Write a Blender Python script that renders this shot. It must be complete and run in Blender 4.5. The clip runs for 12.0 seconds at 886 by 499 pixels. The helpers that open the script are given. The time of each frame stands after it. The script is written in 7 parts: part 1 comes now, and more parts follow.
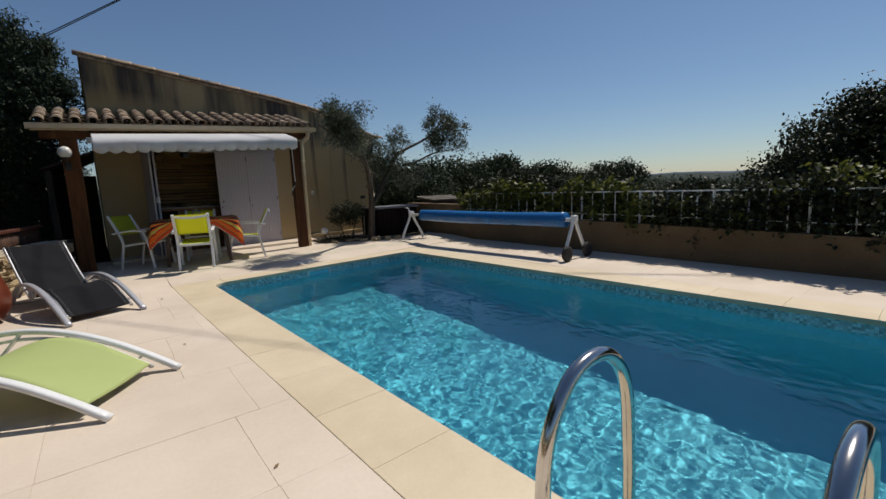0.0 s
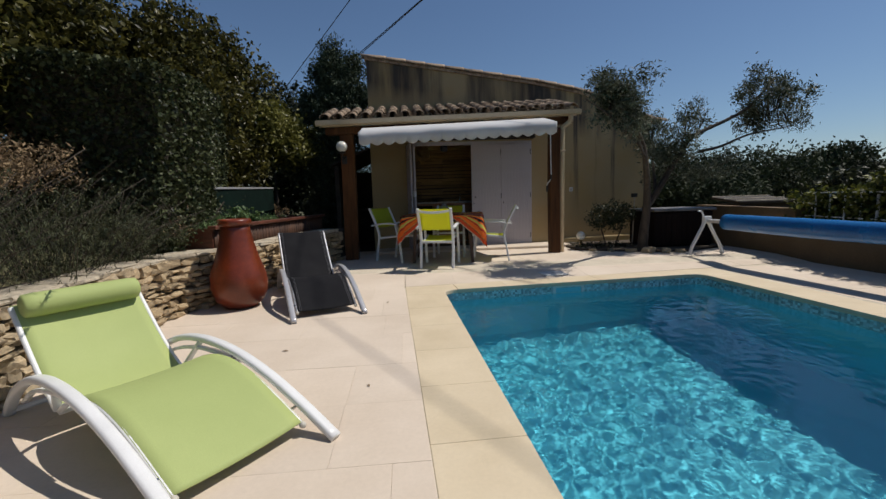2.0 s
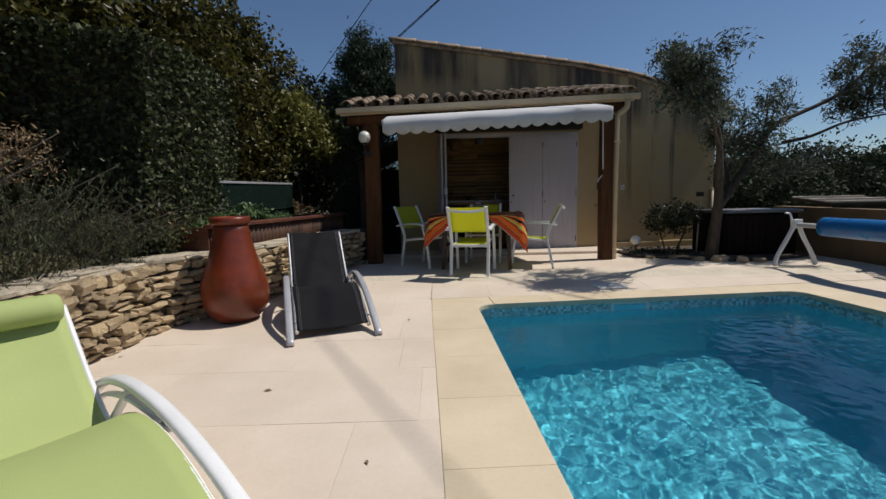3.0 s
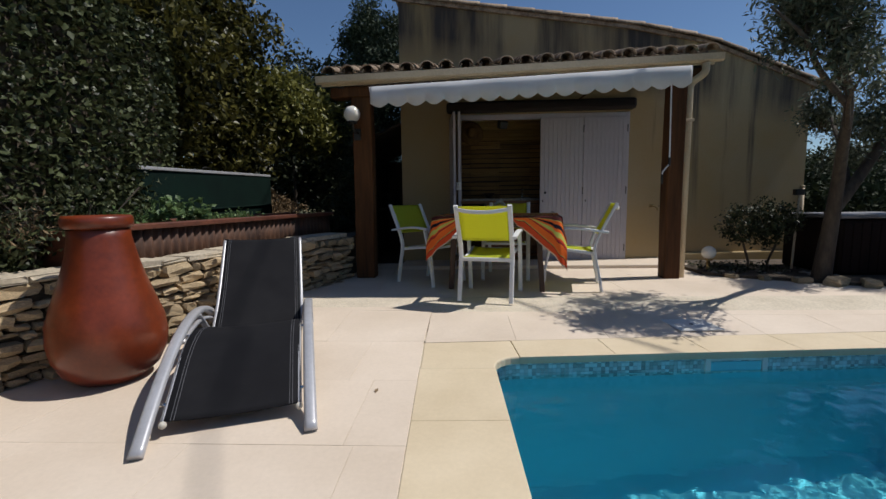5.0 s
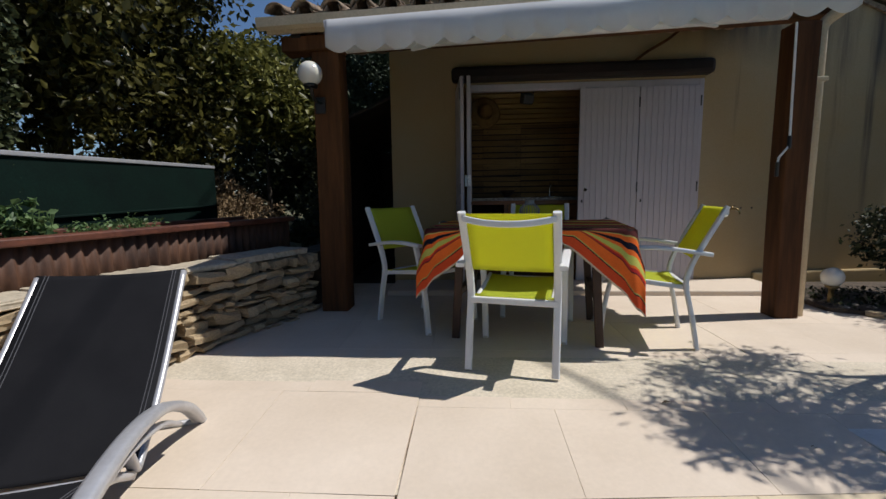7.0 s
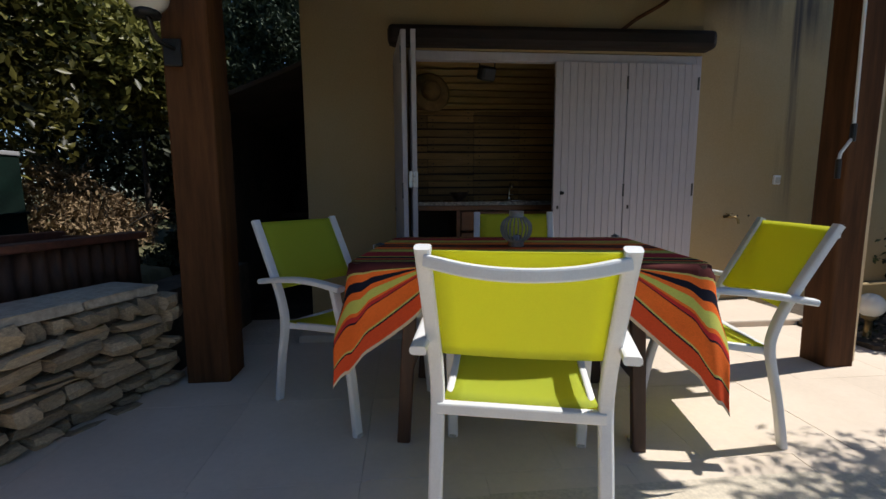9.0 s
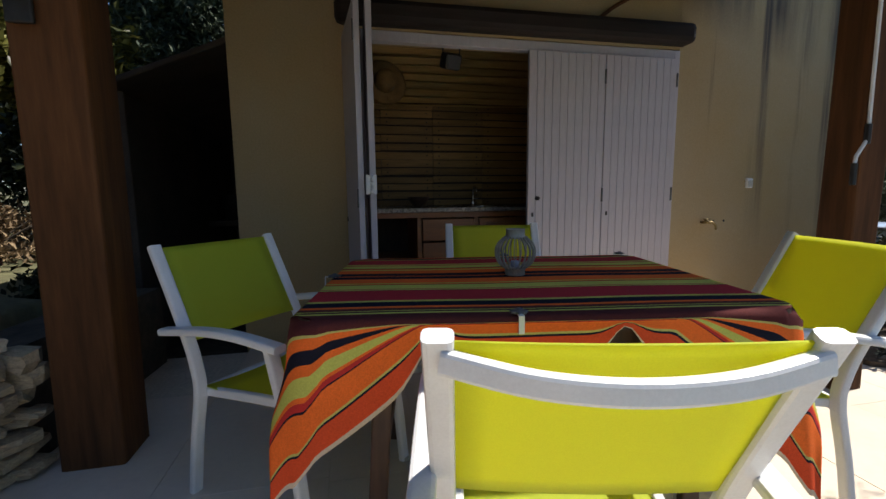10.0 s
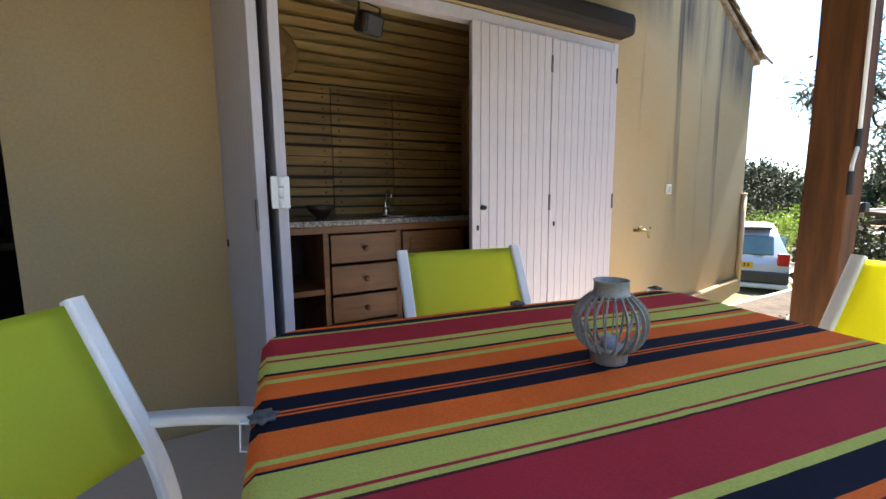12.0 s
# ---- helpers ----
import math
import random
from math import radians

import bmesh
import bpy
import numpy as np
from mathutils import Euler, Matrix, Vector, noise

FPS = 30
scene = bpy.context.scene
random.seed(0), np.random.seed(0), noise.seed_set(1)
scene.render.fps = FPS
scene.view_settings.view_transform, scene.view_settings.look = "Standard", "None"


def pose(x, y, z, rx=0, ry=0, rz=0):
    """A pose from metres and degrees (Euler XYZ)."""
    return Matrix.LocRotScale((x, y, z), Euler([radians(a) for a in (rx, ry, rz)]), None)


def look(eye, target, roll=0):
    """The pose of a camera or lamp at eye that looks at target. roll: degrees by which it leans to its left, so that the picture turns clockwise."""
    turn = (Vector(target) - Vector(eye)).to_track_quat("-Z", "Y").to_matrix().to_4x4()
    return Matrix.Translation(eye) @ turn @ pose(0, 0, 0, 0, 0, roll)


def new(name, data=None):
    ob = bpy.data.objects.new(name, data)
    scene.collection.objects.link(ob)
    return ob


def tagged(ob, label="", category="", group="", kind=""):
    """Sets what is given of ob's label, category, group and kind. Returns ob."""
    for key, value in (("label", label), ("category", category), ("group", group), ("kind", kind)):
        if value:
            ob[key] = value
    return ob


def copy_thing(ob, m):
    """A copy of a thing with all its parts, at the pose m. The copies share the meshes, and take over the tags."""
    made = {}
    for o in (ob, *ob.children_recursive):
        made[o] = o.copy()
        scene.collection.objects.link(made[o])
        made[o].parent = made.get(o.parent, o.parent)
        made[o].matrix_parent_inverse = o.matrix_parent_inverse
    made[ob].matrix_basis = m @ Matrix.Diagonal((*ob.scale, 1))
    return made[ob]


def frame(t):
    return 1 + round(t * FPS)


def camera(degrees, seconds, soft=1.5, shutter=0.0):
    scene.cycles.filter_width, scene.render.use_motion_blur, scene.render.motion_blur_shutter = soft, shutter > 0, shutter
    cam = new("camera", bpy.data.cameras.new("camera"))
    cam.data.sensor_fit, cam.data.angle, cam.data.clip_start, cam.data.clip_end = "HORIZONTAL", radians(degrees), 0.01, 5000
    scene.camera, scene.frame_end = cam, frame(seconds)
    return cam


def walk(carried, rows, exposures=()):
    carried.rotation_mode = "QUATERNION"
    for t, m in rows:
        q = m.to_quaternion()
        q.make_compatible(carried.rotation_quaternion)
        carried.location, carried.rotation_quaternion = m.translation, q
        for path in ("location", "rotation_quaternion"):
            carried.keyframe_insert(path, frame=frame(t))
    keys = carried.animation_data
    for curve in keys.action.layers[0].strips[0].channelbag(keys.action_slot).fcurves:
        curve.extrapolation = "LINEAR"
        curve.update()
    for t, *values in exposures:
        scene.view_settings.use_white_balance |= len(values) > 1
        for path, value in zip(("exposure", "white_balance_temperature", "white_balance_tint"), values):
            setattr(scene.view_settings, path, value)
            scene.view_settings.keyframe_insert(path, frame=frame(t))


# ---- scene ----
cam = camera(91.6, 12.0)
PATH = [
    (0, (-1.662, -0.157, 1.167), (-0.437, 1.397, 0.874), -2.4),
    (0.5, (-1.376, 0.143, 1.134), (-0.424, 1.88, 0.86), -2.3),
    (1, (-1.183, 0.449, 1.1), (-0.609, 2.348, 0.842), -2.0),
    (1.5, (-1.084, 0.877, 1.071), (-0.738, 2.831, 0.821), -2.0),
    (2, (-1.02, 1.343, 1.063), (-0.846, 3.32, 0.819), -1.7),
    (2.5, (-0.977, 1.734, 1.07), (-0.912, 3.717, 0.821), -1.5),
    (3, (-0.965, 2.157, 1.017), (-0.939, 4.143, 0.779), -1.3),
    (5, (-0.785, 3.633, 0.96), (-0.87, 5.618, 0.728), -0.8),
    (5.5, (-0.787, 4.057, 0.968), (-0.909, 6.04, 0.735), -0.8),
    (6, (-0.827, 4.442, 0.982), (-0.96, 6.423, 0.741), -0.8),
    (6.5, (-0.8, 4.827, 0.984), (-0.937, 6.807, 0.735), -0.8),
    (7, (-0.787, 5.171, 0.982), (-0.916, 7.152, 0.738), -0.8),
    (7.2, (-0.791, 5.316, 0.988), (-0.915, 7.297, 0.742), -0.7),
    (8.8, (-0.851, 6.218, 1.016), (-0.72, 8.199, 0.77), -0.6),
    (9, (-0.872, 6.32, 1.022), (-0.696, 8.296, 0.77), -0.4),
    (9.5, (-0.917, 6.569, 1.042), (-0.602, 8.527, 0.788), -0.6),
    (10, (-0.929, 6.816, 1.071), (-0.508, 8.754, 0.813), -0.6),
    (10.5, (-0.974, 7.074, 1.105), (-0.425, 8.98, 0.846), -0.6),
    (11, (-1.036, 7.309, 1.128), (-0.337, 9.165, 0.868), -0.5),
    (11.5, (-1.045, 7.51, 1.115), (-0.248, 9.326, 0.857), -0.4),
    (12, (-1.048, 7.652, 1.114), (-0.06, 9.371, 0.854), -0.5),
]
EXPOSURES = [(0, -0.15, 6750, 10), (2.5, -0.15, 6600, 10), (5, -0.10, 6400, 10), (7.2, 0.0, 6350, 10), (8.8, 0.25, 6400, 10), (9.5, 0.58, 6600, 10), (10, 0.7, 6600, 10), (10.5, 0.95, 6600, 10), (11, 1.6, 6550, 10),
             (11.5, 2.25, 6600, 10), (12, 2.6, 6700, 10)]
walk(cam, [(t, look(eye, target, roll)) for t, eye, target, roll in PATH], EXPOSURES)

# ---- light ----
SUN = Vector((0.62, 0.09, 1.0)).normalized()
world = bpy.data.worlds.new("world")
scene.world = world
world.use_nodes = True
sky = world.node_tree.nodes.new("ShaderNodeTexSky")
sky.sky_type, sky.sun_disc = "NISHITA", False
sky.sun_elevation = math.asin(SUN.z)
sky.sun_rotation = math.atan2(SUN.x, SUN.y)
sky.altitude, sky.air_density, sky.dust_density, sky.ozone_density = 0, 1.0, 0.25, 6.5
background = world.node_tree.nodes["Background"]
world.node_tree.links.new(sky.outputs[0], background.inputs[0])
background.inputs[1].default_value = 0.08
sun = new("sun", bpy.data.lights.new("sun", "SUN"))
sun.data.energy, sun.data.angle, sun.data.color = 4.3, radians(0.5), (1.0, 0.955, 0.89)
sun.matrix_world = look((0, 0, 30), tuple(Vector((0, 0, 30)) - SUN))

# ---- materials ----


def nodes_of(name):
    m = bpy.data.materials.new(name)
    m.use_nodes = True
    t = m.node_tree
    return m, t, t.nodes["Principled BSDF"], t.nodes.new, t.links.new


def ramp_node(node, a, b, ca=(0, 0, 0, 1), cb=(1, 1, 1, 1)):
    r = node("ShaderNodeValToRGB")
    r.color_ramp.elements[0].position, r.color_ramp.elements[1].position = a, b
    r.color_ramp.elements[0].color, r.color_ramp.elements[1].color = ca, cb
    return r


def noise_node(node, link, coord, scale, detail=5, rough=0.6, stretch=None):
    n = node("ShaderNodeTexNoise")
    n.inputs["Scale"].default_value, n.inputs["Detail"].default_value, n.inputs["Roughness"].default_value = scale, detail, rough
    if stretch:
        mp = node("ShaderNodeMapping")
        mp.inputs["Scale"].default_value = stretch
        link(coord, mp.inputs["Vector"])
        coord = mp.outputs[0]
    link(coord, n.inputs["Vector"])
    return n


def mix_node(node, link, fac, a, b, blend="MIX"):
    m = node("ShaderNodeMix")
    m.data_type, m.blend_type = "RGBA", blend
    for socket, value in ((m.inputs[0], fac), (m.inputs[6], a), (m.inputs[7], b)):
        if isinstance(value, (int, float)):
            socket.default_value = value
        elif isinstance(value, tuple):
            socket.default_value = (*value[:3], 1)
        else:
            link(value, socket)
    return m.outputs[2]


def mat(name, c1, c2=None, scale=3.0, rough=0.6, metal=0.0, bump=0.0, fine=60.0, stretch=None, vary=0.0, island=0.0, low=0.35, high=0.65,
        coat=0.0, sheen=0.0, where="Object", spec=0.5, grain=0.25):
    """A surface of two colours in patches, with a finer grain, relief and uneven gloss. vary: change from piece to piece."""
    m, t, bsdf, node, link = nodes_of(name)
    tc = node("ShaderNodeNewGeometry").outputs["Position"] if where == "World" else node("ShaderNodeTexCoord").outputs[where]
    c2 = c2 or tuple(v * 0.8 for v in c1)
    big = noise_node(node, link, tc, scale, 6, 0.6, stretch)
    small = noise_node(node, link, tc, fine, 4, 0.65, stretch)
    r = ramp_node(node, low, high)
    link(big.outputs[0], r.inputs[0])
    col = mix_node(node, link, r.outputs[0], c1, c2)
    r2 = ramp_node(node, 0.3, 0.7, (1 - grain, 1 - grain, 1 - grain, 1), (1 + grain * 0.4,) * 3 + (1,))
    link(small.outputs[0], r2.inputs[0])
    col = mix_node(node, link, 1.0, col, r2.outputs[0], "MULTIPLY")
    if vary or island:
        src = node("ShaderNodeObjectInfo").outputs["Random"] if vary else node("ShaderNodeNewGeometry").outputs["Random Per Island"]
        k = vary or island
        mr = node("ShaderNodeMapRange")
        mr.inputs["To Min"].default_value, mr.inputs["To Max"].default_value = 1 - k, 1 + k * 0.6
        link(src, mr.inputs["Value"])
        hs = node("ShaderNodeHueSaturation")
        link(mr.outputs[0], hs.inputs["Value"])
        link(col, hs.inputs["Color"])
        col = hs.outputs[0]
    link(col, bsdf.inputs["Base Color"])
    mr2 = node("ShaderNodeMapRange")
    mr2.inputs["To Min"].default_value, mr2.inputs["To Max"].default_value = max(0.02, rough - 0.12), min(1, rough + 0.12)
    link(big.outputs[0], mr2.inputs["Value"])
    link(mr2.outputs[0], bsdf.inputs["Roughness"])
    bsdf.inputs["Metallic"].default_value = metal
    bsdf.inputs["Coat Weight"].default_value = coat
    bsdf.inputs["Sheen Weight"].default_value = sheen
    bsdf.inputs["Specular IOR Level"].default_value = spec
    if bump:
        b = node("ShaderNodeBump")
        b.inputs["Strength"].default_value, b.inputs["Distance"].default_value = min(1, bump * 20), bump
        link(small.outputs[0], b.inputs["Height"])
        link(b.outputs[0], bsdf.inputs["Normal"])
    return m


def leaf_mat(name, c1, c2, rough=0.45, glow=0.25):
    """Leaves: colour from leaf to leaf, some light through the blade."""
    m, t, bsdf, node, link = nodes_of(name)
    rnd = node("ShaderNodeNewGeometry").outputs["Random Per Island"]
    r = ramp_node(node, 0.1, 0.95, (*c1, 1), (*c2, 1))
    link(rnd, r.inputs[0])
    link(r.outputs[0], bsdf.inputs["Base Color"])
    bsdf.inputs["Roughness"].default_value = rough
    bsdf.inputs["Specular IOR Level"].default_value = 0.22
    tr = node("ShaderNodeBsdfTranslucent")
    link(r.outputs[0], tr.inputs["Color"])
    mx = node("ShaderNodeMixShader")
    mx.inputs[0].default_value = glow
    link(bsdf.outputs[0], mx.inputs[1])
    link(tr.outputs[0], mx.inputs[2])
    link(mx.outputs[0], t.nodes["Material Output"].inputs[0])
    return m


def stain_wall(name, base, patch, dirt, top=3.0):
    """Rendered wall: warm cream paint, faint patches, dark runs of mould that hang from the verge."""
    m, t, bsdf, node, link = nodes_of(name)
    pos = node("ShaderNodeNewGeometry").outputs["Position"]
    big = noise_node(node, link, pos, 0.9, 6, 0.6)
    fine = noise_node(node, link, pos, 90, 4, 0.7)
    runs = noise_node(node, link, pos, 2.3, 5, 0.62, (1.0, 1.0, 0.09))
    col = mix_node(node, link, ramp_out(node, link, big.outputs[0], 0.35, 0.7), base, patch)
    sep = node("ShaderNodeSeparateXYZ")
    link(pos, sep.inputs[0])
    slope = node("ShaderNodeMath")
    slope.operation = "MULTIPLY_ADD"
    slope.inputs[1].default_value, slope.inputs[2].default_value = 0.17, -top
    link(sep.outputs[0], slope.inputs[0])
    rise = node("ShaderNodeMath")
    rise.operation = "ADD"
    link(sep.outputs[2], rise.inputs[0])
    link(slope.outputs[0], rise.inputs[1])
    band = node("ShaderNodeMapRange")
    band.inputs["From Min"].default_value, band.inputs["From Max"].default_value = -0.5, -0.1
    link(rise.outputs[0], band.inputs["Value"])
    both = node("ShaderNodeMath")
    both.operation = "MULTIPLY"
    link(band.outputs[0], both.inputs[0])
    link(ramp_out(node, link, runs.outputs[0], 0.38, 0.60), both.inputs[1])
    col = mix_node(node, link, both.outputs[0], col, dirt)
    far = noise_node(node, link, pos, 3.4, 5, 0.6, (1.0, 1.0, 0.05))
    low_band = node("ShaderNodeMapRange")
    low_band.inputs["From Min"].default_value, low_band.inputs["From Max"].default_value = -2.2, -0.5
    link(rise.outputs[0], low_band.inputs["Value"])
    low_runs = node("ShaderNodeMath")
    low_runs.operation = "MULTIPLY"
    link(low_band.outputs[0], low_runs.inputs[0])
    link(ramp_out(node, link, far.outputs[0], 0.60, 0.70), low_runs.inputs[1])
    col = mix_node(node, link, low_runs.outputs[0], col, dirt)
    r2 = ramp_node(node, 0.3, 0.7, (0.86, 0.86, 0.86, 1), (1.06, 1.06, 1.06, 1))
    link(fine.outputs[0], r2.inputs[0])
    col = mix_node(node, link, 1.0, col, r2.outputs[0], "MULTIPLY")
    link(col, bsdf.inputs["Base Color"])
    bsdf.inputs["Roughness"].default_value = 0.9
    b = node("ShaderNodeBump")
    b.inputs["Strength"].default_value, b.inputs["Distance"].default_value = 0.35, 0.006
    link(fine.outputs[0], b.inputs["Height"])
    link(b.outputs[0], bsdf.inputs["Normal"])
    return m


def ramp_out(node, link, src, a, b):
    r = ramp_node(node, a, b)
    link(src, r.inputs[0])
    return r.outputs[0]


M = {}
M["plaster"] = stain_wall("plaster", (0.40, 0.28, 0.125), (0.40, 0.31, 0.18), (0.065, 0.052, 0.042), 3.05)
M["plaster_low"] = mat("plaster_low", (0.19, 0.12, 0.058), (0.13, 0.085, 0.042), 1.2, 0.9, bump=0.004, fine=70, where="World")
M["deck"] = mat("deck_stone", (0.71, 0.605, 0.495), (0.575, 0.475, 0.37), 1.1, 0.75, bump=0.0008, fine=45, vary=0.035, where="World", grain=0.05, low=0.28, high=0.72)
M["grout"] = mat("grout", (0.66, 0.58, 0.46), (0.56, 0.49, 0.38), 4, 0.9, bump=0.002)
M["coping"] = mat("coping_stone", (0.67, 0.56, 0.395), (0.58, 0.475, 0.32), 1.8, 0.65, bump=0.0008, fine=50, vary=0.02, where="World", grain=0.05)
M["liner"] = mat("liner", (0.17, 0.63, 0.75), (0.15, 0.59, 0.71), 1.0, 0.5, where="World", grain=0.05)
M["tile_blue"] = mat("mosaic_tile", (0.50, 0.70, 0.74), (0.42, 0.62, 0.67), 4, 0.25, island=0.5, where="World", grain=0.05)
M["steel"] = mat("polished_steel", (0.62, 0.60, 0.57), (0.55, 0.53, 0.5), 6, 0.16, metal=1.0, grain=0.05)
M["white_metal"] = mat("white_enamel", (0.78, 0.78, 0.77), (0.70, 0.70, 0.69), 5, 0.35, bump=0.0003, fine=200, grain=0.06)
M["grey_metal"] = mat("grey_enamel", (0.52, 0.52, 0.54), (0.44, 0.44, 0.46), 6, 0.35, metal=0.35, grain=0.08)
M["white_plastic"] = mat("white_plastic", (0.62, 0.59, 0.52), (0.5, 0.47, 0.4), 3, 0.5, bump=0.0005, fine=120)
M["black_metal"] = mat("black_metal", (0.02, 0.02, 0.02), (0.035, 0.033, 0.03), 10, 0.5, metal=0.3)
M["rubber"] = mat("rubber", (0.018, 0.018, 0.018), (0.04, 0.038, 0.035), 12, 0.85, bump=0.001)
M["shutter"] = mat("white_paint", (0.49, 0.465, 0.50), (0.42, 0.395, 0.43), 2.2, 0.5, bump=0.0006, fine=90, stretch=(1, 1, 0.15), grain=0.08)
M["post_wood"] = mat("stained_timber", (0.135, 0.055, 0.018), (0.058, 0.024, 0.009), 3.5, 0.8, bump=0.002, fine=26, stretch=(1, 1, 0.08), grain=0.45, spec=0.25)
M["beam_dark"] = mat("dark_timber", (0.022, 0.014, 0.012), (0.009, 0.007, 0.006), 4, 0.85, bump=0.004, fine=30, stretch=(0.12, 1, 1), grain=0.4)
M["eave"] = mat("eave_board", (0.60, 0.49, 0.33), (0.50, 0.40, 0.26), 2.5, 0.6, bump=0.0008, grain=0.15)
M["tile"] = mat("clay_tile", (0.42, 0.31, 0.21), (0.17, 0.118, 0.08), 9, 0.85, bump=0.004, fine=50, vary=0.32, grain=0.4)
M["awning"] = mat("awning_cloth", (0.56, 0.56, 0.57), (0.48, 0.48, 0.49), 1.5, 0.85, bump=0.0006, fine=250, grain=0.06)
M["stone"] = mat("field_stone", (0.53, 0.40, 0.235), (0.33, 0.25, 0.155), 9, 0.9, bump=0.006, fine=40, vary=0.36, grain=0.4)
# dark core colour stands in for shade in wall joints and hedge depths
M["core_shade"] = mat("dark_core", (0.10, 0.075, 0.05), (0.05, 0.04, 0.028), 8, 0.95, bump=0.01, fine=30)
M["cap"] = mat("cap_stone", (0.56, 0.48, 0.36), (0.42, 0.36, 0.27), 4, 0.85, bump=0.003, fine=40, grain=0.3)
M["clay_red"] = mat("red_clay", (0.22, 0.040, 0.011), (0.11, 0.020, 0.007), 3, 0.33, bump=0.0015, fine=25, coat=0.08, grain=0.25)
M["rust"] = mat("rusty_sheet", (0.105, 0.045, 0.022), (0.045, 0.02, 0.012), 6, 0.75, bump=0.002, fine=40, stretch=(1, 1, 0.25), grain=0.4)
M["plank_red"] = mat("red_brown_board", (0.16, 0.055, 0.030), (0.09, 0.03, 0.02), 6, 0.5, bump=0.002, fine=30, stretch=(1, 0.1, 1), grain=0.4)
M["green_paint"] = mat("green_paint", (0.004, 0.015, 0.011), (0.003, 0.010, 0.008), 3, 0.75, bump=0.001, fine=60, grain=0.3, spec=0.12)
M["soil"] = mat("soil", (0.10, 0.07, 0.045), (0.055, 0.04, 0.027), 7, 0.95, bump=0.012, fine=35, grain=0.5, where="World")
M["lounger_green"] = mat("green_mesh", (0.39, 0.455, 0.165), (0.355, 0.42, 0.15), 2, 0.75, bump=0.0006, fine=300, grain=0.1)
M["lounger_black"] = mat("black_mesh", (0.014, 0.014, 0.016), (0.010, 0.010, 0.012), 3, 0.85, bump=0.0006, fine=300, grain=0.2, spec=0.15)
M["seam"] = mat("seam", (0.10, 0.10, 0.11), None, 5, 0.7)
M["cover"] = mat("blue_bubble_cover", (0.012, 0.155, 0.42), (0.009, 0.12, 0.35), 5, 0.3, bump=0.004, fine=70, grain=0.25)
M["teak"] = mat("teak", (0.075, 0.034, 0.018), (0.045, 0.02, 0.011), 4, 0.55, bump=0.001, fine=40, stretch=(1, 1, 0.1), grain=0.4)
M["lath"] = mat("wood_lath", (0.34, 0.20, 0.064), (0.20, 0.112, 0.036), 3, 0.6, bump=0.0015, fine=30, stretch=(0.1, 1, 1), vary=0.35, grain=0.35)
M["lath_ceiling"] = mat("ceiling_lath", (0.50, 0.32, 0.11), (0.33, 0.205, 0.07), 3, 0.6, bump=0.0015, fine=30, stretch=(0.1, 1, 1), island=0.35, grain=0.35)
M["oak"] = mat("varnished_oak", (0.25, 0.098, 0.028), (0.16, 0.06, 0.018), 4, 0.4, bump=0.0008, fine=40, stretch=(0.12, 1, 1), grain=0.3)
# darker oak: shade of lath gaps and cabinet insides put into the colour
M["recess_shade"] = mat("shaded_inside", (0.05, 0.028, 0.014), (0.03, 0.018, 0.01), 4, 0.7)
M["granite"] = mat("granite", (0.38, 0.34, 0.32), (0.10, 0.09, 0.09), 90, 0.25, fine=220, low=0.4, high=0.6, grain=0.5)
M["straw"] = mat("straw", (0.24, 0.145, 0.052), (0.16, 0.095, 0.035), 12, 0.8, bump=0.002, fine=120, grain=0.4)
M["cage"] = mat("lantern_metal", (0.42, 0.40, 0.36), (0.30, 0.28, 0.25), 12, 0.55, metal=0.2, bump=0.0006, fine=120)
M["hinge"] = mat("grey_hinge", (0.14, 0.14, 0.145), (0.09, 0.09, 0.09), 20, 0.5, metal=0.4)
M["brass"] = mat("dull_brass", (0.30, 0.22, 0.10), (0.17, 0.12, 0.06), 15, 0.4, metal=0.9)
M["bark"] = mat("bark", (0.085, 0.064, 0.045), (0.035, 0.027, 0.021), 7, 0.95, bump=0.012, fine=22, stretch=(1, 1, 0.3), grain=0.5)
M["rock"] = mat("pale_rock", (0.40, 0.35, 0.28), (0.25, 0.21, 0.17), 6, 0.9, bump=0.006, fine=30, vary=0.25, grain=0.35)
M["spa_wood"] = mat("spa_panel", (0.017, 0.009, 0.007), (0.010, 0.006, 0.005), 5, 0.85, bump=0.001, stretch=(1, 1, 0.1), spec=0.15)
M["spa_lid"] = mat("spa_lid", (0.20, 0.19, 0.19), (0.14, 0.135, 0.135), 4, 0.6, bump=0.0015, fine=60)
M["shed_wood"] = mat("shed_wood", (0.06, 0.045, 0.032), (0.035, 0.026, 0.02), 3, 0.85, bump=0.002)
# woven seat mesh: sunlight shines through it
M["lime"], _t, _b, _n, _l = nodes_of("lime_mesh")
_weave = noise_node(_n, _l, _n("ShaderNodeTexCoord").outputs["Object"], 420, 2, 0.5)
_r1 = ramp_node(_n, 0.3, 0.7, (0.40, 0.49, 0.04, 1), (0.50, 0.59, 0.055, 1))
_l(_weave.outputs[0], _r1.inputs[0])
_l(_r1.outputs[0], _b.inputs["Base Color"])
_b.inputs["Roughness"].default_value = 0.7
_tr = _n("ShaderNodeBsdfTranslucent")
_tr.inputs["Color"].default_value = (0.92, 0.88, 0.06, 1)
_mx = _n("ShaderNodeMixShader")
_mx.inputs[0].default_value = 0.52
_l(_b.outputs[0], _mx.inputs[1])
_l(_tr.outputs[0], _mx.inputs[2])
_l(_mx.outputs[0], _t.nodes["Material Output"].inputs[0])
M["dry"] = leaf_mat("dry_leaves", (0.13, 0.085, 0.05), (0.36, 0.26, 0.15), 0.8, 0.15)
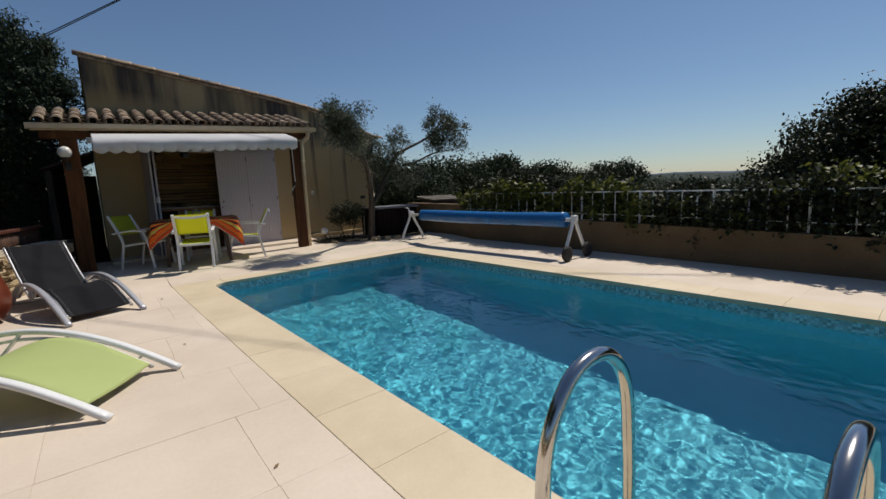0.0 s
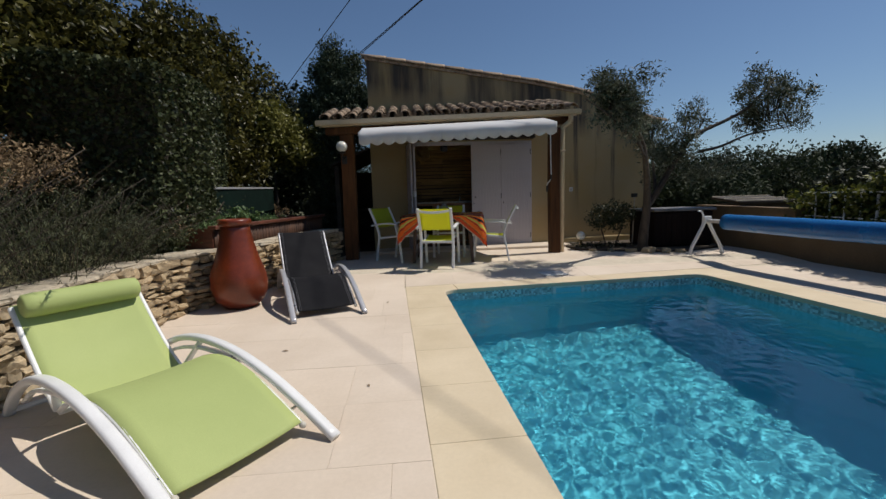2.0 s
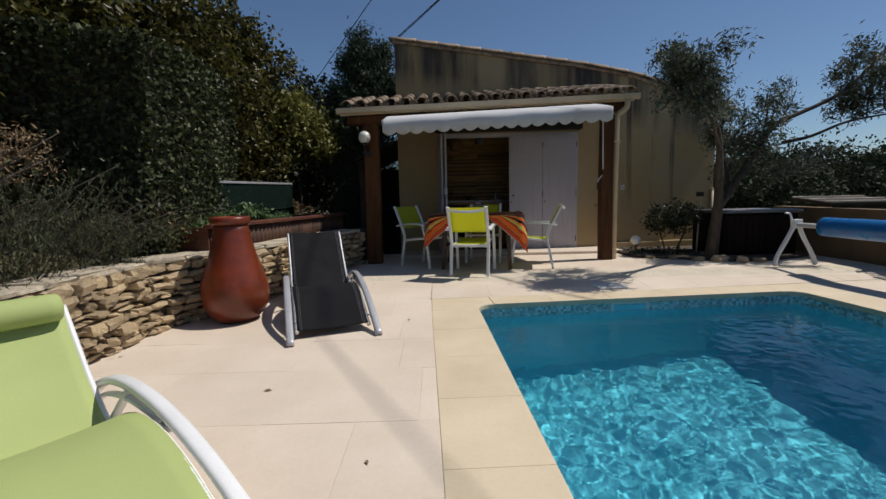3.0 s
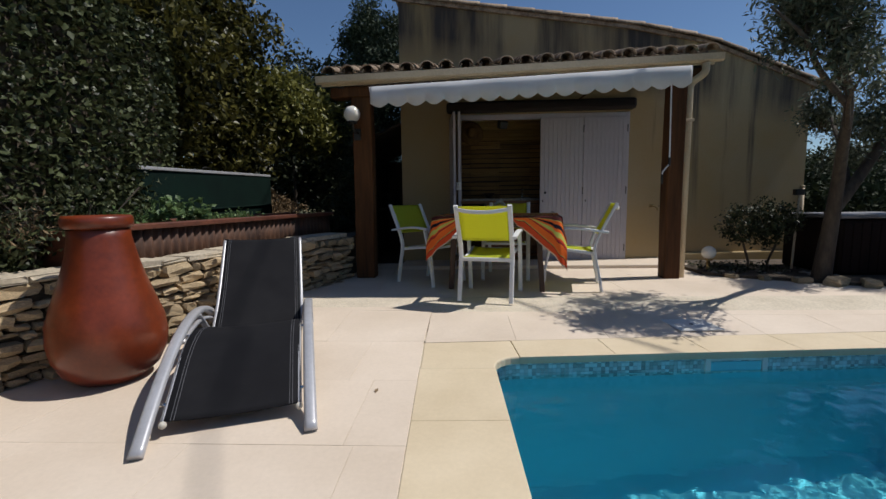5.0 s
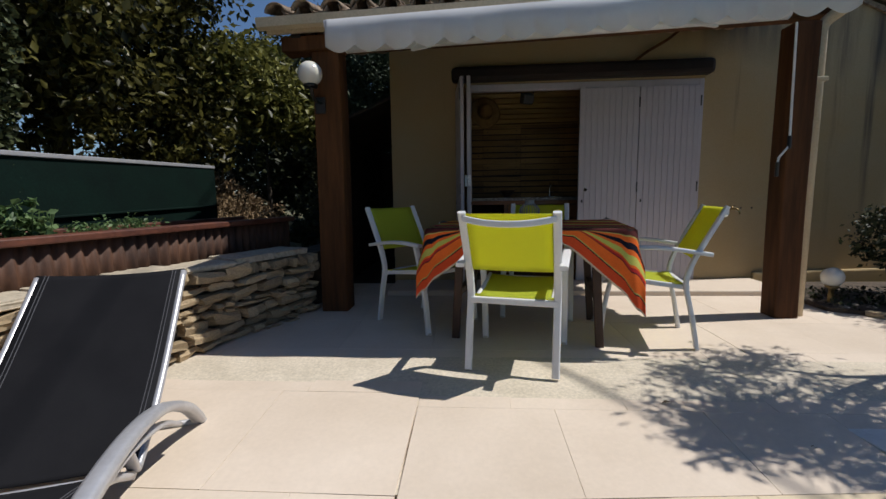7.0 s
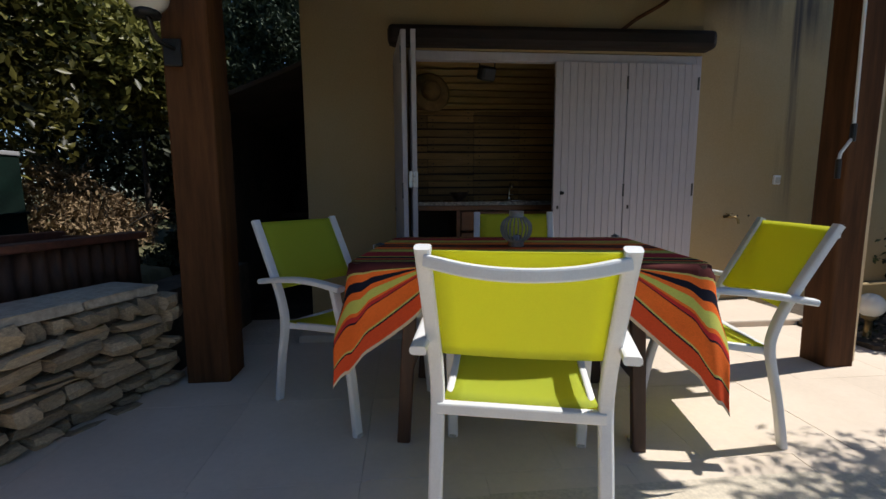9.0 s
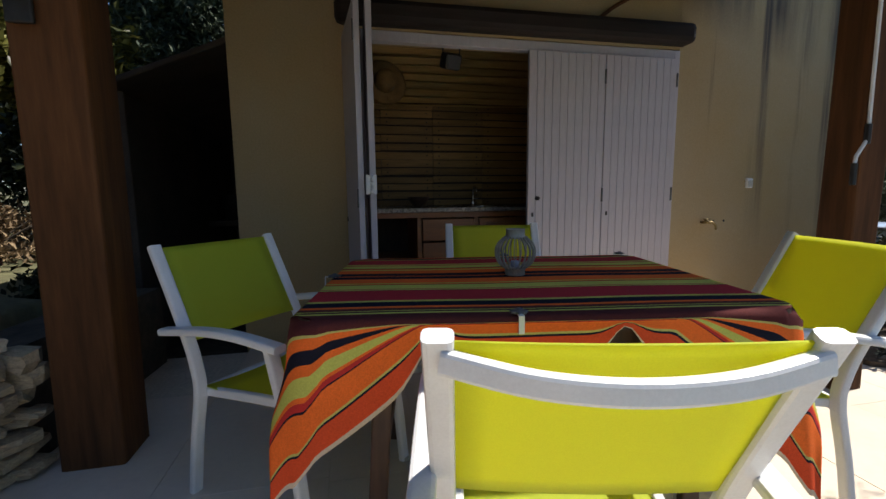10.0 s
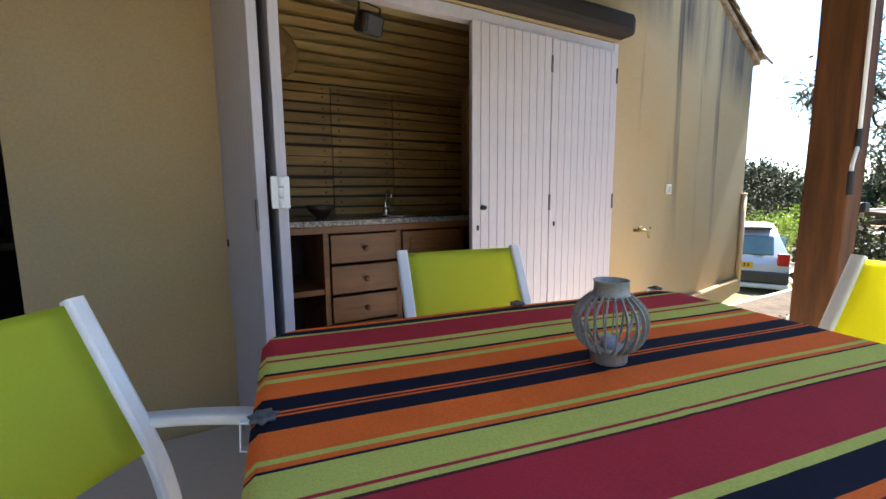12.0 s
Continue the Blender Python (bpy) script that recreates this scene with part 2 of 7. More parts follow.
M["ivy"] = leaf_mat("ivy_leaves", (0.012, 0.018, 0.007), (0.10, 0.115, 0.05), 0.45, 0.15)
M["laurel"] = leaf_mat("laurel_leaves", (0.014, 0.016, 0.006), (0.135, 0.122, 0.030), 0.38, 0.25)
# lighter copy of the laurel: sunlight on its leaves put into the colour
M["laurel_sunlit"] = leaf_mat("sunlit_laurel_leaves", (0.04, 0.046, 0.012), (0.26, 0.25, 0.065), 0.42, 0.25)
M["dark_leaf"] = leaf_mat("dark_leaves", (0.012, 0.016, 0.009), (0.050, 0.058, 0.024), 0.55, 0.15)
M["conifer"] = leaf_mat("conifer_sprays", (0.020, 0.034, 0.020), (0.075, 0.10, 0.06), 0.7, 0.1)
M["olive"] = leaf_mat("olive_leaves", (0.035, 0.046, 0.026), (0.15, 0.165, 0.11), 0.5, 0.2)
M["rosemary"] = leaf_mat("rosemary_needles", (0.018, 0.023, 0.011), (0.09, 0.10, 0.05), 0.6, 0.12)
M["vine"] = leaf_mat("vine_leaves", (0.022, 0.034, 0.008), (0.17, 0.18, 0.036), 0.5, 0.35)
M["herb"] = leaf_mat("herb_leaves", (0.06, 0.11, 0.04), (0.17, 0.25, 0.10), 0.45, 0.3)
M["bright_leaf"] = leaf_mat("bright_leaves", (0.10, 0.17, 0.02), (0.26, 0.34, 0.05), 0.5, 0.35)
M["far_leaf"] = leaf_mat("far_leaves", (0.012, 0.021, 0.010), (0.045, 0.06, 0.026), 0.75, 0.1)
M["ground"] = mat("dry_ground", (0.17, 0.15, 0.075), (0.075, 0.085, 0.038), 0.5, 0.95, bump=0.03, fine=9, where="World", grain=0.4)
M["gravel"] = mat("pale_gravel", (0.46, 0.41, 0.34), (0.34, 0.30, 0.25), 2, 0.95, bump=0.01, fine=60, where="World", grain=0.4)
M["car_paint"] = mat("silver_blue_paint", (0.46, 0.56, 0.68), (0.44, 0.54, 0.66), 2, 0.35, metal=0.2, coat=0.6, grain=0.03)
M["car_glass"] = mat("tinted_glass", (0.10, 0.20, 0.22), None, 2, 0.08, spec=0.8)
M["bumper"] = mat("dark_bumper", (0.035, 0.04, 0.05), None, 4, 0.55)
M["lamp_red"] = mat("red_lens", (0.42, 0.012, 0.012), None, 4, 0.2)
M["plate"] = mat("yellow_plate", (0.65, 0.42, 0.02), None, 4, 0.4)
M["bar_black"] = mat("black_marks", (0.02, 0.02, 0.02), None, 4, 0.6)
M["cable"] = mat("cable", (0.012, 0.012, 0.014), None, 4, 0.6)
# dimness of the room put into the wall colour
M["inner_wall_dimmed"] = mat("inner_wall_dimmed", (0.17, 0.135, 0.085), (0.12, 0.095, 0.06), 2, 0.9)
# blue of the hazy distance put into the ridge's base colour
M["hill_hazed"] = mat("hazed_hill", (0.12, 0.17, 0.24), (0.10, 0.145, 0.21), 0.004, 1.0, where="World", grain=0.1)
M["hill_near"] = mat("near_hill", (0.035, 0.055, 0.045), (0.025, 0.042, 0.032), 0.02, 1.0, where="World", grain=0.3)
M["white_lid"] = mat("white_lid", (0.72, 0.71, 0.68), (0.62, 0.61, 0.58), 5, 0.6, grain=0.1)
M["candle"] = mat("candle_wax", (0.35, 0.36, 0.45), None, 5, 0.5)

# opal glass of the globe lamps
M["opal"], _t, _b, _n, _l = nodes_of("opal_glass")
_b.inputs["Base Color"].default_value = (0.72, 0.70, 0.64, 1)
_b.inputs["Roughness"].default_value = 0.18
_b.inputs["Subsurface Weight"].default_value = 0.3
_b.inputs["Subsurface Radius"].default_value = (0.03, 0.025, 0.02)

# pool water: clear, a little blue-green, fine ripples on top of the shaped waves
M["water"], _t, _b, _n, _l = nodes_of("pool_water")
_b.inputs["Base Color"].default_value = (0.58, 0.94, 0.97, 1)
_b.inputs["Transmission Weight"].default_value = 1.0
_b.inputs["IOR"].default_value = 1.33
_b.inputs["Roughness"].default_value = 0.015
_pos = _n("ShaderNodeNewGeometry").outputs["Position"]
_r = noise_node(_n, _l, _pos, 9, 3, 0.5)
_bump = _n("ShaderNodeBump")
_bump.inputs["Strength"].default_value, _bump.inputs["Distance"].default_value = 0.14, 0.010
_l(_r.outputs[0], _bump.inputs["Height"])
_r3 = noise_node(_n, _l, _pos, 42, 2, 0.5)
_fine = _n("ShaderNodeBump")
_fine.inputs["Strength"].default_value, _fine.inputs["Distance"].default_value = 0.12, 0.004
_l(_r3.outputs[0], _fine.inputs["Height"])
_l(_bump.outputs[0], _fine.inputs["Normal"])
_l(_fine.outputs[0], _b.inputs["Normal"])

# striped tablecloth: the stripes run along the table's length
M["cloth"], _t, _b, _n, _l = nodes_of("striped_cloth")
_uv = _n("ShaderNodeUVMap")
_sep = _n("ShaderNodeSeparateXYZ")
_l(_uv.outputs[0], _sep.inputs[0])
CRIMSON, LIME, ORANGE, NAVY, MAROON, RED, YELLOW, CREAM = (
    (0.46, 0.036, 0.048), (0.57, 0.56, 0.12), (0.88, 0.165, 0.030), (0.015, 0.015, 0.026), (0.105, 0.028, 0.026), (0.55, 0.04, 0.035),
    (0.55, 0.48, 0.14), (0.62, 0.50, 0.38))
RUST = (0.70, 0.085, 0.028)
# from the front hem to the back: colour and width in metres
STRIPES = [(CREAM, 0.006), (RUST, 0.054), (NAVY, 0.004), (YELLOW, 0.004), (ORANGE, 0.078), (NAVY, 0.005), (RED, 0.016), (ORANGE, 0.012), (LIME, 0.042), (ORANGE, 0.022), (NAVY, 0.024), (ORANGE, 0.024),
           (YELLOW, 0.006), (MAROON, 0.067), (LIME, 0.009), (MAROON, 0.005), (NAVY, 0.005), (LIME, 0.007), (MAROON, 0.023), (ORANGE, 0.018), (NAVY, 0.043), (LIME, 0.015),
           (CRIMSON, 0.118), (MAROON, 0.006), (LIME, 0.011), (CRIMSON, 0.008), (LIME, 0.052), (NAVY, 0.006),
           (ORANGE, 0.0125), (LIME, 0.011), (ORANGE, 0.0675), (NAVY, 0.035), (ORANGE, 0.005), (NAVY, 0.006), (ORANGE, 0.006), (NAVY, 0.047), (ORANGE, 0.06), (LIME, 0.013),
           (ORANGE, 0.02), (NAVY, 0.008), (LIME, 0.057), (CRIMSON, 0.014), (LIME, 0.02), (CRIMSON, 0.11), (LIME, 0.012), (NAVY, 0.03), (ORANGE, 0.02), (MAROON, 0.05),
           (LIME, 0.02), (ORANGE, 0.05), (RED, 0.04), (CREAM, 0.014)]
CLOTH_DEEP = sum(w for _, w in STRIPES)
_cols, _at = [], 0.0
for _half in (STRIPES[:26], STRIPES[26:]):
    _cr = _n("ShaderNodeValToRGB")
    _cr.color_ramp.interpolation = "CONSTANT"
    for _i, (_c, _w) in enumerate(_half):
        _e = _cr.color_ramp.elements[_i] if _i < 1 else (_cr.color_ramp.elements[1] if _i == 1 else _cr.color_ramp.elements.new(_at / CLOTH_DEEP))
        _e.position, _e.color = _at / CLOTH_DEEP, (*_c, 1)
        _at += _w
    _l(_sep.outputs[1], _cr.inputs[0])
    _cols.append(_cr)
_split = _n("ShaderNodeMath")
_split.operation = "GREATER_THAN"
_split.inputs[1].default_value = sum(w for _, w in STRIPES[:26]) / CLOTH_DEEP
_l(_sep.outputs[1], _split.inputs[0])
_both = mix_node(_n, _l, _split.outputs[0], _cols[0].outputs[0], _cols[1].outputs[0])
_tc = _n("ShaderNodeTexCoord").outputs["Object"]
_weave = noise_node(_n, _l, _tc, 260, 3, 0.6)
_fade = noise_node(_n, _l, _tc, 5, 5, 0.6)
_r1 = ramp_node(_n, 0.3, 0.7, (0.82, 0.82, 0.82, 1), (1.05, 1.05, 1.05, 1))
_l(_weave.outputs[0], _r1.inputs[0])
_r2 = ramp_node(_n, 0.3, 0.7, (0.88, 0.88, 0.88, 1), (1.05, 1.05, 1.05, 1))
_l(_fade.outputs[0], _r2.inputs[0])
_c = mix_node(_n, _l, 1.0, mix_node(_n, _l, 1.0, _both, _r1.outputs[0], "MULTIPLY"), _r2.outputs[0], "MULTIPLY")
_l(_c, _b.inputs["Base Color"])
_b.inputs["Roughness"].default_value = 0.85
_b.inputs["Specular IOR Level"].default_value = 0.08
_bump = _n("ShaderNodeBump")
_bump.inputs["Strength"].default_value, _bump.inputs["Distance"].default_value = 0.2, 0.001
_l(_weave.outputs[0], _bump.inputs["Height"])
_l(_bump.outputs[0], _b.inputs["Normal"])

# ---- tools ----


def thing(name, label, category, m=None, group="", kind=""):
    ob = new(name)
    ob.empty_display_size = 0.1
    ob.matrix_world = m or Matrix()
    return tagged(ob, label, category, group, kind)


def mesh_of(name, bm, material, smooth=False):
    me = bpy.data.meshes.new(name)
    bm.normal_update()
    bm.to_mesh(me)
    bm.free()
    me.materials.append(material)
    if smooth:
        me.polygons.foreach_set("use_smooth", [True] * len(me.polygons))
    return me


def part(name, bm, material, parent=None, label="", smooth=False, kind=""):
    """Links a bmesh (or a ready mesh) as one object under its thing."""
    me = bm if isinstance(bm, bpy.types.Mesh) else mesh_of(name, bm, material, smooth)
    ob = new(name, me)
    ob.parent = parent
    return tagged(ob, label, kind=kind)


def solid(name, bm, material, label, category, m=None, smooth=False, kind="", group=""):
    ob = part(name, bm, material, None, label, smooth, kind)
    if m is not None:
        ob.matrix_world = m
    return tagged(ob, category=category, group=group)


def raw_mesh(name, verts, faces, material, smooth=False):
    me = bpy.data.meshes.new(name)
    me.from_pydata([tuple(v) for v in verts], [], [tuple(f) for f in faces])
    me.materials.append(material)
    if smooth:
        me.polygons.foreach_set("use_smooth", [True] * len(me.polygons))
    me.update()
    return me


def box(lo, hi, bevel=0.0, bm=None, turn=None):
    """A box between two corners, its edges rounded off."""
    own = bmesh.new()
    bmesh.ops.create_cube(own, size=1.0)
    size, mid = Vector(hi) - Vector(lo), (Vector(hi) + Vector(lo)) / 2
    for v in own.verts:
        v.co = Vector((v.co.x * size.x, v.co.y * size.y, v.co.z * size.z)) + mid
    if bevel:
        bmesh.ops.bevel(own, geom=own.edges[:], offset=bevel, segments=2, affect="EDGES", profile=0.5)
    if turn is not None:
        own.transform(turn)
    if bm is None:
        return own
    return joined(bm, own)


def joined(bm, other):
    me = bpy.data.meshes.new("scratch")
    other.to_mesh(me)
    other.free()
    bm.from_mesh(me)
    bpy.data.meshes.remove(me)
    return bm


def sweep(points, section, bm=None, up=(0, 0, 1), closed_ends=True, scale=None):
    """Carries a section (list of (side, up) pairs) along a line of points."""
    bm = bm or bmesh.new()
    pts = [Vector(p) for p in points]
    rings, n = [], len(section)
    last = None
    for i, p in enumerate(pts):
        d = (pts[min(i + 1, len(pts) - 1)] - pts[max(i - 1, 0)]).normalized()
        side = d.cross(Vector(up))
        side = last if side.length < 0.05 and last is not None else (side.normalized() if side.length > 1e-4 else Vector((1, 0, 0)))
        last = side
        lift = side.cross(d).normalized()
        k = scale[i] if scale else 1.0
        rings.append([bm.verts.new(p + side * (a * k) + lift * (b * k)) for a, b in section])
    for a, b in zip(rings, rings[1:]):
        for j in range(n):
            bm.faces.new((a[j], a[(j + 1) % n], b[(j + 1) % n], b[j]))
    if closed_ends:
        bm.faces.new(rings[0][::-1])
        bm.faces.new(rings[-1])
    return bm


def rect(w, h, r=0.0):
    if not r:
        return [(-w / 2, -h / 2), (w / 2, -h / 2), (w / 2, h / 2), (-w / 2, h / 2)]
    out = []
    for cx, cy, a0 in ((w / 2 - r, -h / 2 + r, -90), (w / 2 - r, h / 2 - r, 0), (-w / 2 + r, h / 2 - r, 90), (-w / 2 + r, -h / 2 + r, 180)):
        for a in (0, 45, 90):
            out.append((cx + r * math.cos(radians(a0 + a)), cy + r * math.sin(radians(a0 + a))))
    return out


def ring(r, n=10):
    return [(r * math.cos(2 * math.pi * i / n), r * math.sin(2 * math.pi * i / n)) for i in range(n)]


def curve(points, steps=8):
    """A smooth line through the points."""
    pts = [Vector(p) for p in points]
    pts = [2 * pts[0] - pts[1]] + pts + [2 * pts[-1] - pts[-2]]
    out = []
    for a, b, c, d in zip(pts, pts[1:], pts[2:], pts[3:]):
        for i in range(steps):
            t = i / steps
            out.append(0.5 * (2 * b + (c - a) * t + (2 * a - 5 * b + 4 * c - d) * t * t + (3 * b - a - 3 * c + d) * t ** 3))
    return out + [pts[-2]]


def lathe(profile, seg=24, bm=None, at=(0, 0, 0)):
    bm = bm or bmesh.new()
    rows = []
    for r, z in profile:
        rows.append([bm.verts.new((at[0] + r * math.cos(2 * math.pi * i / seg), at[1] + r * math.sin(2 * math.pi * i / seg), at[2] + z)) for i in range(seg)])
    for a, b in zip(rows, rows[1:]):
        for i in range(seg):
            bm.faces.new((a[i], a[(i + 1) % seg], b[(i + 1) % seg], b[i]))
    if profile[0][0] > 1e-5:
        bm.faces.new(rows[0][::-1])
    if profile[-1][0] > 1e-5:
        bm.faces.new(rows[-1])
    bmesh.ops.remove_doubles(bm, verts=bm.verts[:], dist=1e-5)
    return bm


def ball(r, at=(0, 0, 0), squash=1.0):
    bm = bmesh.new()
    bmesh.ops.create_icosphere(bm, subdivisions=3, radius=r)
    for v in bm.verts:
        v.co = Vector((v.co.x, v.co.y, v.co.z * squash)) + Vector(at)
    return bm


def prism(outline, z0, z1, bevel=0.0):
    """A flat outline (x, y) raised from z0 to z1."""
    bm = bmesh.new()
    f = bm.faces.new([bm.verts.new((x, y, z0)) for x, y in outline])
    got = bmesh.ops.extrude_face_region(bm, geom=[f])
    for v in got["geom"]:
        if isinstance(v, bmesh.types.BMVert):
            v.co.z = z1
    bmesh.ops.recalc_face_normals(bm, faces=bm.faces[:])
    if bevel:
        top = [e for e in bm.edges if all(abs(v.co.z - z1) < 1e-6 for v in e.verts)]
        bmesh.ops.bevel(bm, geom=top, offset=bevel, segments=2, affect="EDGES", profile=0.5)
    return bm


rng = np.random.default_rng(7)


def leaf_mesh(name, at, size, material, long=2.0, lift=0.3, droop=None, seed=1):
    """Many single leaves: a folded kite at each place, turned by chance."""
    r = np.random.default_rng(seed)
    n = len(at)
    d = r.normal(size=(n, 3))
    if droop is not None:
        d = d * 0.6 + np.asarray(droop)
    d /= np.linalg.norm(d, axis=1)[:, None]
    up = r.normal(size=(n, 3)) * 0.8 + np.array([0, 0, 1.0]) * lift * 3
    side = np.cross(d, up)
    side /= np.linalg.norm(side, axis=1)[:, None] + 1e-9
    nor = np.cross(side, d)
    s = (size * r.uniform(0.6, 1.3, n))[:, None]
    w = s / long
    base, tip = at - d * s * 0.5, at + d * s * 0.5 - nor * s * 0.06
    mid = at - d * s * 0.05
    v = np.stack([base, mid + side * w * 0.5 + nor * w * 0.14, tip, mid - side * w * 0.5 + nor * w * 0.14], 1).reshape(-1, 3)
    k = np.arange(n)[:, None] * 4
    f = np.concatenate([k + [0, 1, 2], k + [0, 2, 3]], 1).reshape(-1, 3)
    me = bpy.data.meshes.new(name)
    me.vertices.add(len(v))
    me.vertices.foreach_set("co", v.ravel())
    me.loops.add(len(f) * 3)
    me.loops.foreach_set("vertex_index", f.ravel())
    me.polygons.add(len(f))
    me.polygons.foreach_set("loop_start", np.arange(len(f)) * 3)
    me.update(calc_edges=True)
    me.materials.append(material)
    return me


def clumps(blobs, count, spread, per, seed=1, shell=0.55):
    """Places for leaves: tufts in the outer part of each blob (x, y, z, rx, ry, rz)."""
    r = np.random.default_rng(seed)
    vol = np.array([b[3] * b[4] * b[5] for b in blobs]) ** 0.67
    out = []
    for b, share in zip(blobs, vol / vol.sum()):
        k = max(3, int(count * share))
        d = r.normal(size=(k, 3))
        d /= np.linalg.norm(d, axis=1)[:, None]
        rad = shell + (1.08 - shell) * r.random(k) ** 0.7
        rad *= 1 + 0.13 * np.sin(d[:, 0] * 5 + b[0] * 3) * np.cos(d[:, 2] * 6 + b[1])
        c = np.array(b[:3]) + d * rad[:, None] * np.array(b[3:])
        out.append((c[:, None] + r.normal(size=(k, per, 3)) * spread * r.uniform(0.5, 1.3, (k, 1, 1))).reshape(-1, 3))
    return np.concatenate(out)


def block_places(lo, hi, n, seed, depth=0.12):
    """Places in the outer skin of a clipped block."""
    r = np.random.default_rng(seed)
    lo, hi = np.array(lo), np.array(hi)
    p = r.uniform(lo, hi, (n, 3))
    face = r.integers(0, 5, n)
    skin = np.abs(r.normal(size=n)) * depth
    for k, (axis, top) in enumerate(((0, 1), (0, 0), (1, 0), (1, 1), (2, 1))):
        w = face == k
        p[w, axis] = (hi[axis] - skin[w]) if top else (lo[axis] + skin[w])
    return p + 0.05 * np.sin(p[:, [1, 2, 0]] * 4.0)


def limb(points, r0, r1, bm=None):
    pts = curve(points, 5)
    return sweep(pts, ring(1.0, 7), bm, up=(0.3, 0.2, 1), scale=[r0 + (r1 - r0) * i / (len(pts) - 1) for i in range(len(pts))])


def tree(name, label, at, limbs, blobs, leaf, size, count, per, spread, material, seed, long=2.0, shell=0.5, droop=None, category="tree"):
    """limbs: lists of (points, r0, r1), the first is the trunk; blobs: the crown's bodies; both relative to the tree's foot."""
    ob = thing(name, label, category, pose(*at))
    pts, r0, r1 = limbs[0]
    part("trunk", limb(pts, r0, r1), M["bark"], ob, smooth=True)
    for pts, r0, r1 in limbs[1:]:
        part("branch", limb(pts, r0, r1), M["bark"], ob, smooth=True)
    me = leaf_mesh(leaf, clumps(blobs, count, spread, per, seed, shell), size, material, long, seed=seed, droop=droop)
    part(leaf, me, material, ob)
    return ob

# ---- ground ----
# The pool's inner edge, corner by corner: near left, far left, far right, near right.
POOL = [(-0.395, -2.3), (-0.635, 6.20), (2.72, 6.45), (3.08, -2.3)]
WATER_Z, FLOOR_Z = -0.13, -1.62
WALL_LINE = [(-3.22, -6.0), (-3.22, 3.7), (-3.22, 5.55), (-2.76, 6.5), (-2.42, 7.75), (-2.10, 8.55), (-2.02, 9.7)]


def wall_x(y):
    return float(np.interp(y, [p[1] for p in WALL_LINE], [p[0] for p in WALL_LINE]))


def terrace_z(y):
    """The terrace falls a little from the house towards the pool."""
    f = max(0.0, min(1.0, (y - 6.6) / 0.9))
    return 0.055 * f * f * (3 - 2 * f)


def land(x, y):
    """The lie of the land: level terrace, a bank to the west, a long fall to the east."""
    z = -0.09
    if x > (4.75 if y < 9.6 else 3.8):
        d = x - (4.75 if y < 9.6 else 3.8)
        z += -0.9 * min(1, d / 3.0) - 0.10 * max(0, d - 3.0) ** 0.85 + 0.35 * math.sin(x * 0.13) * math.sin(y * 0.11)
        z = max(z, -90)
    if x < wall_x(y) - 0.42 and y < 9.6 or x < -3.0 and y >= 9.6:
        d = max(0, wall_x(y) - 0.42 - x)
        z += 0.60 + 0.14 * min(d, 30) - 0.0 if y < 9.6 else 0.35 + 0.12 * min(d, 30)
    if y > 14:
        z -= min(20, 0.05 * (y - 14))
    return z


xs = sorted({-4000, -1500, -600, -250, -100, -50, -30, -20, -14, -10, -8, -6.5, -5.5, -4.8, -4.2, -3.8, -1.9, -1.6, -0.8, 3.2, 4.0, 4.74, 4.9, 5.5, 6.2, 7, 8,
             10, 12, 15, 20, 27, 36, 50, 80, 130, 220, 400, 800, 1600, 4000} | {round(-3.62 + 0.09 * k, 3) for k in range(18)})
ys = sorted({-4000, -1500, -600, -250, -100, -50, -25, -12, -6, -2.5, -1, 1, 2.4, 3.4, 4.4, 5.2, 9.5, 9.7, 10.5, 12, 14, 17, 21, 27, 36, 50, 80, 130, 220,
             400, 800, 1600, 4000} | {round(5.4 + 0.2 * k, 2) for k in range(21) if k != 4} | {6.7})
bm = bmesh.new()
grid = {(i, j): bm.verts.new((x, y, land(x, y))) for i, x in enumerate(xs) for j, y in enumerate(ys)}
for i in range(len(xs) - 1):
    for j in range(len(ys) - 1):
        if -0.9 < (xs[i] + xs[i + 1]) / 2 < 3.3 and -2.6 < (ys[j] + ys[j + 1]) / 2 < 6.8:
            continue
        bm.faces.new((grid[i, j], grid[i + 1, j], grid[i + 1, j + 1], grid[i, j + 1]))
solid("ground", bm, M["ground"], "dry grassy ground falling away to the valley", "ground", kind="structure", smooth=True)
solid("parking", box((6.5, 9.5, -1.05), (14, 20, -0.985), 0.01), M["gravel"], "pale gravel parking ground beside the house", "ground", kind="structure")

# made-up soil behind the stone wall
bank_line = [p for p in WALL_LINE if p[1] < 9.0]
solid("bank_soil", prism([(x - 0.10, y) for x, y in bank_line] + [(x - 1.0, y) for x, y in bank_line[::-1]], 0.0, 0.53), M["soil"], "dark garden soil held by the stone wall", "soil", kind="structure")

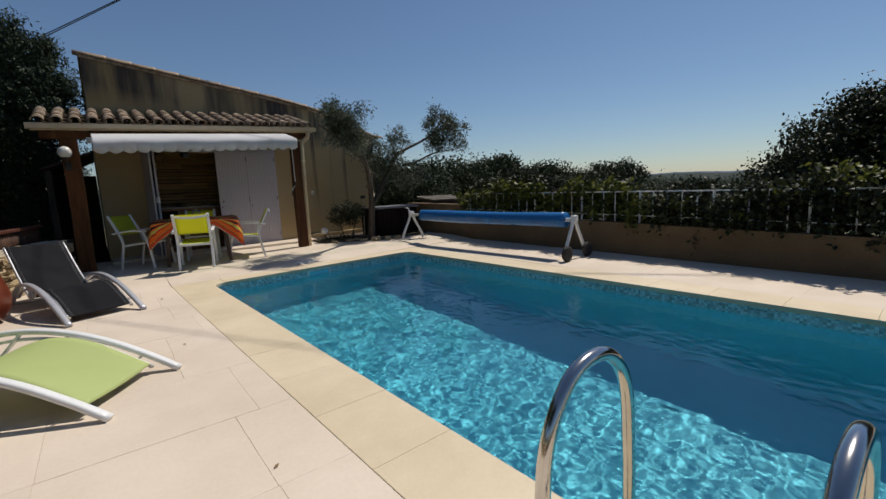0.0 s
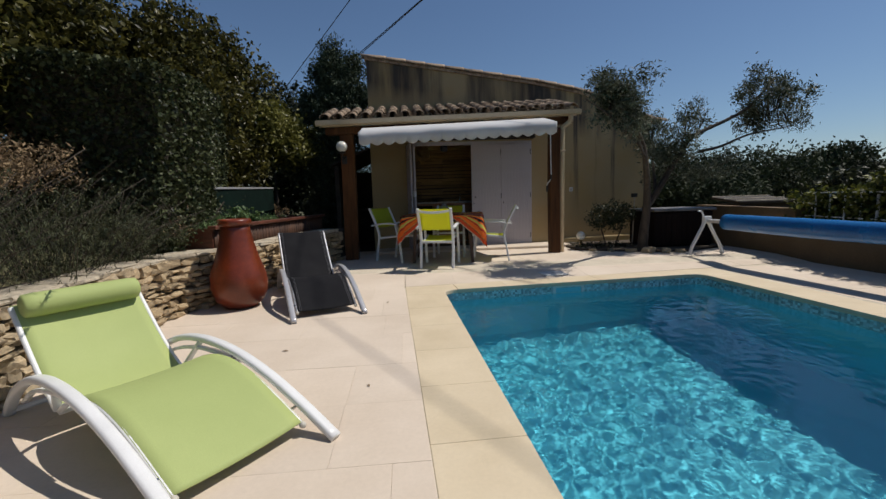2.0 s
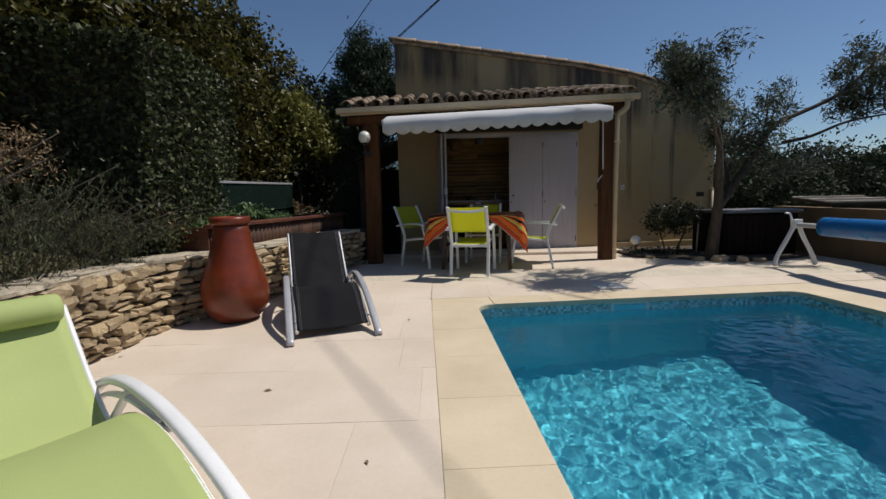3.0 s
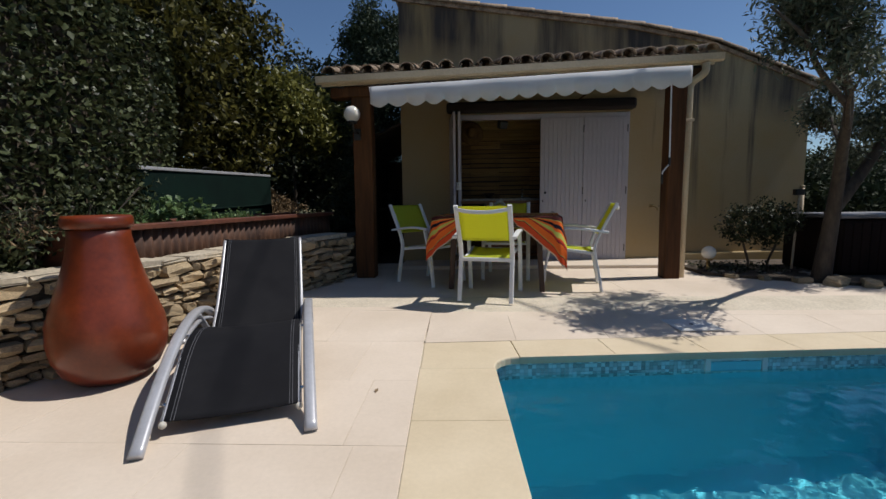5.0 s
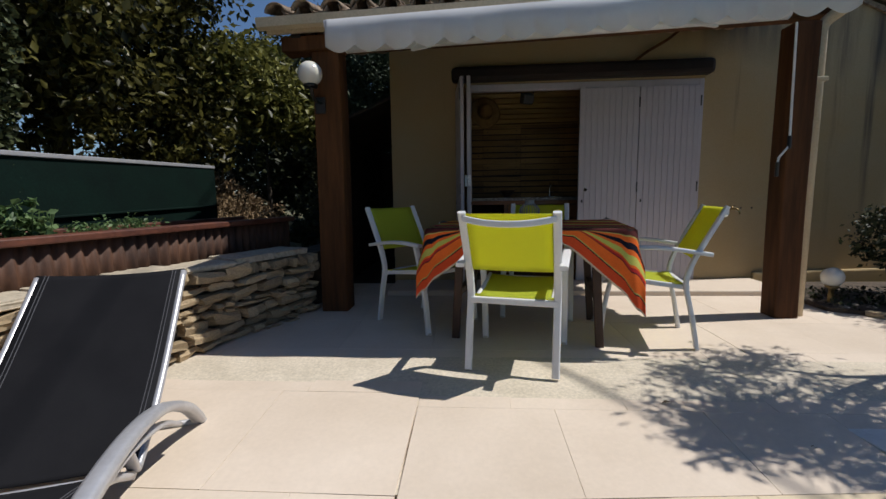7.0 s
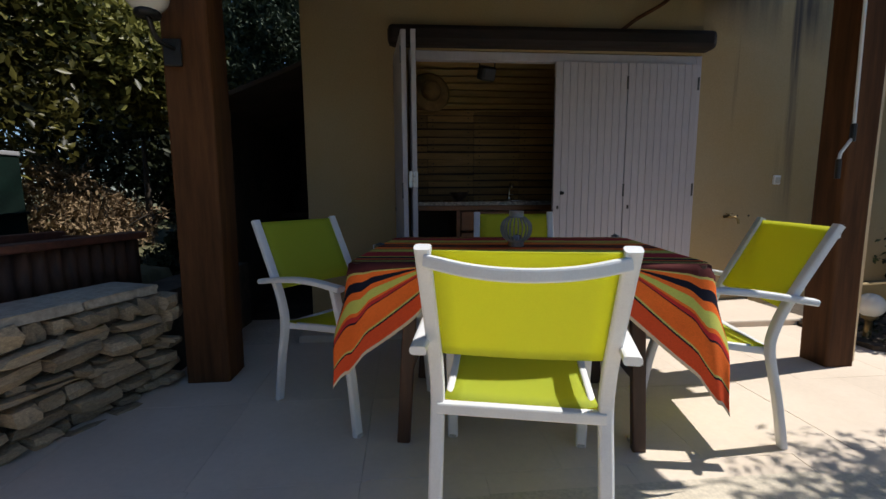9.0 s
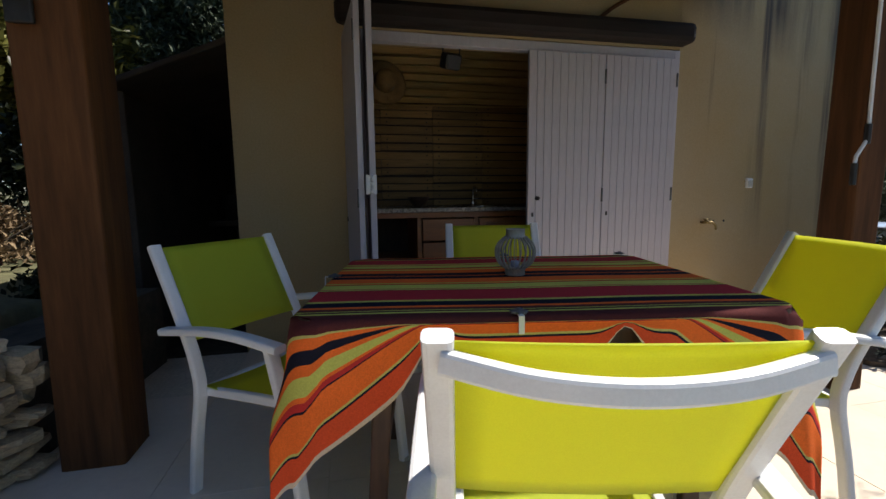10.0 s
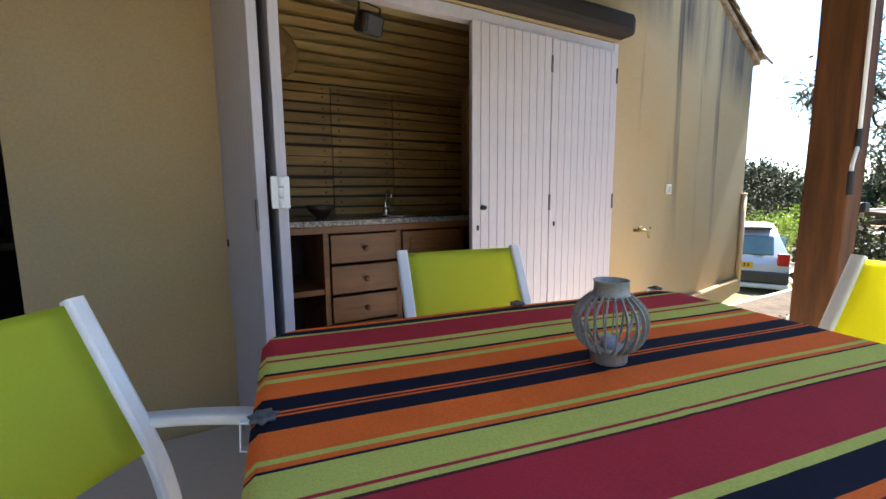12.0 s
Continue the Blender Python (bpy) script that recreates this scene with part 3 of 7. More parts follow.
# far ridges; the farther one has the blue of haze put into its colour
for name, dist, height, colour, label, seed in (("backdrop", 2600, 34, "hill_hazed", "far ridge on the horizon, blue haze put into its colour", 2), ("backdrop", 420, 5.5, "hill_near", "dark wooded ridge", 5)):
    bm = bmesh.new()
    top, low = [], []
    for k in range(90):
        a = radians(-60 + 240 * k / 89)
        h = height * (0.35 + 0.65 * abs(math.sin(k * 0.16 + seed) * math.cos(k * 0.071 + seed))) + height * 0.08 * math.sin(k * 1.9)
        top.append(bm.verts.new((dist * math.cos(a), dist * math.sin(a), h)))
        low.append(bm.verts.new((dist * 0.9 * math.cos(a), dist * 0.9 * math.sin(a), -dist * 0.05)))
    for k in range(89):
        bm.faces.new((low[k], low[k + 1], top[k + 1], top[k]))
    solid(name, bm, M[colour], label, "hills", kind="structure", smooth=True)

# ---- pool ----


def edge(k, f, out=0.0):
    """A point on side k of the pool at the fraction f, set off outwards."""
    a, b = Vector(POOL[k]), Vector(POOL[(k + 1) % 4])
    d = (b - a).normalized()
    p = a.lerp(b, f) + Vector((-d.y, d.x)) * out
    return p.x, p.y


def rounded_pool(r, off=0.0, n=7):
    """The pool's outline with rounded corners, grown outwards by off."""
    c = [Vector(p) for p in POOL]
    out = []
    for k in range(4):
        a, b, d = c[k - 1], c[k], c[(k + 1) % 4]
        u, v = (a - b).normalized(), (d - b).normalized()
        mid = b + (u + v) * r
        for i in range(n):
            ang = (i / (n - 1)) * math.pi / 2
            p = mid - v * (r + off) * math.cos(ang) - u * (r + off) * math.sin(ang)
            out.append((p.x, p.y))
    return out


pool = thing("swimming_pool", "sunlit blue swimming pool with pale stone coping", "swimming pool")
line = rounded_pool(0.18)
bm = bmesh.new()
top = [bm.verts.new((x, y, -0.035)) for x, y in line]
low = [bm.verts.new((x, y, FLOOR_Z + 0.12)) for x, y in line]
foot = [bm.verts.new((x + (1.2 - x) * 0.04, y + (2.0 - y) * 0.02, FLOOR_Z)) for x, y in line]
n = len(line)
for k in range(n):
    bm.faces.new((top[k], top[(k + 1) % n], low[(k + 1) % n], low[k]))
    bm.faces.new((low[k], low[(k + 1) % n], foot[(k + 1) % n], foot[k]))
bm.faces.new(foot[::-1])
bmesh.ops.recalc_face_normals(bm, faces=bm.faces[:])
bmesh.ops.reverse_faces(bm, faces=bm.faces[:])
basin = part("basin", bm, M["liner"], pool, "pale blue pool liner")
basin.cycles.is_caustics_receiver = True

# band of small mosaic tiles below the coping
verts, faces = [], []
step, gap, rows = 0.0255, 0.0022, 6
loop = line + line[:1]
for (x0, y0), (x1, y1) in zip(loop, loop[1:]):
    a, b = Vector((x0, y0)), Vector((x1, y1))
    length = (b - a).length
    if length < 0.02 or max(y0, y1) < -1.5:
        continue
    d = (b - a) / length
    inn = Vector((d.y, -d.x))
    count = max(1, round(length / step))
    w = length / count
    for i in range(count):
        for j in range(rows):
            z0 = -0.04 - (j + 1) * step
            p, q = a + d * (i * w + gap / 2), a + d * ((i + 1) * w - gap / 2)
            k = len(verts)
            for u in (p, q):
                for z in (z0 + gap / 2, z0 + step - gap / 2):
                    verts.append((*(u + inn * 0.001), z))
                    verts.append((*(u + inn * 0.005), z))
            faces += [(k + 1, k + 5, k + 7, k + 3), (k, k + 1, k + 3, k + 2), (k + 4, k + 6, k + 7, k + 5), (k + 2, k + 3, k + 7, k + 6), (k, k + 4, k + 5, k + 1)]
part("mosaic_band", raw_mesh("mosaic_band", verts, faces, M["tile_blue"]), None, pool, "band of mottled blue mosaic tiles", kind="stuff")

# skimmer mouth in the far wall
sk = thing("skimmer", "white skimmer mouth in the pool wall", "skimmer", pose(0.93, 6.31, -0.045, 0, 0, 4.3))
bm = box((-0.20, -0.012, -0.115), (-0.165, 0.01, 0.0), 0.003)
for lo, hi in (((0.165, -0.012, -0.115), (0.20, 0.01, 0.0)), ((-0.165, -0.012, -0.02), (0.165, 0.01, 0.0)), ((-0.165, -0.012, -0.115), (0.165, 0.01, -0.1))):
    box(lo, hi, 0.003, bm)
part("frame", bm, M["white_metal"], sk)
part("flap", box((-0.163, -0.006, -0.099), (0.163, 0.006, -0.03), 0.003), M["liner"], sk, "pale blue skimmer flap")

# the water's face, with real waves
verts, faces = [], []
nx, ny = 230, 540
for j in range(ny + 1):
    for i in range(nx + 1):
        f, g = i / nx, j / ny
        lx, ly = edge(0, g)
        rx, ry = edge(2, 1 - g)
        x, y = lx + (rx - lx) * f, ly + (ry - ly) * f
        h = 0.0035 * math.sin(7.0 * x + 3.1 * y + 1.3 * math.sin(2.2 * y)) + 0.003 * math.sin(-4.3 * x + 8.7 * y + 1.7 * math.sin(3 * x)) + 0.002 * math.sin(13 * x - 9 * y)
        h = 0.3 * h + 0.0026 * noise.noise((x * 3.1, y * 3.1, 0.3)) + 0.0030 * noise.noise((x * 9.5, y * 9.5, 2.0)) + 0.0022 * noise.noise((x * 17, y * 17, 5.0)) + 0.0006 * noise.noise((x * 27, y * 27, 7.0))
        verts.append((x, y, WATER_Z + 0.66 * h))
for j in range(ny):
    for i in range(nx):
        k = j * (nx + 1) + i
        faces.append((k, k + 1, k + nx + 2, k + nx + 1))
water = new("water", raw_mesh("water", verts, faces, M["water"], True))
tagged(water, "clear rippling blue pool water", "water", kind="structure")
water.visible_shadow = True
water.cycles.is_caustics_caster = True
sun.data.cycles.is_caustics_light = True

# ladder: two bent steel rails on the west edge
ladder = thing("pool_ladder", "polished steel pool ladder on the coping", "pool ladder")
for y in (0.515, -0.045):
    pts = curve([(-0.83, y, -0.03), (-0.83, y, 0.27), (-0.80, y, 0.49), (-0.69, y, 0.635), (-0.53, y, 0.65), (-0.415, y, 0.53), (-0.38, y, 0.29), (-0.37, y, 0.0),
                 (-0.36, y, -0.9)], 8)
    part("rail", sweep(pts, ring(0.0215, 14), up=(0, 1, 0)), M["steel"], ladder, smooth=True)
    part("flange", lathe([(0.05, 0.0), (0.05, 0.008), (0.026, 0.016), (0.022, 0.03)], 20, at=(-0.83, y, 0.0)), M["steel"], ladder, smooth=True)
for z in (-0.3, -0.55, -0.8):
    part("tread", box((-0.42, -0.035, z), (-0.34, 0.505, z + 0.02), 0.006), M["steel"], ladder)

# ---- deck bed under the slabs ----
bm = bmesh.new()
for quad in ([(-3.35, -4.6), (-0.75, -4.6), (-0.75, 6.42), (-3.3, 6.42)], [(3.2, -4.6), (4.72, -4.6), (4.72, 6.60), (2.95, 6.60)],
             [(-0.75, -4.6), (3.2, -4.6), (3.2, -2.45), (-0.75, -2.45)], [(-3.3, 6.42), (2.95, 6.60), (4.72, 6.60), (4.72, 6.75), (-3.2, 6.75)]):
    bm.faces.new([bm.verts.new((x, y, -0.004)) for x, y in quad])
strip = [6.75, 6.9, 7.05, 7.2, 7.35, 7.5, 9.75]
for y0, y1 in zip(strip, strip[1:]):
    bm.faces.new([bm.verts.new((x, y, -0.006 + terrace_z(y))) for x, y in ((-3.2, y0), (4.72, y0), (4.72, y1), (-3.0, y1))])
bmesh.ops.remove_doubles(bm, verts=bm.verts[:], dist=1e-4)
got = bmesh.ops.extrude_face_region(bm, geom=bm.faces[:])
for v in got["geom"]:
    if isinstance(v, bmesh.types.BMVert):
        v.co.z -= 0.08
bmesh.ops.recalc_face_normals(bm, faces=bm.faces[:])
deck = solid("pavement", bm, M["grout"], "pale cream stone terrace round the pool", "terrace", kind="structure")

# ---- house ----
house = thing("house", "small ochre rendered pool house with a single-pitch tiled roof", "house")
FY, XL, XR, TH = 9.70, -1.60, 4.16, 0.30
VERGE = [(XL, 3.60), (2.54, 3.005), (XR, 2.472)]
SPLAY = 9.15


def front_y(x):
    """The front stands square as far as the shutters, then turns back towards the corner."""
    return FY + math.tan(radians(SPLAY)) * max(0.0, x - 1.50)



def verge(x):
    return float(np.interp(x, [p[0] for p in VERGE], [p[1] for p in VERGE]))


OPEN = (-0.82, 1.50, 2.10)
bm = bmesh.new()
for pts in ([(XL, -0.1), (OPEN[0], -0.1), (OPEN[0], OPEN[2]), (XL, OPEN[2])],
            [(OPEN[1], -0.1), (XR, -0.1), (XR, VERGE[2][1]), VERGE[1], (OPEN[1], verge(OPEN[1])), (OPEN[1], OPEN[2])],
            [(XL, OPEN[2]), (OPEN[0], OPEN[2]), (OPEN[1], OPEN[2]), (OPEN[1], verge(OPEN[1])), (XL, VERGE[0][1])]):
    front = [bm.verts.new((x, front_y(x), z)) for x, z in pts]
    back = [bm.verts.new((x, front_y(x) + TH, z)) for x, z in pts]
    bm.faces.new(front)
    bm.faces.new(back[::-1])
    for k in range(len(pts)):
        bm.faces.new((front[k], back[k], back[(k + 1) % len(pts)], front[(k + 1) % len(pts)]))
bmesh.ops.recalc_face_normals(bm, faces=bm.faces[:])
part("wall", bm, M["plaster"], house, "ochre rendered gable wall with dark mould runs")
for x0, x1, h in ((XL, XL + TH, 3.60), (XR - TH, XR, 2.472)):
    part("wall", box((x0, front_y(x1) + TH, -0.3), (x1, FY + 6.0, h - 0.03)), M["plaster"], house)
part("wall", box((XL + TH, FY + 5.7, -0.3), (XR - TH, FY + 6.0, 2.4)), M["plaster"], house)
bm = bmesh.new()
roofline = [(XL - 0.03, 3.64), (1.50, 3.193), (2.54, 3.045), (XR + 0.12, 2.486)]
for (x0, z0), (x1, z1) in zip(roofline, roofline[1:]):
    v = [bm.verts.new(p) for p in ((x0, front_y(x0) - 0.03, z0), (x1, front_y(x1) - 0.03, z1), (x1, FY + 6.1, z1), (x0, FY + 6.1, z0), (x0, front_y(x0) - 0.03, z0 - 0.05), (x1, front_y(x1) - 0.03, z1 - 0.05),
                                   (x1, FY + 6.1, z1 - 0.05), (x0, FY + 6.1, z0 - 0.05))]
    for f in ((0, 1, 2, 3), (4, 7, 6, 5), (0, 4, 5, 1), (1, 5, 6, 2), (2, 6, 7, 3), (3, 7, 4, 0)):
        bm.faces.new([v[i] for i in f])
roof = part("roof", bm, M["tile"], house, "weathered clay roof slab")


def canal_tile(length, r0, r1, depth=0.014, seg=8):
    """A half-round clay tile, wider at one end; lies along y, crown up."""
    bm = bmesh.new()
    rows = []
    for y, r in ((0, r0), (length, r1)):
        for k in (0, depth):
            rows.append([bm.verts.new(((r - k) * math.cos(math.pi * i / seg), y, (r - k) * 0.82 * math.sin(math.pi * i / seg))) for i in range(seg + 1)])
    a, b, c, d = rows
    for i in range(seg):
        bm.faces.new((a[i], a[i + 1], c[i + 1], c[i]))
        bm.faces.new((b[i], d[i], d[i + 1], b[i + 1]))
        bm.faces.new((a[i], b[i], b[i + 1], a[i + 1]))
        bm.faces.new((c[i], c[i + 1], d[i + 1], d[i]))
    for i in (0, seg):
        bm.faces.new((a[i], c[i], d[i], b[i]))
    bmesh.ops.recalc_face_normals(bm, faces=bm.faces[:])
    return bm


tile_me = mesh_of("tile", canal_tile(0.46, 0.098, 0.078), M["tile"], True)
# verge tiles along the gable
x = XL - 0.06
while x < XR:
    x1 = x + 0.36
    z, z1 = np.interp([x, x1], [p[0] for p in roofline], [p[1] for p in roofline])
    t = new("tile", tile_me)
    t.parent = roof
    t.matrix_world = pose(x1 + 0.06, front_y(x1) + 0.03, z1 - 0.01, 0, 0, 90 + (SPLAY if x > 1.3 else 0)) @ pose(0, 0, 0, -math.degrees(math.atan2(z1 - z, 0.36)), 0, 0)
    x = x1

# timber lintel, door frame, folded and closed shutters
bm = box((-0.97, FY - 0.10, 2.10), (1.56, FY + 0.05, 2.245), 0.04)
for v in bm.verts:
    v.co.z += 0.010 * math.sin(v.co.x * 5) + 0.012 * (v.co.x + 1) / 2.5
    v.co.y += 0.006 * math.sin(v.co.x * 7 + 1)
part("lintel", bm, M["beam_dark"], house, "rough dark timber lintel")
frame_bm = box((OPEN[0], FY - 0.005, 0.05), (OPEN[0] + 0.045, FY + 0.06, 2.095), 0.004)
box((OPEN[1] - 0.045, FY - 0.005, 0.05), (OPEN[1], FY + 0.06, 2.095), 0.004, frame_bm)
box((OPEN[0] + 0.045, FY - 0.004, 2.03), (OPEN[1] - 0.045, FY + 0.06, 2.094), 0.004, frame_bm)
part("door_frame", frame_bm, M["shutter"], house, "white painted door frame")


leaf_w, leaf_h = 0.578, 1.93
panel_me = mesh_of("panel", box((0.004, -0.008, 0.01), (leaf_w - 0.004, 0.012, leaf_h - 0.01)), M["shutter"])
BOARDS = 10
board_me = mesh_of("board", box((0.0010, -0.016, 0), (leaf_w / BOARDS - 0.0010, 0.016, leaf_h), 0.0035), M["shutter"])


def leaf_at(m, knob=False):
    """A shutter leaf: a thin panel, narrow boards with a groove between them, hinges, a bolt."""
    s = new("shutter", panel_me)
    s.parent = house
    s.matrix_world = m
    tagged(s, "white boarded folding shutter leaf")
    for i in range(BOARDS):
        o = new("board", board_me)
        o.parent = s
        o.location = (i * leaf_w / BOARDS, 0, 0)
    for z in (0.16, 0.95, 1.78):
        part("hinge", box((leaf_w - 0.006, -0.023, z - 0.05), (leaf_w + 0.008, -0.015, z + 0.05), 0.003), M["hinge"], s)
    if knob:
        part("knob", turned(lathe([(0.016, 0.0), (0.007, 0.012), (0.014, 0.022), (0.012, 0.03), (0.0, 0.033)], 14), (0.07, -0.016, 0.93)), M["black_metal"], s, smooth=True)
    part("bolt", box((0.03, -0.022, 0.80), (0.045, -0.016, 0.83), 0.002), M["black_metal"], s)
    return s


def turned(bm, at):
    bm.transform(pose(*at, 90, 0, 0))
    return bm


leaf_at(pose(0.305, FY - 0.01, 0.10), True)
leaf_at(pose(0.888, FY - 0.01, 0.10))
leaf_at(pose(-0.92, FY - 0.015, 0.10, 0, 0, -84))
leaf_at(pose(-0.80, FY - 0.598, 0.10, 0, 0, 89))
# white knuckle hinge that joins the folded pair, and the pipe at the corner of the house
hg = part("hinge", box((-0.838, 9.078, 1.07), (-0.816, 9.090, 1.17), 0.003), M["white_metal"], house, "white folding hinge")
part("plate", box((-0.802, 9.078, 1.07), (-0.782, 9.090, 1.17), 0.003), M["white_metal"], hg)
for z in (1.072, 1.105, 1.138):
    part("knuckle", lathe([(0.0, 0), (0.009, 0.001), (0.009, 0.029), (0.0, 0.030)], 12, at=(-0.809, 9.080, z)), M["white_metal"], hg, smooth=True)
cp = part("corner_pipe", sweep([(XR - 0.03, front_y(XR) - 0.03, 0.0), (XR - 0.03, front_y(XR) - 0.03, 1.06)], ring(0.026, 14), up=(1, 0, 0)), M["eave"], house, "cream plastic corner pipe", smooth=True)
part("pipe_cap", lathe([(0.0, 0.03), (0.028, 0.025), (0.030, 0.0), (0.0, -0.001)], 14, at=(XR - 0.03, front_y(XR) - 0.03, 1.06)), M["eave"], cp, smooth=True)
for x in (1.965, 2.085):
    part("wall_plug", turned(lathe([(0.009, 0.0), (0.009, 0.003), (0.0, 0.004)], 10), (x, front_y(x) - 0.001, 0.825)), M["black_metal"], house)
# outdoor tap, switch plate and small fixings on the wall
tap = thing("garden_tap", "dull brass garden tap on the rendered wall", "tap", pose(1.83, front_y(1.83), 0.82, 0, 0, SPLAY))
part("pipe", sweep([(0, 0.01, 0), (0, -0.05, 0)], ring(0.011, 10), up=(1, 0, 0)), M["brass"], tap, smooth=True)
part("spout", sweep(curve([(-0.0, -0.05, 0.0), (0.03, -0.075, 0.0), (0.055, -0.085, -0.02), (0.06, -0.088, -0.055)], 5), ring(0.010, 10), up=(0, 1, 0.2)), M["brass"], tap, smooth=True)
part("handle", box((-0.035, -0.06, 0.022), (0.03, -0.045, 0.034), 0.004), M["brass"], tap)
part("body", ball(0.018, (0, -0.05, 0.008)), M["brass"], tap, smooth=True)
sw = thing("wall_socket", "small white outdoor socket on the wall", "socket", pose(2.345, front_y(2.345), 1.13, 0, 0, SPLAY))
part("plate", box((-0.035, -0.02, -0.04), (0.035, 0.001, 0.04), 0.006), M["white_metal"], sw)
part("flap", box((-0.026, -0.027, -0.03), (0.026, -0.02, 0.022), 0.004), M["white_plastic"], sw)

# step before the house
solid("doorstep", prism([(-1.58, 9.15), (2.1, 9.15), (2.1, front_y(2.1) - 0.003), (1.50, FY - 0.003), (-1.58, FY - 0.003)], -0.02, 0.10, 0.012), M["deck"], "low cream stone step along the house", "step", kind="structure")
solid("wall_base", box((0, -0.05, -0.05), (2.0, -0.004, 0.16), 0.02, turn=pose(2.12, front_y(2.12), 0, 0, 0, SPLAY)), M["plaster"], "low rendered plinth of the house wall", "plinth", kind="structure")

# ---- porch ----
porch = thing("porch", "timber porch with a clay tile roof on two posts", "porch")
for x, y, s in ((-1.90, 8.68, 0.108), (1.525, 8.50, 0.084)):
    bm = box((x - s, y - s, 0.0), (x + s, y + s, 2.14), 0.012)
    bmesh.ops.subdivide_edges(bm, edges=[e for e in bm.edges if abs(e.verts[0].co.z - e.verts[1].co.z) > 1], cuts=10)
    for v in bm.verts:
        v.co.x += 0.008 * math.sin(v.co.z * 2.3 + x)
        v.co.y += 0.006 * math.sin(v.co.z * 3.1)
    part("post", bm, M["post_wood"], porch, "square dark-stained timber post")
EY = 8.50
TILT_E = (2.33 - 2.20) / 4.1


def eave_z(x):
    return 2.20 + TILT_E * (x + 2.3)


bm = box((-2.22, 8.53, 2.09), (1.86, 8.70, 2.20), 0.01)
for v in bm.verts:
    v.co.z += TILT_E * (v.co.x + 2.3)
part("beam", bm, M["post_wood"], porch)
bm = box((-2.30, EY - 0.03, 2.20), (1.90, EY, 2.30), 0.004)
for v in bm.verts:
    v.co.z += TILT_E * (v.co.x + 2.3)
part("fascia", bm, M["eave"], porch, "cream eaves board")
gut = [(-0.055, 0.05), (-0.06, 0.0), (-0.04, -0.035), (0.0, -0.05), (0.035, -0.035), (0.04, 0.03), (0.034, 0.03), (0.03, -0.03), (0.0, -0.044), (-0.036, -0.03), (-0.054, 0.0), (-0.049, 0.05)]
part("gutter", sweep([(-2.34, EY - 0.075, eave_z(-2.34) + 0.06), (1.95, EY - 0.075, eave_z(1.95) + 0.06)], gut), M["eave"], porch, "cream gutter")
pts = curve([(1.78, EY - 0.075, 2.33), (1.78, EY - 0.075, 2.265), (1.765, EY - 0.06, 2.225), (1.69, EY - 0.01, 2.16), (1.669, EY + 0.008, 2.11), (1.668, EY + 0.01, 2.05)], 6) + [(1.668, EY + 0.01, 0.03)]
part("drainpipe", sweep(pts, ring(0.038, 14), up=(1, 0, 0)), M["eave"], porch, "cream drainpipe", smooth=True)
part("pipe_clip", box((1.615, EY - 0.035, 1.75), (1.715, EY + 0.055, 1.78), 0.004), M["eave"], porch)
part("strut", sweep(curve([(0.80, FY - 0.04, 2.25), (0.92, FY - 0.05, 2.34), (1.10, FY - 0.08, 2.44), (1.20, FY - 0.12, 2.52)], 4), ring(0.014, 7), up=(0, 1, 0)), M["post_wood"], porch, "thin crooked wooden strut")
for x in np.linspace(-2.1, 1.75, 9):
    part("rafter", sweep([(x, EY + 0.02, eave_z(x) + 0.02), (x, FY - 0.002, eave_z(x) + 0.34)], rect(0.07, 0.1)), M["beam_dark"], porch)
bm = bmesh.new()
v = [bm.verts.new(p) for p in ((-2.26, EY - 0.01, eave_z(-2.26) + 0.085), (1.86, EY - 0.01, eave_z(1.86) + 0.085), (1.86, FY - 0.004, eave_z(1.86) + 0.42), (-2.26, FY - 0.004, eave_z(-2.26) + 0.42))]
bm.faces.new(v)
got = bmesh.ops.extrude_face_region(bm, geom=bm.faces[:])
for g in got["geom"]:
    if isinstance(g, bmesh.types.BMVert):
        g.co.z -= 0.025
bmesh.ops.recalc_face_normals(bm, faces=bm.faces[:])
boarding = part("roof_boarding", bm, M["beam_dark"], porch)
cols, slope = 19, math.degrees(math.atan2(0.335, FY - EY))
pan_me = mesh_of("tile", canal_tile(0.46, 0.085, 0.098), M["tile"], True)
for c in range(cols + 1):
    x = -2.20 + c * (4.02 / cols)
    for r in range(4):
        y = EY - 0.10 + r * 0.335
        if y + 0.42 > FY + 0.05:
            y = FY - 0.425
        z = eave_z(x) + 0.105 + (y - EY) * 0.28
        t = new("tile", tile_me)
        t.parent = boarding
        t.matrix_world = pose(x + rng.uniform(-0.006, 0.006), y + rng.uniform(-0.012, 0.012), z + 0.045 + rng.uniform(-0.004, 0.004), slope, rng.uniform(-2, 2), rng.uniform(-1.5, 1.5)) @ Matrix.Diagonal((0.82, 1, 0.86, 1))
        if c < cols:
            t = new("tile", pan_me)
            t.parent = boarding
            t.matrix_world = pose(x + 2.01 / cols, y + 0.03, z + 0.085, slope, 180, 0) @ Matrix.Diagonal((0.80, 1, 0.86, 1))

# awning
aw = thing("awning", "white retractable awning with a scalloped valance", "awning")
AX0, AX1, AY = -1.62, 1.30, 7.76


def awn_z(x):
    return 2.005 + 0.040 * (x - AX0)


bm = bmesh.new()
cols_n = 170
rows = []
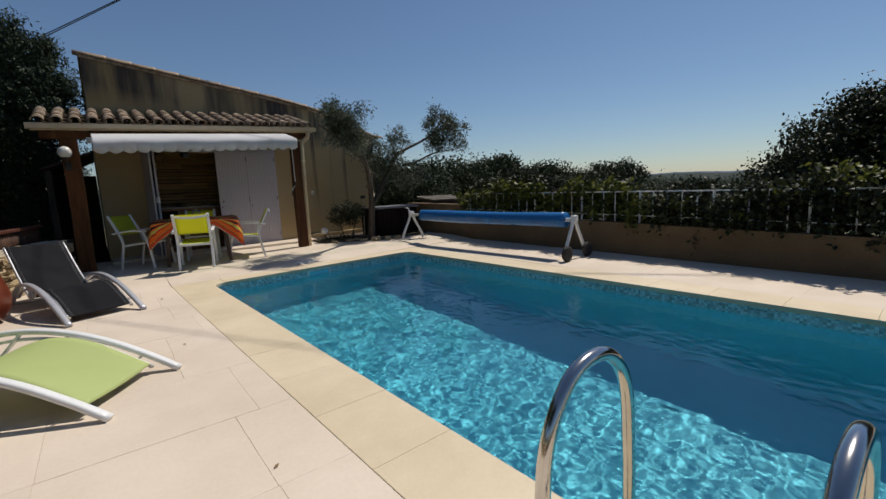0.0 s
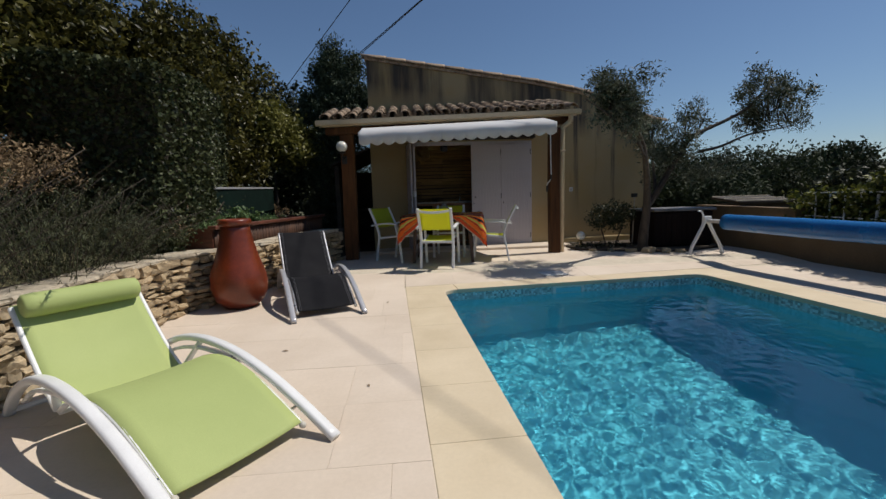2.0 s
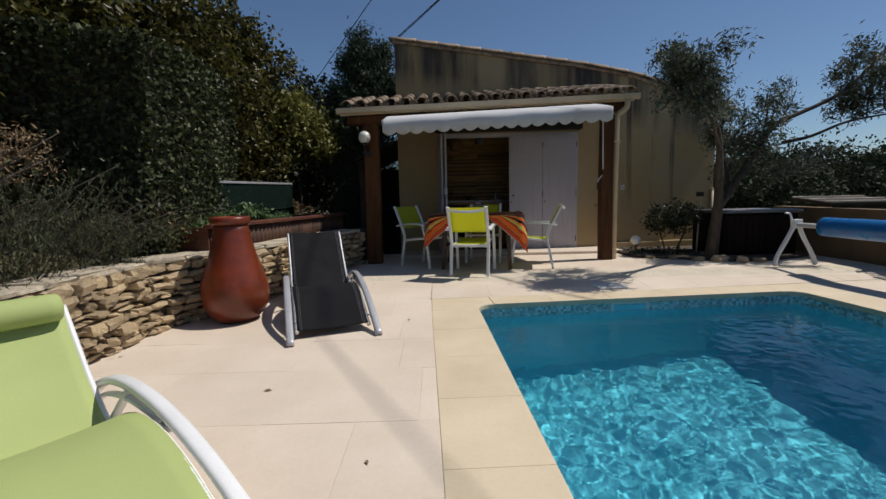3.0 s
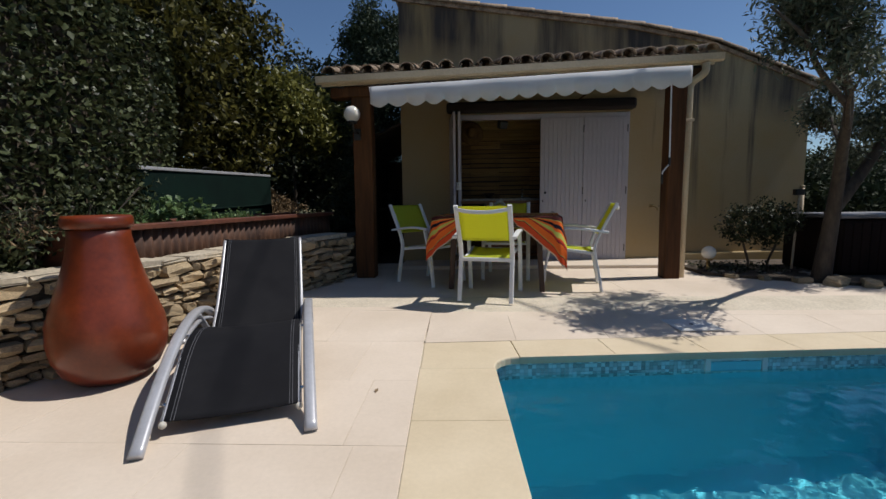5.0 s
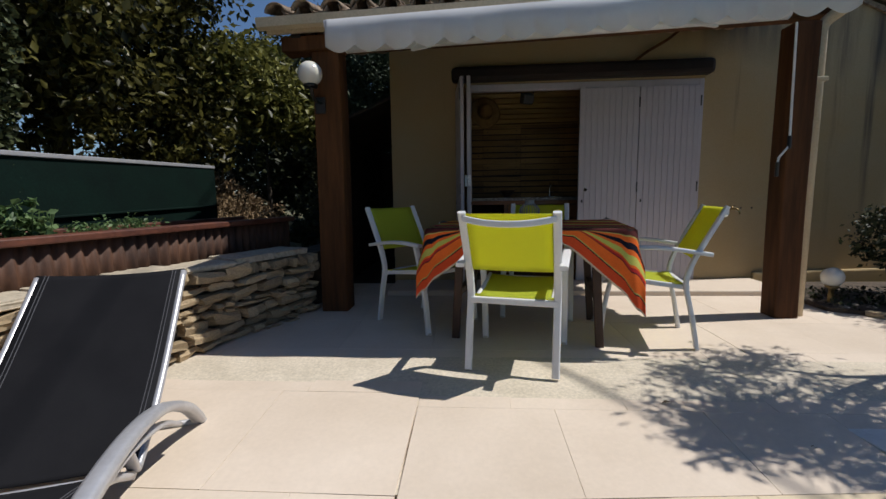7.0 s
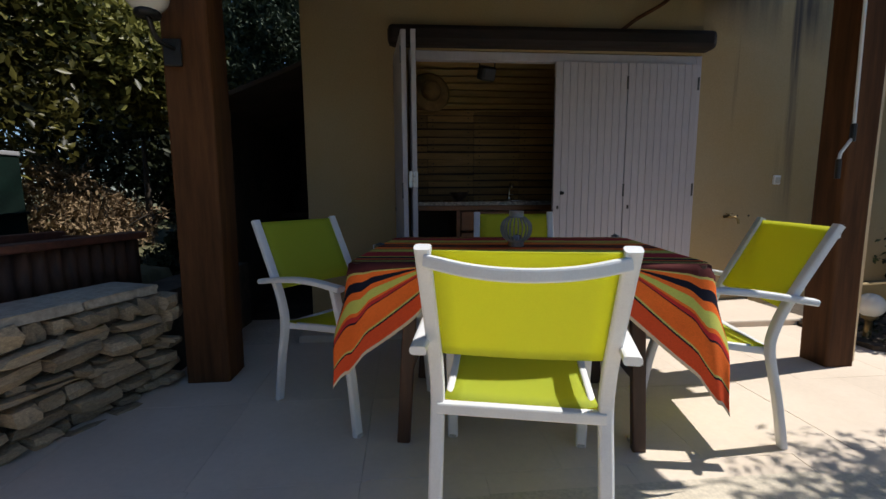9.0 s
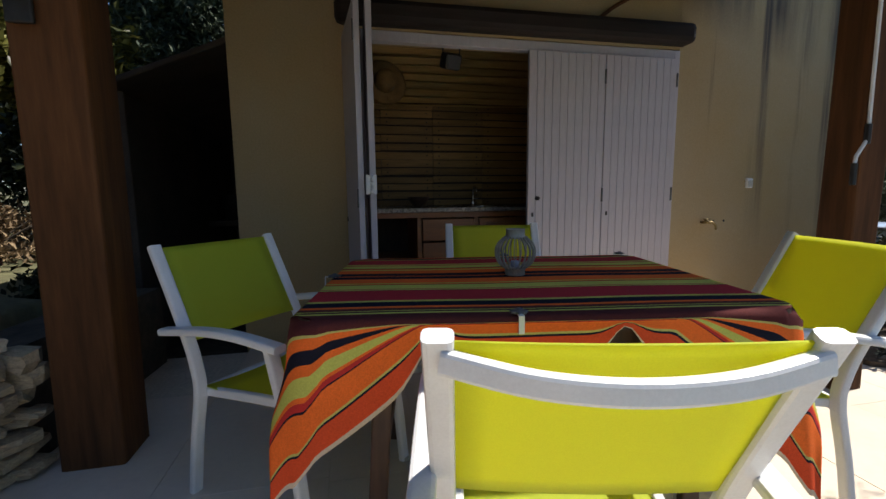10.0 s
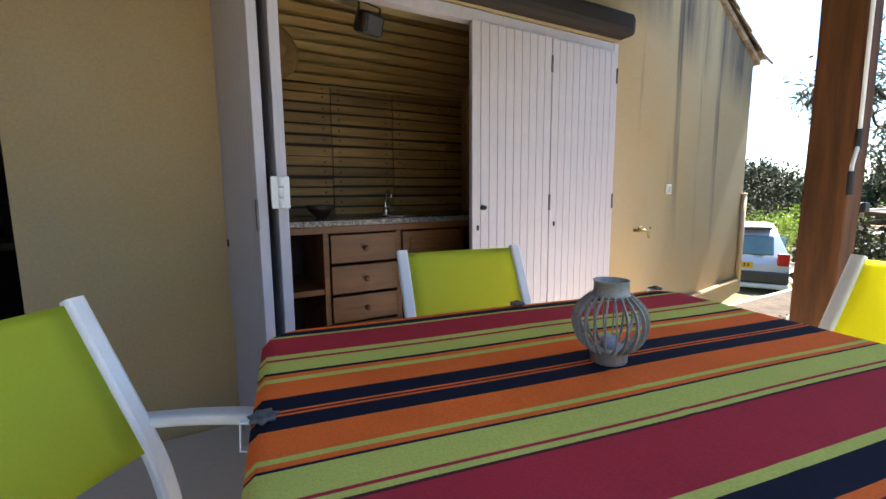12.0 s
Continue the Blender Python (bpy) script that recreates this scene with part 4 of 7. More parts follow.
for i in range(cols_n + 1):
    x = AX0 + (AX1 - AX0) * i / cols_n
    zf = awn_z(x)
    cut = 0.138 + 0.040 * abs(math.sin(math.pi * 17 * i / cols_n))
    sway = 0.006 * math.sin(x * 9)
    rows.append([bm.verts.new(p) for p in ((x * 1.0, EY - 0.14, zf + 0.155), (x, (EY - 0.14 + AY) / 2, zf + 0.08), (x, AY, zf), (x, AY - 0.012 + sway, zf - 0.05), (x, AY - 0.006 + sway * 2, zf - 0.2 + 0.165 - cut + 0.02))])
for a, b in zip(rows, rows[1:]):
    for k in range(4):
        bm.faces.new((a[k], b[k], b[k + 1], a[k + 1]))
fabric = part("canopy", bm, M["awning"], aw, "white scalloped awning cloth", smooth=True)
fabric.modifiers.new("thickness", "SOLIDIFY").thickness = 0.003
part("front_bar", sweep([(AX0 - 0.01, AY + 0.012, awn_z(AX0) - 0.02), (AX1 + 0.01, AY + 0.012, awn_z(AX1) - 0.02)], rect(0.03, 0.045, 0.008)), M["white_metal"], aw)
part("roller", sweep([(AX0 - 0.06, EY - 0.16 + 0.05, awn_z(AX0) + 0.06), (AX1 + 0.06, EY - 0.16 + 0.05, awn_z(AX1) + 0.06)], ring(0.045, 12)), M["white_metal"], aw, smooth=True)
for xa, xb in ((-1.2, -0.75), (0.9, 0.45)):
    part("arm", sweep([(xa, EY - 0.1, awn_z(xa) + 0.02), (xb, (EY + AY) / 2, awn_z(xb) - 0.01), (xa + 0.05, AY + 0.03, awn_z(xa) - 0.03)], rect(0.03, 0.04, 0.006)), M["white_metal"], aw)
pts = [(1.425, 8.40, 2.12), (1.44, 8.40, 1.35), (1.44, 8.40, 1.30), (1.37, 8.39, 1.22), (1.365, 8.39, 1.18)]
part("crank", sweep(pts[:2], ring(0.008, 8), up=(1, 0, 0)), M["white_metal"], aw, "white awning crank")
part("crank_bend", sweep(pts[2:], ring(0.008, 8), up=(1, 0, 0)), M["white_metal"], aw)
part("crank_grip", sweep([(1.365, 8.39, 1.19), (1.363, 8.388, 1.09)], ring(0.013, 8), up=(1, 0, 0)), M["black_metal"], aw)
part("crank_joint", sweep([(1.44, 8.40, 1.37), (1.44, 8.40, 1.28)], ring(0.014, 8), up=(1, 0, 0)), M["black_metal"], aw)

# globe lamps
def globe_lamp(name, label, m, r, stem):
    ob = thing(name, label, "lamp", m, "globe lamps")
    part("globe", ball(r, (0, 0, 0)), M["opal"], ob, "white opal glass globe", smooth=True)
    part("collar", lathe([(r * 0.55, -r * 1.12), (r * 0.6, -r * 0.95), (r * 0.5, -r * 0.8)], 18), M["black_metal"] if stem == "bracket" else M["brass"], ob, smooth=True)
    if stem == "bracket":
        part("bracket", sweep(curve([(0, 0, -r * 1.05), (0.0, 0.06, -r * 1.9), (0.02, 0.16, -r * 2.0)], 6), ring(0.012, 8), up=(1, 0, 0)), M["black_metal"], ob, smooth=True)
        part("wall_rose", box((-0.03, 0.155, -r * 2.9), (0.05, 0.172, -r * 1.5), 0.006), M["black_metal"], ob)
    else:
        part("stem", lathe([(0.045, -stem), (0.04, -stem + 0.01), (0.022, -stem + 0.03), (0.02, -r * 1.3), (r * 0.5, -r * 1.1)], 14), M["brass"], ob, smooth=True)
    return ob


globe_lamp("globe_wall_lamp", "white globe lamp on a porch post", pose(-1.95, 8.38, 1.885), 0.088, "bracket")
globe_lamp("garden_globe_lamp", "white globe garden lamp on a short stem", pose(2.12, 8.78, 0.295), 0.078, 0.24)

# ---- kitchen inside the house ----
IY = 10.85
# floor coloured dark as well, for the dimness of the room
solid("interior_floor", box((XL + TH, FY + 0.0, -0.02), (OPEN[1], FY + 5.7, 0.08), 0), M["plaster_low"], "tiled floor of the summer kitchen, dimness put into its colour", "floor", kind="structure")
back = solid("interior_wall", box((XL + TH + 0.002, IY + 0.02, 0.08), (OPEN[1] - 0.002, IY + 0.12, 2.4)), M["recess_shade"], "wall clad in uneven wooden laths", "wall", kind="structure")
z = 0.10
k = 0
nails = bmesh.new()
while z < 2.0:
    h = float(rng.uniform(0.048, 0.066))
    x = -1.28
    ends = (-0.62, -0.14, 0.34, 0.82, 1.3) if k % 3 else (-0.14, 0.34, 1.3)
    for x1 in ends:
        tilt, drop = float(rng.uniform(-0.006, 0.006)), float(rng.uniform(-0.003, 0.003))
        bm = box((x + 0.001, IY - 0.012, z), (x1 - 0.004, IY + 0.006, z + h), 0.003)
        for v in bm.verts:
            v.co.z += drop + tilt * (v.co.x - x) + 0.002 * math.sin(v.co.x * 6 + k * 1.7)
            v.co.y += 0.005 * math.sin(v.co.x * 4 + k)
        part("lath", bm, M["lath"], back)
        for nx in (x + 0.055, x1 - 0.06):
            joined(nails, turned(lathe([(0.007, 0.0), (0.006, 0.003), (0.0, 0.004)], 8), (nx, IY - 0.014, z + h * float(rng.uniform(0.35, 0.65)))))
        x = x1
    z += h + float(rng.uniform(0.011, 0.018))
    k += 1
part("nail_heads", nails, M["black_metal"], back, kind="stuff")
side = solid("interior_side_wall", box((0.98, FY + TH + 0.01, 0.08), (1.06, IY - 0.014, 2.3)), M["recess_shade"], "lath partition beside the kitchen counter", "wall", kind="structure")
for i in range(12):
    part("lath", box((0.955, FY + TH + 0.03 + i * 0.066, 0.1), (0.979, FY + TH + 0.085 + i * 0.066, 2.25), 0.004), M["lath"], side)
solid("interior_side_wall", box((XL + TH, FY + TH + 0.001, 0.08), (XL + TH + 0.05, IY - 0.014, 2.6)), M["inner_wall_dimmed"], "inner wall of the summer kitchen, dimness put into its colour", "wall", kind="structure")
bm = bmesh.new()
y, z = IY, 1.86
for i in range(12):
    own = box((-1.25, -0.004, -0.031), (1.0, 0.012, 0.027), 0.004)
    own.transform(pose(0, y, z, 51 + rng.uniform(-4, 4), rng.uniform(-0.9, 0.9), 0))
    joined(bm, own)
    y, z = y - 0.062, z + 0.05
own = box((-1.28, 0.03, -0.22), (1.28, 0.05, 0.72))
own.transform(pose(0, IY - 0.2, 2.05, 51, 0, 0))
joined(bm, own)
solid("ceiling", bm, M["lath_ceiling"], "sloping ceiling of wooden laths", "ceiling", kind="structure")
solid("interior_ceiling", box((XL + TH + 0.002, FY + TH + 0.002, 2.62), (OPEN[1] - 0.002, FY + 5.6, 2.66)), M["recess_shade"], "upper ceiling of the house, shade put into its colour", "ceiling", kind="structure")

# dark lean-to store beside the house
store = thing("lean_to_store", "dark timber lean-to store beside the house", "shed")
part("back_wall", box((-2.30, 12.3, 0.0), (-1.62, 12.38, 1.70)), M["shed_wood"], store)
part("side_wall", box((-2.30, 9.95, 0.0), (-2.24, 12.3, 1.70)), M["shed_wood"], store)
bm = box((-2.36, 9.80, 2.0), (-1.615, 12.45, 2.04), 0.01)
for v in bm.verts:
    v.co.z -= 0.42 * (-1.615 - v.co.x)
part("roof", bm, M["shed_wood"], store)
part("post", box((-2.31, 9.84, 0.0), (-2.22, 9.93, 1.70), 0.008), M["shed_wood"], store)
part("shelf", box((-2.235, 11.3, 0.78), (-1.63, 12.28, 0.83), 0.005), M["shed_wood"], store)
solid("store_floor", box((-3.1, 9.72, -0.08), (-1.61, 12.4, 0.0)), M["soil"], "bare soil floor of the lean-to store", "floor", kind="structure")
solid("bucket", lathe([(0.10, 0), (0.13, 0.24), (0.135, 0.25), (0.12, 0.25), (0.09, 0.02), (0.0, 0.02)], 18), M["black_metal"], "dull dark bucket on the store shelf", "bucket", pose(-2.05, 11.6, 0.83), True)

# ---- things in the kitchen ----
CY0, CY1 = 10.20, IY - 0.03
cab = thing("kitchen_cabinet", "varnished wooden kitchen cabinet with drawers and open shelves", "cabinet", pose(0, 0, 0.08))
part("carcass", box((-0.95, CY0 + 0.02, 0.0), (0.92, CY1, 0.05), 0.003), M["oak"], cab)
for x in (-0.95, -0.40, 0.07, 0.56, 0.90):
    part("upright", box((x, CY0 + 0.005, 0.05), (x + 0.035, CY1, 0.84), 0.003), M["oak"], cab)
part("back", box((-0.95, CY1 - 0.015, 0.05), (0.92, CY1, 0.84)), M["recess_shade"], cab)
part("shelf", box((-0.914, CY0 + 0.012, 0.43), (-0.402, CY1 - 0.02, 0.465), 0.003), M["oak"], cab)
part("top_rail", box((-0.95, CY0, 0.80), (0.935, CY0 + 0.02, 0.842), 0.003), M["oak"], cab)
for i, (z0, z1) in enumerate(((0.07, 0.23), (0.245, 0.41), (0.425, 0.60), (0.615, 0.79))):
    d = part("drawer", box((-0.36, CY0 - 0.012, z0), (0.065, CY0 + 0.02, z1), 0.006), M["oak"], cab)
    part("knob", turned(lathe([(0.012, 0.0), (0.008, 0.012), (0.017, 0.022), (0.014, 0.032), (0.0, 0.035)], 12), (-0.147, CY0 - 0.012, (z0 + z1) / 2)), M["oak"], d, smooth=True)
d = part("door", box((0.11, CY0 - 0.012, 0.07), (0.555, CY0 + 0.012, 0.79), 0.005), M["oak"], cab)
for i in range(15):
    part("louvre", box((0.16, CY0 - 0.022, 0.12 + i * 0.043), (0.505, CY0 - 0.012, 0.148 + i * 0.043), 0.003), M["oak"], d)
worktop = solid("worktop", box((-1.0, CY0 - 0.04, 0.925), (0.95, CY1 + 0.01, 0.96), 0.006), M["granite"], "speckled grey granite worktop", "worktop")
sink = thing("sink", "round steel sink with a mixer tap in the worktop", "sink", pose(0.20, 10.50, 0.96))
part("bowl", lathe([(0.0, 0.003), (0.14, 0.004), (0.17, 0.012), (0.205, 0.014), (0.21, 0.004), (0.21, 0.0)], 28), M["steel"], sink, smooth=True)
part("tap", sweep(curve([(0, 0.18, 0.0), (0, 0.18, 0.11), (0.0, 0.14, 0.17), (0, 0.08, 0.15), (0, 0.075, 0.12)], 6), ring(0.010, 10), up=(1, 0, 0)), M["steel"], sink, smooth=True)
part("tap_base", lathe([(0.026, 0), (0.022, 0.03), (0.018, 0.05), (0.0, 0.055)], 14, at=(0, 0.18, 0)), M["steel"], sink, smooth=True)
part("lever", box((-0.006, 0.185, 0.055), (0.05, 0.197, 0.066), 0.003), M["steel"], sink)
solid("bowl", lathe([(0.03, 0.0), (0.035, 0.01), (0.075, 0.05), (0.092, 0.085), (0.085, 0.085), (0.066, 0.05), (0.0, 0.02)], 22), M["teak"], "brown wooden bowl on the worktop", "bowl", pose(-0.35, 10.42, 0.96), True)
spot = thing("spotlight", "black spotlight hung behind the lintel", "spotlight", pose(-0.19, 9.90, 1.99, 20, 0, 20))
part("housing", box((-0.065, -0.05, -0.055), (0.065, 0.05, 0.055), 0.02), M["black_metal"], spot)
part("lens", box((-0.05, -0.056, -0.042), (0.05, -0.05, 0.042), 0.006), M["bumper"], spot)
part("bracket", sweep([(-0.07, 0, 0), (-0.07, 0.02, 0.09), (0.07, 0.02, 0.09), (0.07, 0, 0)], rect(0.012, 0.006)), M["black_metal"], spot)
hat = thing("straw_hat", "round straw hat hung on the lath wall", "hat", pose(-0.61, 10.42, 1.96, 80, 0, 12) @ Matrix.Diagonal((0.85, 0.85, 0.85, 1)))
part("brim", lathe([(0.10, 0.0), (0.19, -0.012), (0.215, -0.02), (0.216, -0.014), (0.19, -0.004), (0.105, 0.012)], 30), M["straw"], hat, smooth=True)
part("crown", lathe([(0.108, 0.0), (0.10, 0.07), (0.085, 0.10), (0.04, 0.115), (0.0, 0.115)], 30), M["straw"], hat, smooth=True)

# ---- table and chairs ----
TABLE = pose(-0.395, 8.150, terrace_z(8.2), 0, 0, -9.8)
TW, TD, TZ = 1.225, 0.92, 0.733
table = thing("dining_table", "dark wooden dining table under a striped cloth", "table", TABLE)
bm = box((-TW / 2, -TD / 2, TZ - 0.035), (TW / 2, TD / 2, TZ))
bmesh.ops.bevel(bm, geom=[e for e in bm.edges if abs(e.verts[0].co.z - e.verts[1].co.z) > 0.01], offset=0.10, segments=6, affect="EDGES", profile=0.5)
part("tabletop", bm, M["teak"], table)
for sx in (-1, 1):
    for sy in (-1, 1):
        part("leg", sweep([(sx * 0.40, sy * 0.34, TZ - 0.03), (sx * 0.45, sy * 0.30, 0.0)], rect(0.05, 0.035, 0.006), up=(0, 1, 0)), M["teak"], table)
    part("stretcher", box((sx * 0.43 - 0.02, -0.31, 0.28), (sx * 0.43 + 0.02, 0.31, 0.32), 0.004), M["teak"], table)
    part("apron", box((-0.55, sx * 0.36 - 0.012, TZ - 0.10), (0.55, sx * 0.36 + 0.012, TZ - 0.036), 0.003), M["teak"], table)

# the cloth: flat on the top, gathered up in the middle of the front, long points at the front corners
bm = bmesh.new()
uv = bm.loops.layers.uv.new("stripes")
OVX, FRONT, CURVE = 0.22, 0.325, 0.10
nu, nv = 96, 96
pts = []
for j in range(nv + 1):
    row = []
    for i in range(nu + 1):
        u = -TW / 2 - OVX + (TW + 2 * OVX) * i / nu
        v = -TD / 2 - FRONT + CLOTH_DEEP * j / nv
        sx, sy = (1 if u > 0 else -1), (1 if v > 0 else -1)
        ox, oy = max(0.0, abs(u) - TW / 2), max(0.0, abs(v) - TD / 2)
        if v < 0 and oy > 0:
            # how far the front flap falls: little in the middle, where it is gathered, fanning out to the corners
            lead = 0.245 + 0.13 * (1 - oy / FRONT)
            f = max(0.0, min(1.0, (abs(u) - lead) / (TW / 2 - lead)))
            f = 0.75 * f + 0.25 * f * f * (3 - 2 * f)
            middle = 0.014 * min(1, oy / 0.03) + max(0.0, oy - 0.23) * (1 - 0.85 * math.exp(-((abs(u + 0.065) - 0.225) / 0.045) ** 2))
            oy = (1 - f) * middle + f * oy * (1.22 if sx < 0 else 1.42)
        else:
            f = 0.0
        drop = math.hypot(ox, oy)
        k = CURVE * 0.7
        if drop > 0:
            ux, uy = ox / drop, oy / drop
            if ux > 0 and uy > 0:
                cx, cy = sx * (TW / 2 - k + k * ux), sy * (TD / 2 - k + k * uy)
            elif uy > 0:
                cx, cy = sx * (min(abs(u), TW / 2 - CURVE) + 0.3 * max(0.0, abs(u) - TW / 2 + CURVE)), sy * TD / 2
            else:
                cx, cy = sx * TW / 2, sy * (min(abs(v), TD / 2 - CURVE) + 0.3 * max(0.0, abs(v) - TD / 2 + CURVE))
            cx += sx * 0.17 * drop * f
        else:
            ux = uy = 0.0
            cx, cy = u, v
            qx, qy = abs(u) - (TW / 2 - CURVE), abs(v) - (TD / 2 - CURVE)
            if qx > 0 and qy > 0 and math.hypot(qx, qy) > CURVE:
                k = CURVE / math.hypot(qx, qy)
                cx, cy = sx * (TW / 2 - CURVE + qx * k), sy * (TD / 2 - CURVE + qy * k)
        wave = (0.006 * math.sin(u * 17 + v * 3) + 0.005 * math.sin(v * 19 + 1)) * min(1, drop / 0.12)
        out = 0.007 * min(1, drop / 0.012) + drop * 0.05 + wave
        crease = 0.0009 * math.exp(-(abs(u + 0.02) / 0.006) ** 2) + 0.0009 * math.exp(-(abs(v - 0.02) / 0.006) ** 2) + 0.0010 * math.sin(u * 9 + v * 4)
        z = TZ + 0.0045 - drop * 0.985 + (crease if drop == 0 else 0.0)
        row.append((bm.verts.new((cx + sx * ux * out, cy + sy * uy * out, z)), (v + TD / 2 + FRONT) / CLOTH_DEEP, u))
    pts.append(row)
for j in range(nv):
    for i in range(nu):
        four = (pts[j][i], pts[j][i + 1], pts[j + 1][i + 1], pts[j + 1][i])
        f = bm.faces.new([p[0] for p in four])
        for loop_, p in zip(f.loops, four):
            loop_[uv].uv = (p[2], p[1])
cloth = solid("tablecloth", bm, M["cloth"], "striped cotton tablecloth in red, orange, green and black", "tablecloth", TABLE, True)
cloth.modifiers.new("thickness", "SOLIDIFY").thickness = 0.0015


def clamp_at(m):
    ob = thing("cloth_clip", "small metal tablecloth clip with an ornament", "clip", m, "tablecloth clips")
    part("spring", sweep([(0, 0.03, 0.005), (0, -0.008, 0.006), (0, -0.010, -0.035), (0, 0.006, -0.038)], rect(0.002, 0.013), up=(1, 0, 0)), M["white_metal"], ob)
    bm = lathe([(0.0, 0.004), (0.024, 0.006), (0.026, 0.011), (0.018, 0.014), (0.011, 0.013), (0.008, 0.018), (0.0, 0.020)], 28)
    for v in bm.verts:
        k = 1 + 0.22 * math.cos(7 * math.atan2(v.co.y, v.co.x))
        v.co = Vector((v.co.x * k, v.co.y * k + 0.03, v.co.z))
    bm.transform(Matrix.Diagonal((0.72, 0.72, 0.9, 1)))
    part("ornament", bm, M["hinge"], ob, smooth=True)


for x, y, a in ((-0.085, -TD / 2 - 0.012, 0), (TW / 2 - 0.05, TD / 2 + 0.012, 180), (-TW / 2 - 0.012, 0.03, -90), (0.05, TD / 2 + 0.012, 180)):
    clamp_at(TABLE @ pose(x, y, TZ + 0.004, 0, 0, a))

# lantern
lan = thing("lantern", "grey wire lantern with a candle on the tablecloth", "lantern", pose(-0.382, 8.18, TZ + 0.006 + terrace_z(8.2)) @ Matrix.Diagonal((0.77, 0.77, 0.77, 1)))
part("base", lathe([(0.042, 0.0), (0.044, 0.004), (0.045, 0.03), (0.05, 0.034), (0.04, 0.036), (0.0, 0.034)], 24), M["cage"], lan, smooth=True)
part("neck", lathe([(0.047, 0.165), (0.042, 0.172), (0.041, 0.20), (0.044, 0.203), (0.038, 0.203), (0.037, 0.17), (0.044, 0.163)], 24), M["cage"], lan, smooth=True)
rib = curve([(0.044, 0, 0.03), (0.072, 0, 0.055), (0.086, 0, 0.095), (0.078, 0, 0.135), (0.046, 0, 0.168)], 5)
rib_me = mesh_of("rib", sweep(rib, rect(0.0085, 0.003), up=(0, 1, 0)), M["cage"])
for k in range(22):
    w = new("rib", rib_me)
    w.parent = lan
    w.matrix_basis = pose(0, 0, 0, 0, 0, k * 360 / 22)
part("candle", lathe([(0.02, 0.034), (0.02, 0.06), (0.017, 0.062), (0.0, 0.06)], 16), M["candle"], lan, smooth=True)


def chair():
    """A stacking armchair: white tube frame, mesh seat and back. The tops of its back posts stand at y = -0.305, it faces +y."""
    ob = thing("garden_chair", "white metal garden armchair with lime green mesh", "chair", None, "chairs round the table")
    w = 0.229
    tube = rect(0.026, 0.040, 0.008)
    for s in (-1, 1):
        pts = curve([(s * w, -0.19, 0.0), (s * w, -0.155, 0.20), (s * w, -0.118, 0.37), (s * w, -0.125, 0.46), (s * w, -0.17, 0.58), (s * w, -0.305, 0.85)], 4)
        part("back_leg", sweep(pts, tube, up=(1, 0, 0)), M["white_metal"], ob, smooth=False)
        part("front_leg", sweep(curve([(s * (w + 0.02), 0.36, 0.0), (s * (w + 0.02), 0.325, 0.3), (s * (w + 0.018), 0.25, 0.59)], 4), tube, up=(1, 0, 0)), M["white_metal"], ob)
        part("armrest", sweep(curve([(s * (w + 0.030), -0.235, 0.575), (s * (w + 0.034), -0.02, 0.605), (s * (w + 0.034), 0.14, 0.612), (s * (w + 0.026), 0.30, 0.598)], 5), rect(0.044, 0.024, 0.008)), M["white_metal"], ob)
        part("side_rail", sweep([(s * (w - 0.026), -0.12, 0.37), (s * (w - 0.024), 0.10, 0.395), (s * (w - 0.014), 0.350, 0.424)], rect(0.022, 0.03, 0.006)), M["white_metal"], ob)
        part("foot", box((s * (w + 0.02) - 0.014, 0.34, 0.0), (s * (w + 0.02) + 0.014, 0.382, 0.012), 0.003), M["white_plastic"], ob)
    part("rear_rail", sweep([(-w, -0.12, 0.37), (w, -0.12, 0.37)], rect(0.03, 0.034, 0.006)), M["white_metal"], ob)
    part("front_rail", sweep([(-w, 0.350, 0.410), (w, 0.350, 0.410)], rect(0.03, 0.03, 0.006)), M["white_metal"], ob)
    part("top_rail", sweep(curve([(-w + 0.004, -0.304, 0.818), (-w * 0.5, -0.328, 0.800), (0, -0.336, 0.794), (w * 0.5, -0.328, 0.800), (w - 0.004, -0.304, 0.818)], 5), rect(0.022, 0.032, 0.006)), M["white_metal"], ob)
    for name, rows in (("seat", [(-0.11, 0.394), (-0.03, 0.391), (0.09, 0.396), (0.22, 0.412), (0.335, 0.434), (0.365, 0.424)]),
                       ("backrest", [(-0.150, 0.54), (-0.168, 0.575), (-0.205, 0.645), (-0.248, 0.73), (-0.294, 0.822), (-0.303, 0.841)])):
        bm = bmesh.new()
        grid_v = []
        for y, z in rows:
            line_v = []
            for i in range(9):
                f = i / 4 - 1
                sag = 0.012 * (1 - f * f)
                line_v.append(bm.verts.new((f * (w - 0.016), y - (sag if name == "backrest" else 0), z - (sag if name == "seat" else 0))))
            grid_v.append(line_v)
        for a, b in zip(grid_v, grid_v[1:]):
            for i in range(8):
                bm.faces.new((a[i], a[i + 1], b[i + 1], b[i]))
        pn = part(name, bm, M["lime"], ob, "lime green woven mesh", smooth=True)
        pn.modifiers.new("thickness", "SOLIDIFY").thickness = 0.004
    return ob


def chair_pose(x, y, facing):
    """From the middle between the tops of the back posts and the way it faces, in degrees from +x."""
    return pose(x, y, terrace_z(y + 0.2), 0, 0, facing - 90) @ pose(0, 0.305, 0)


first = chair()
first.matrix_world = chair_pose(-0.610, 7.243, 76.0)
for x, y, facing in ((-1.425, 8.60, -40.0), (0.715, 7.94, 167.5), (-0.18, 9.03, -100.5)):
    copy_thing(first, chair_pose(x, y, facing))


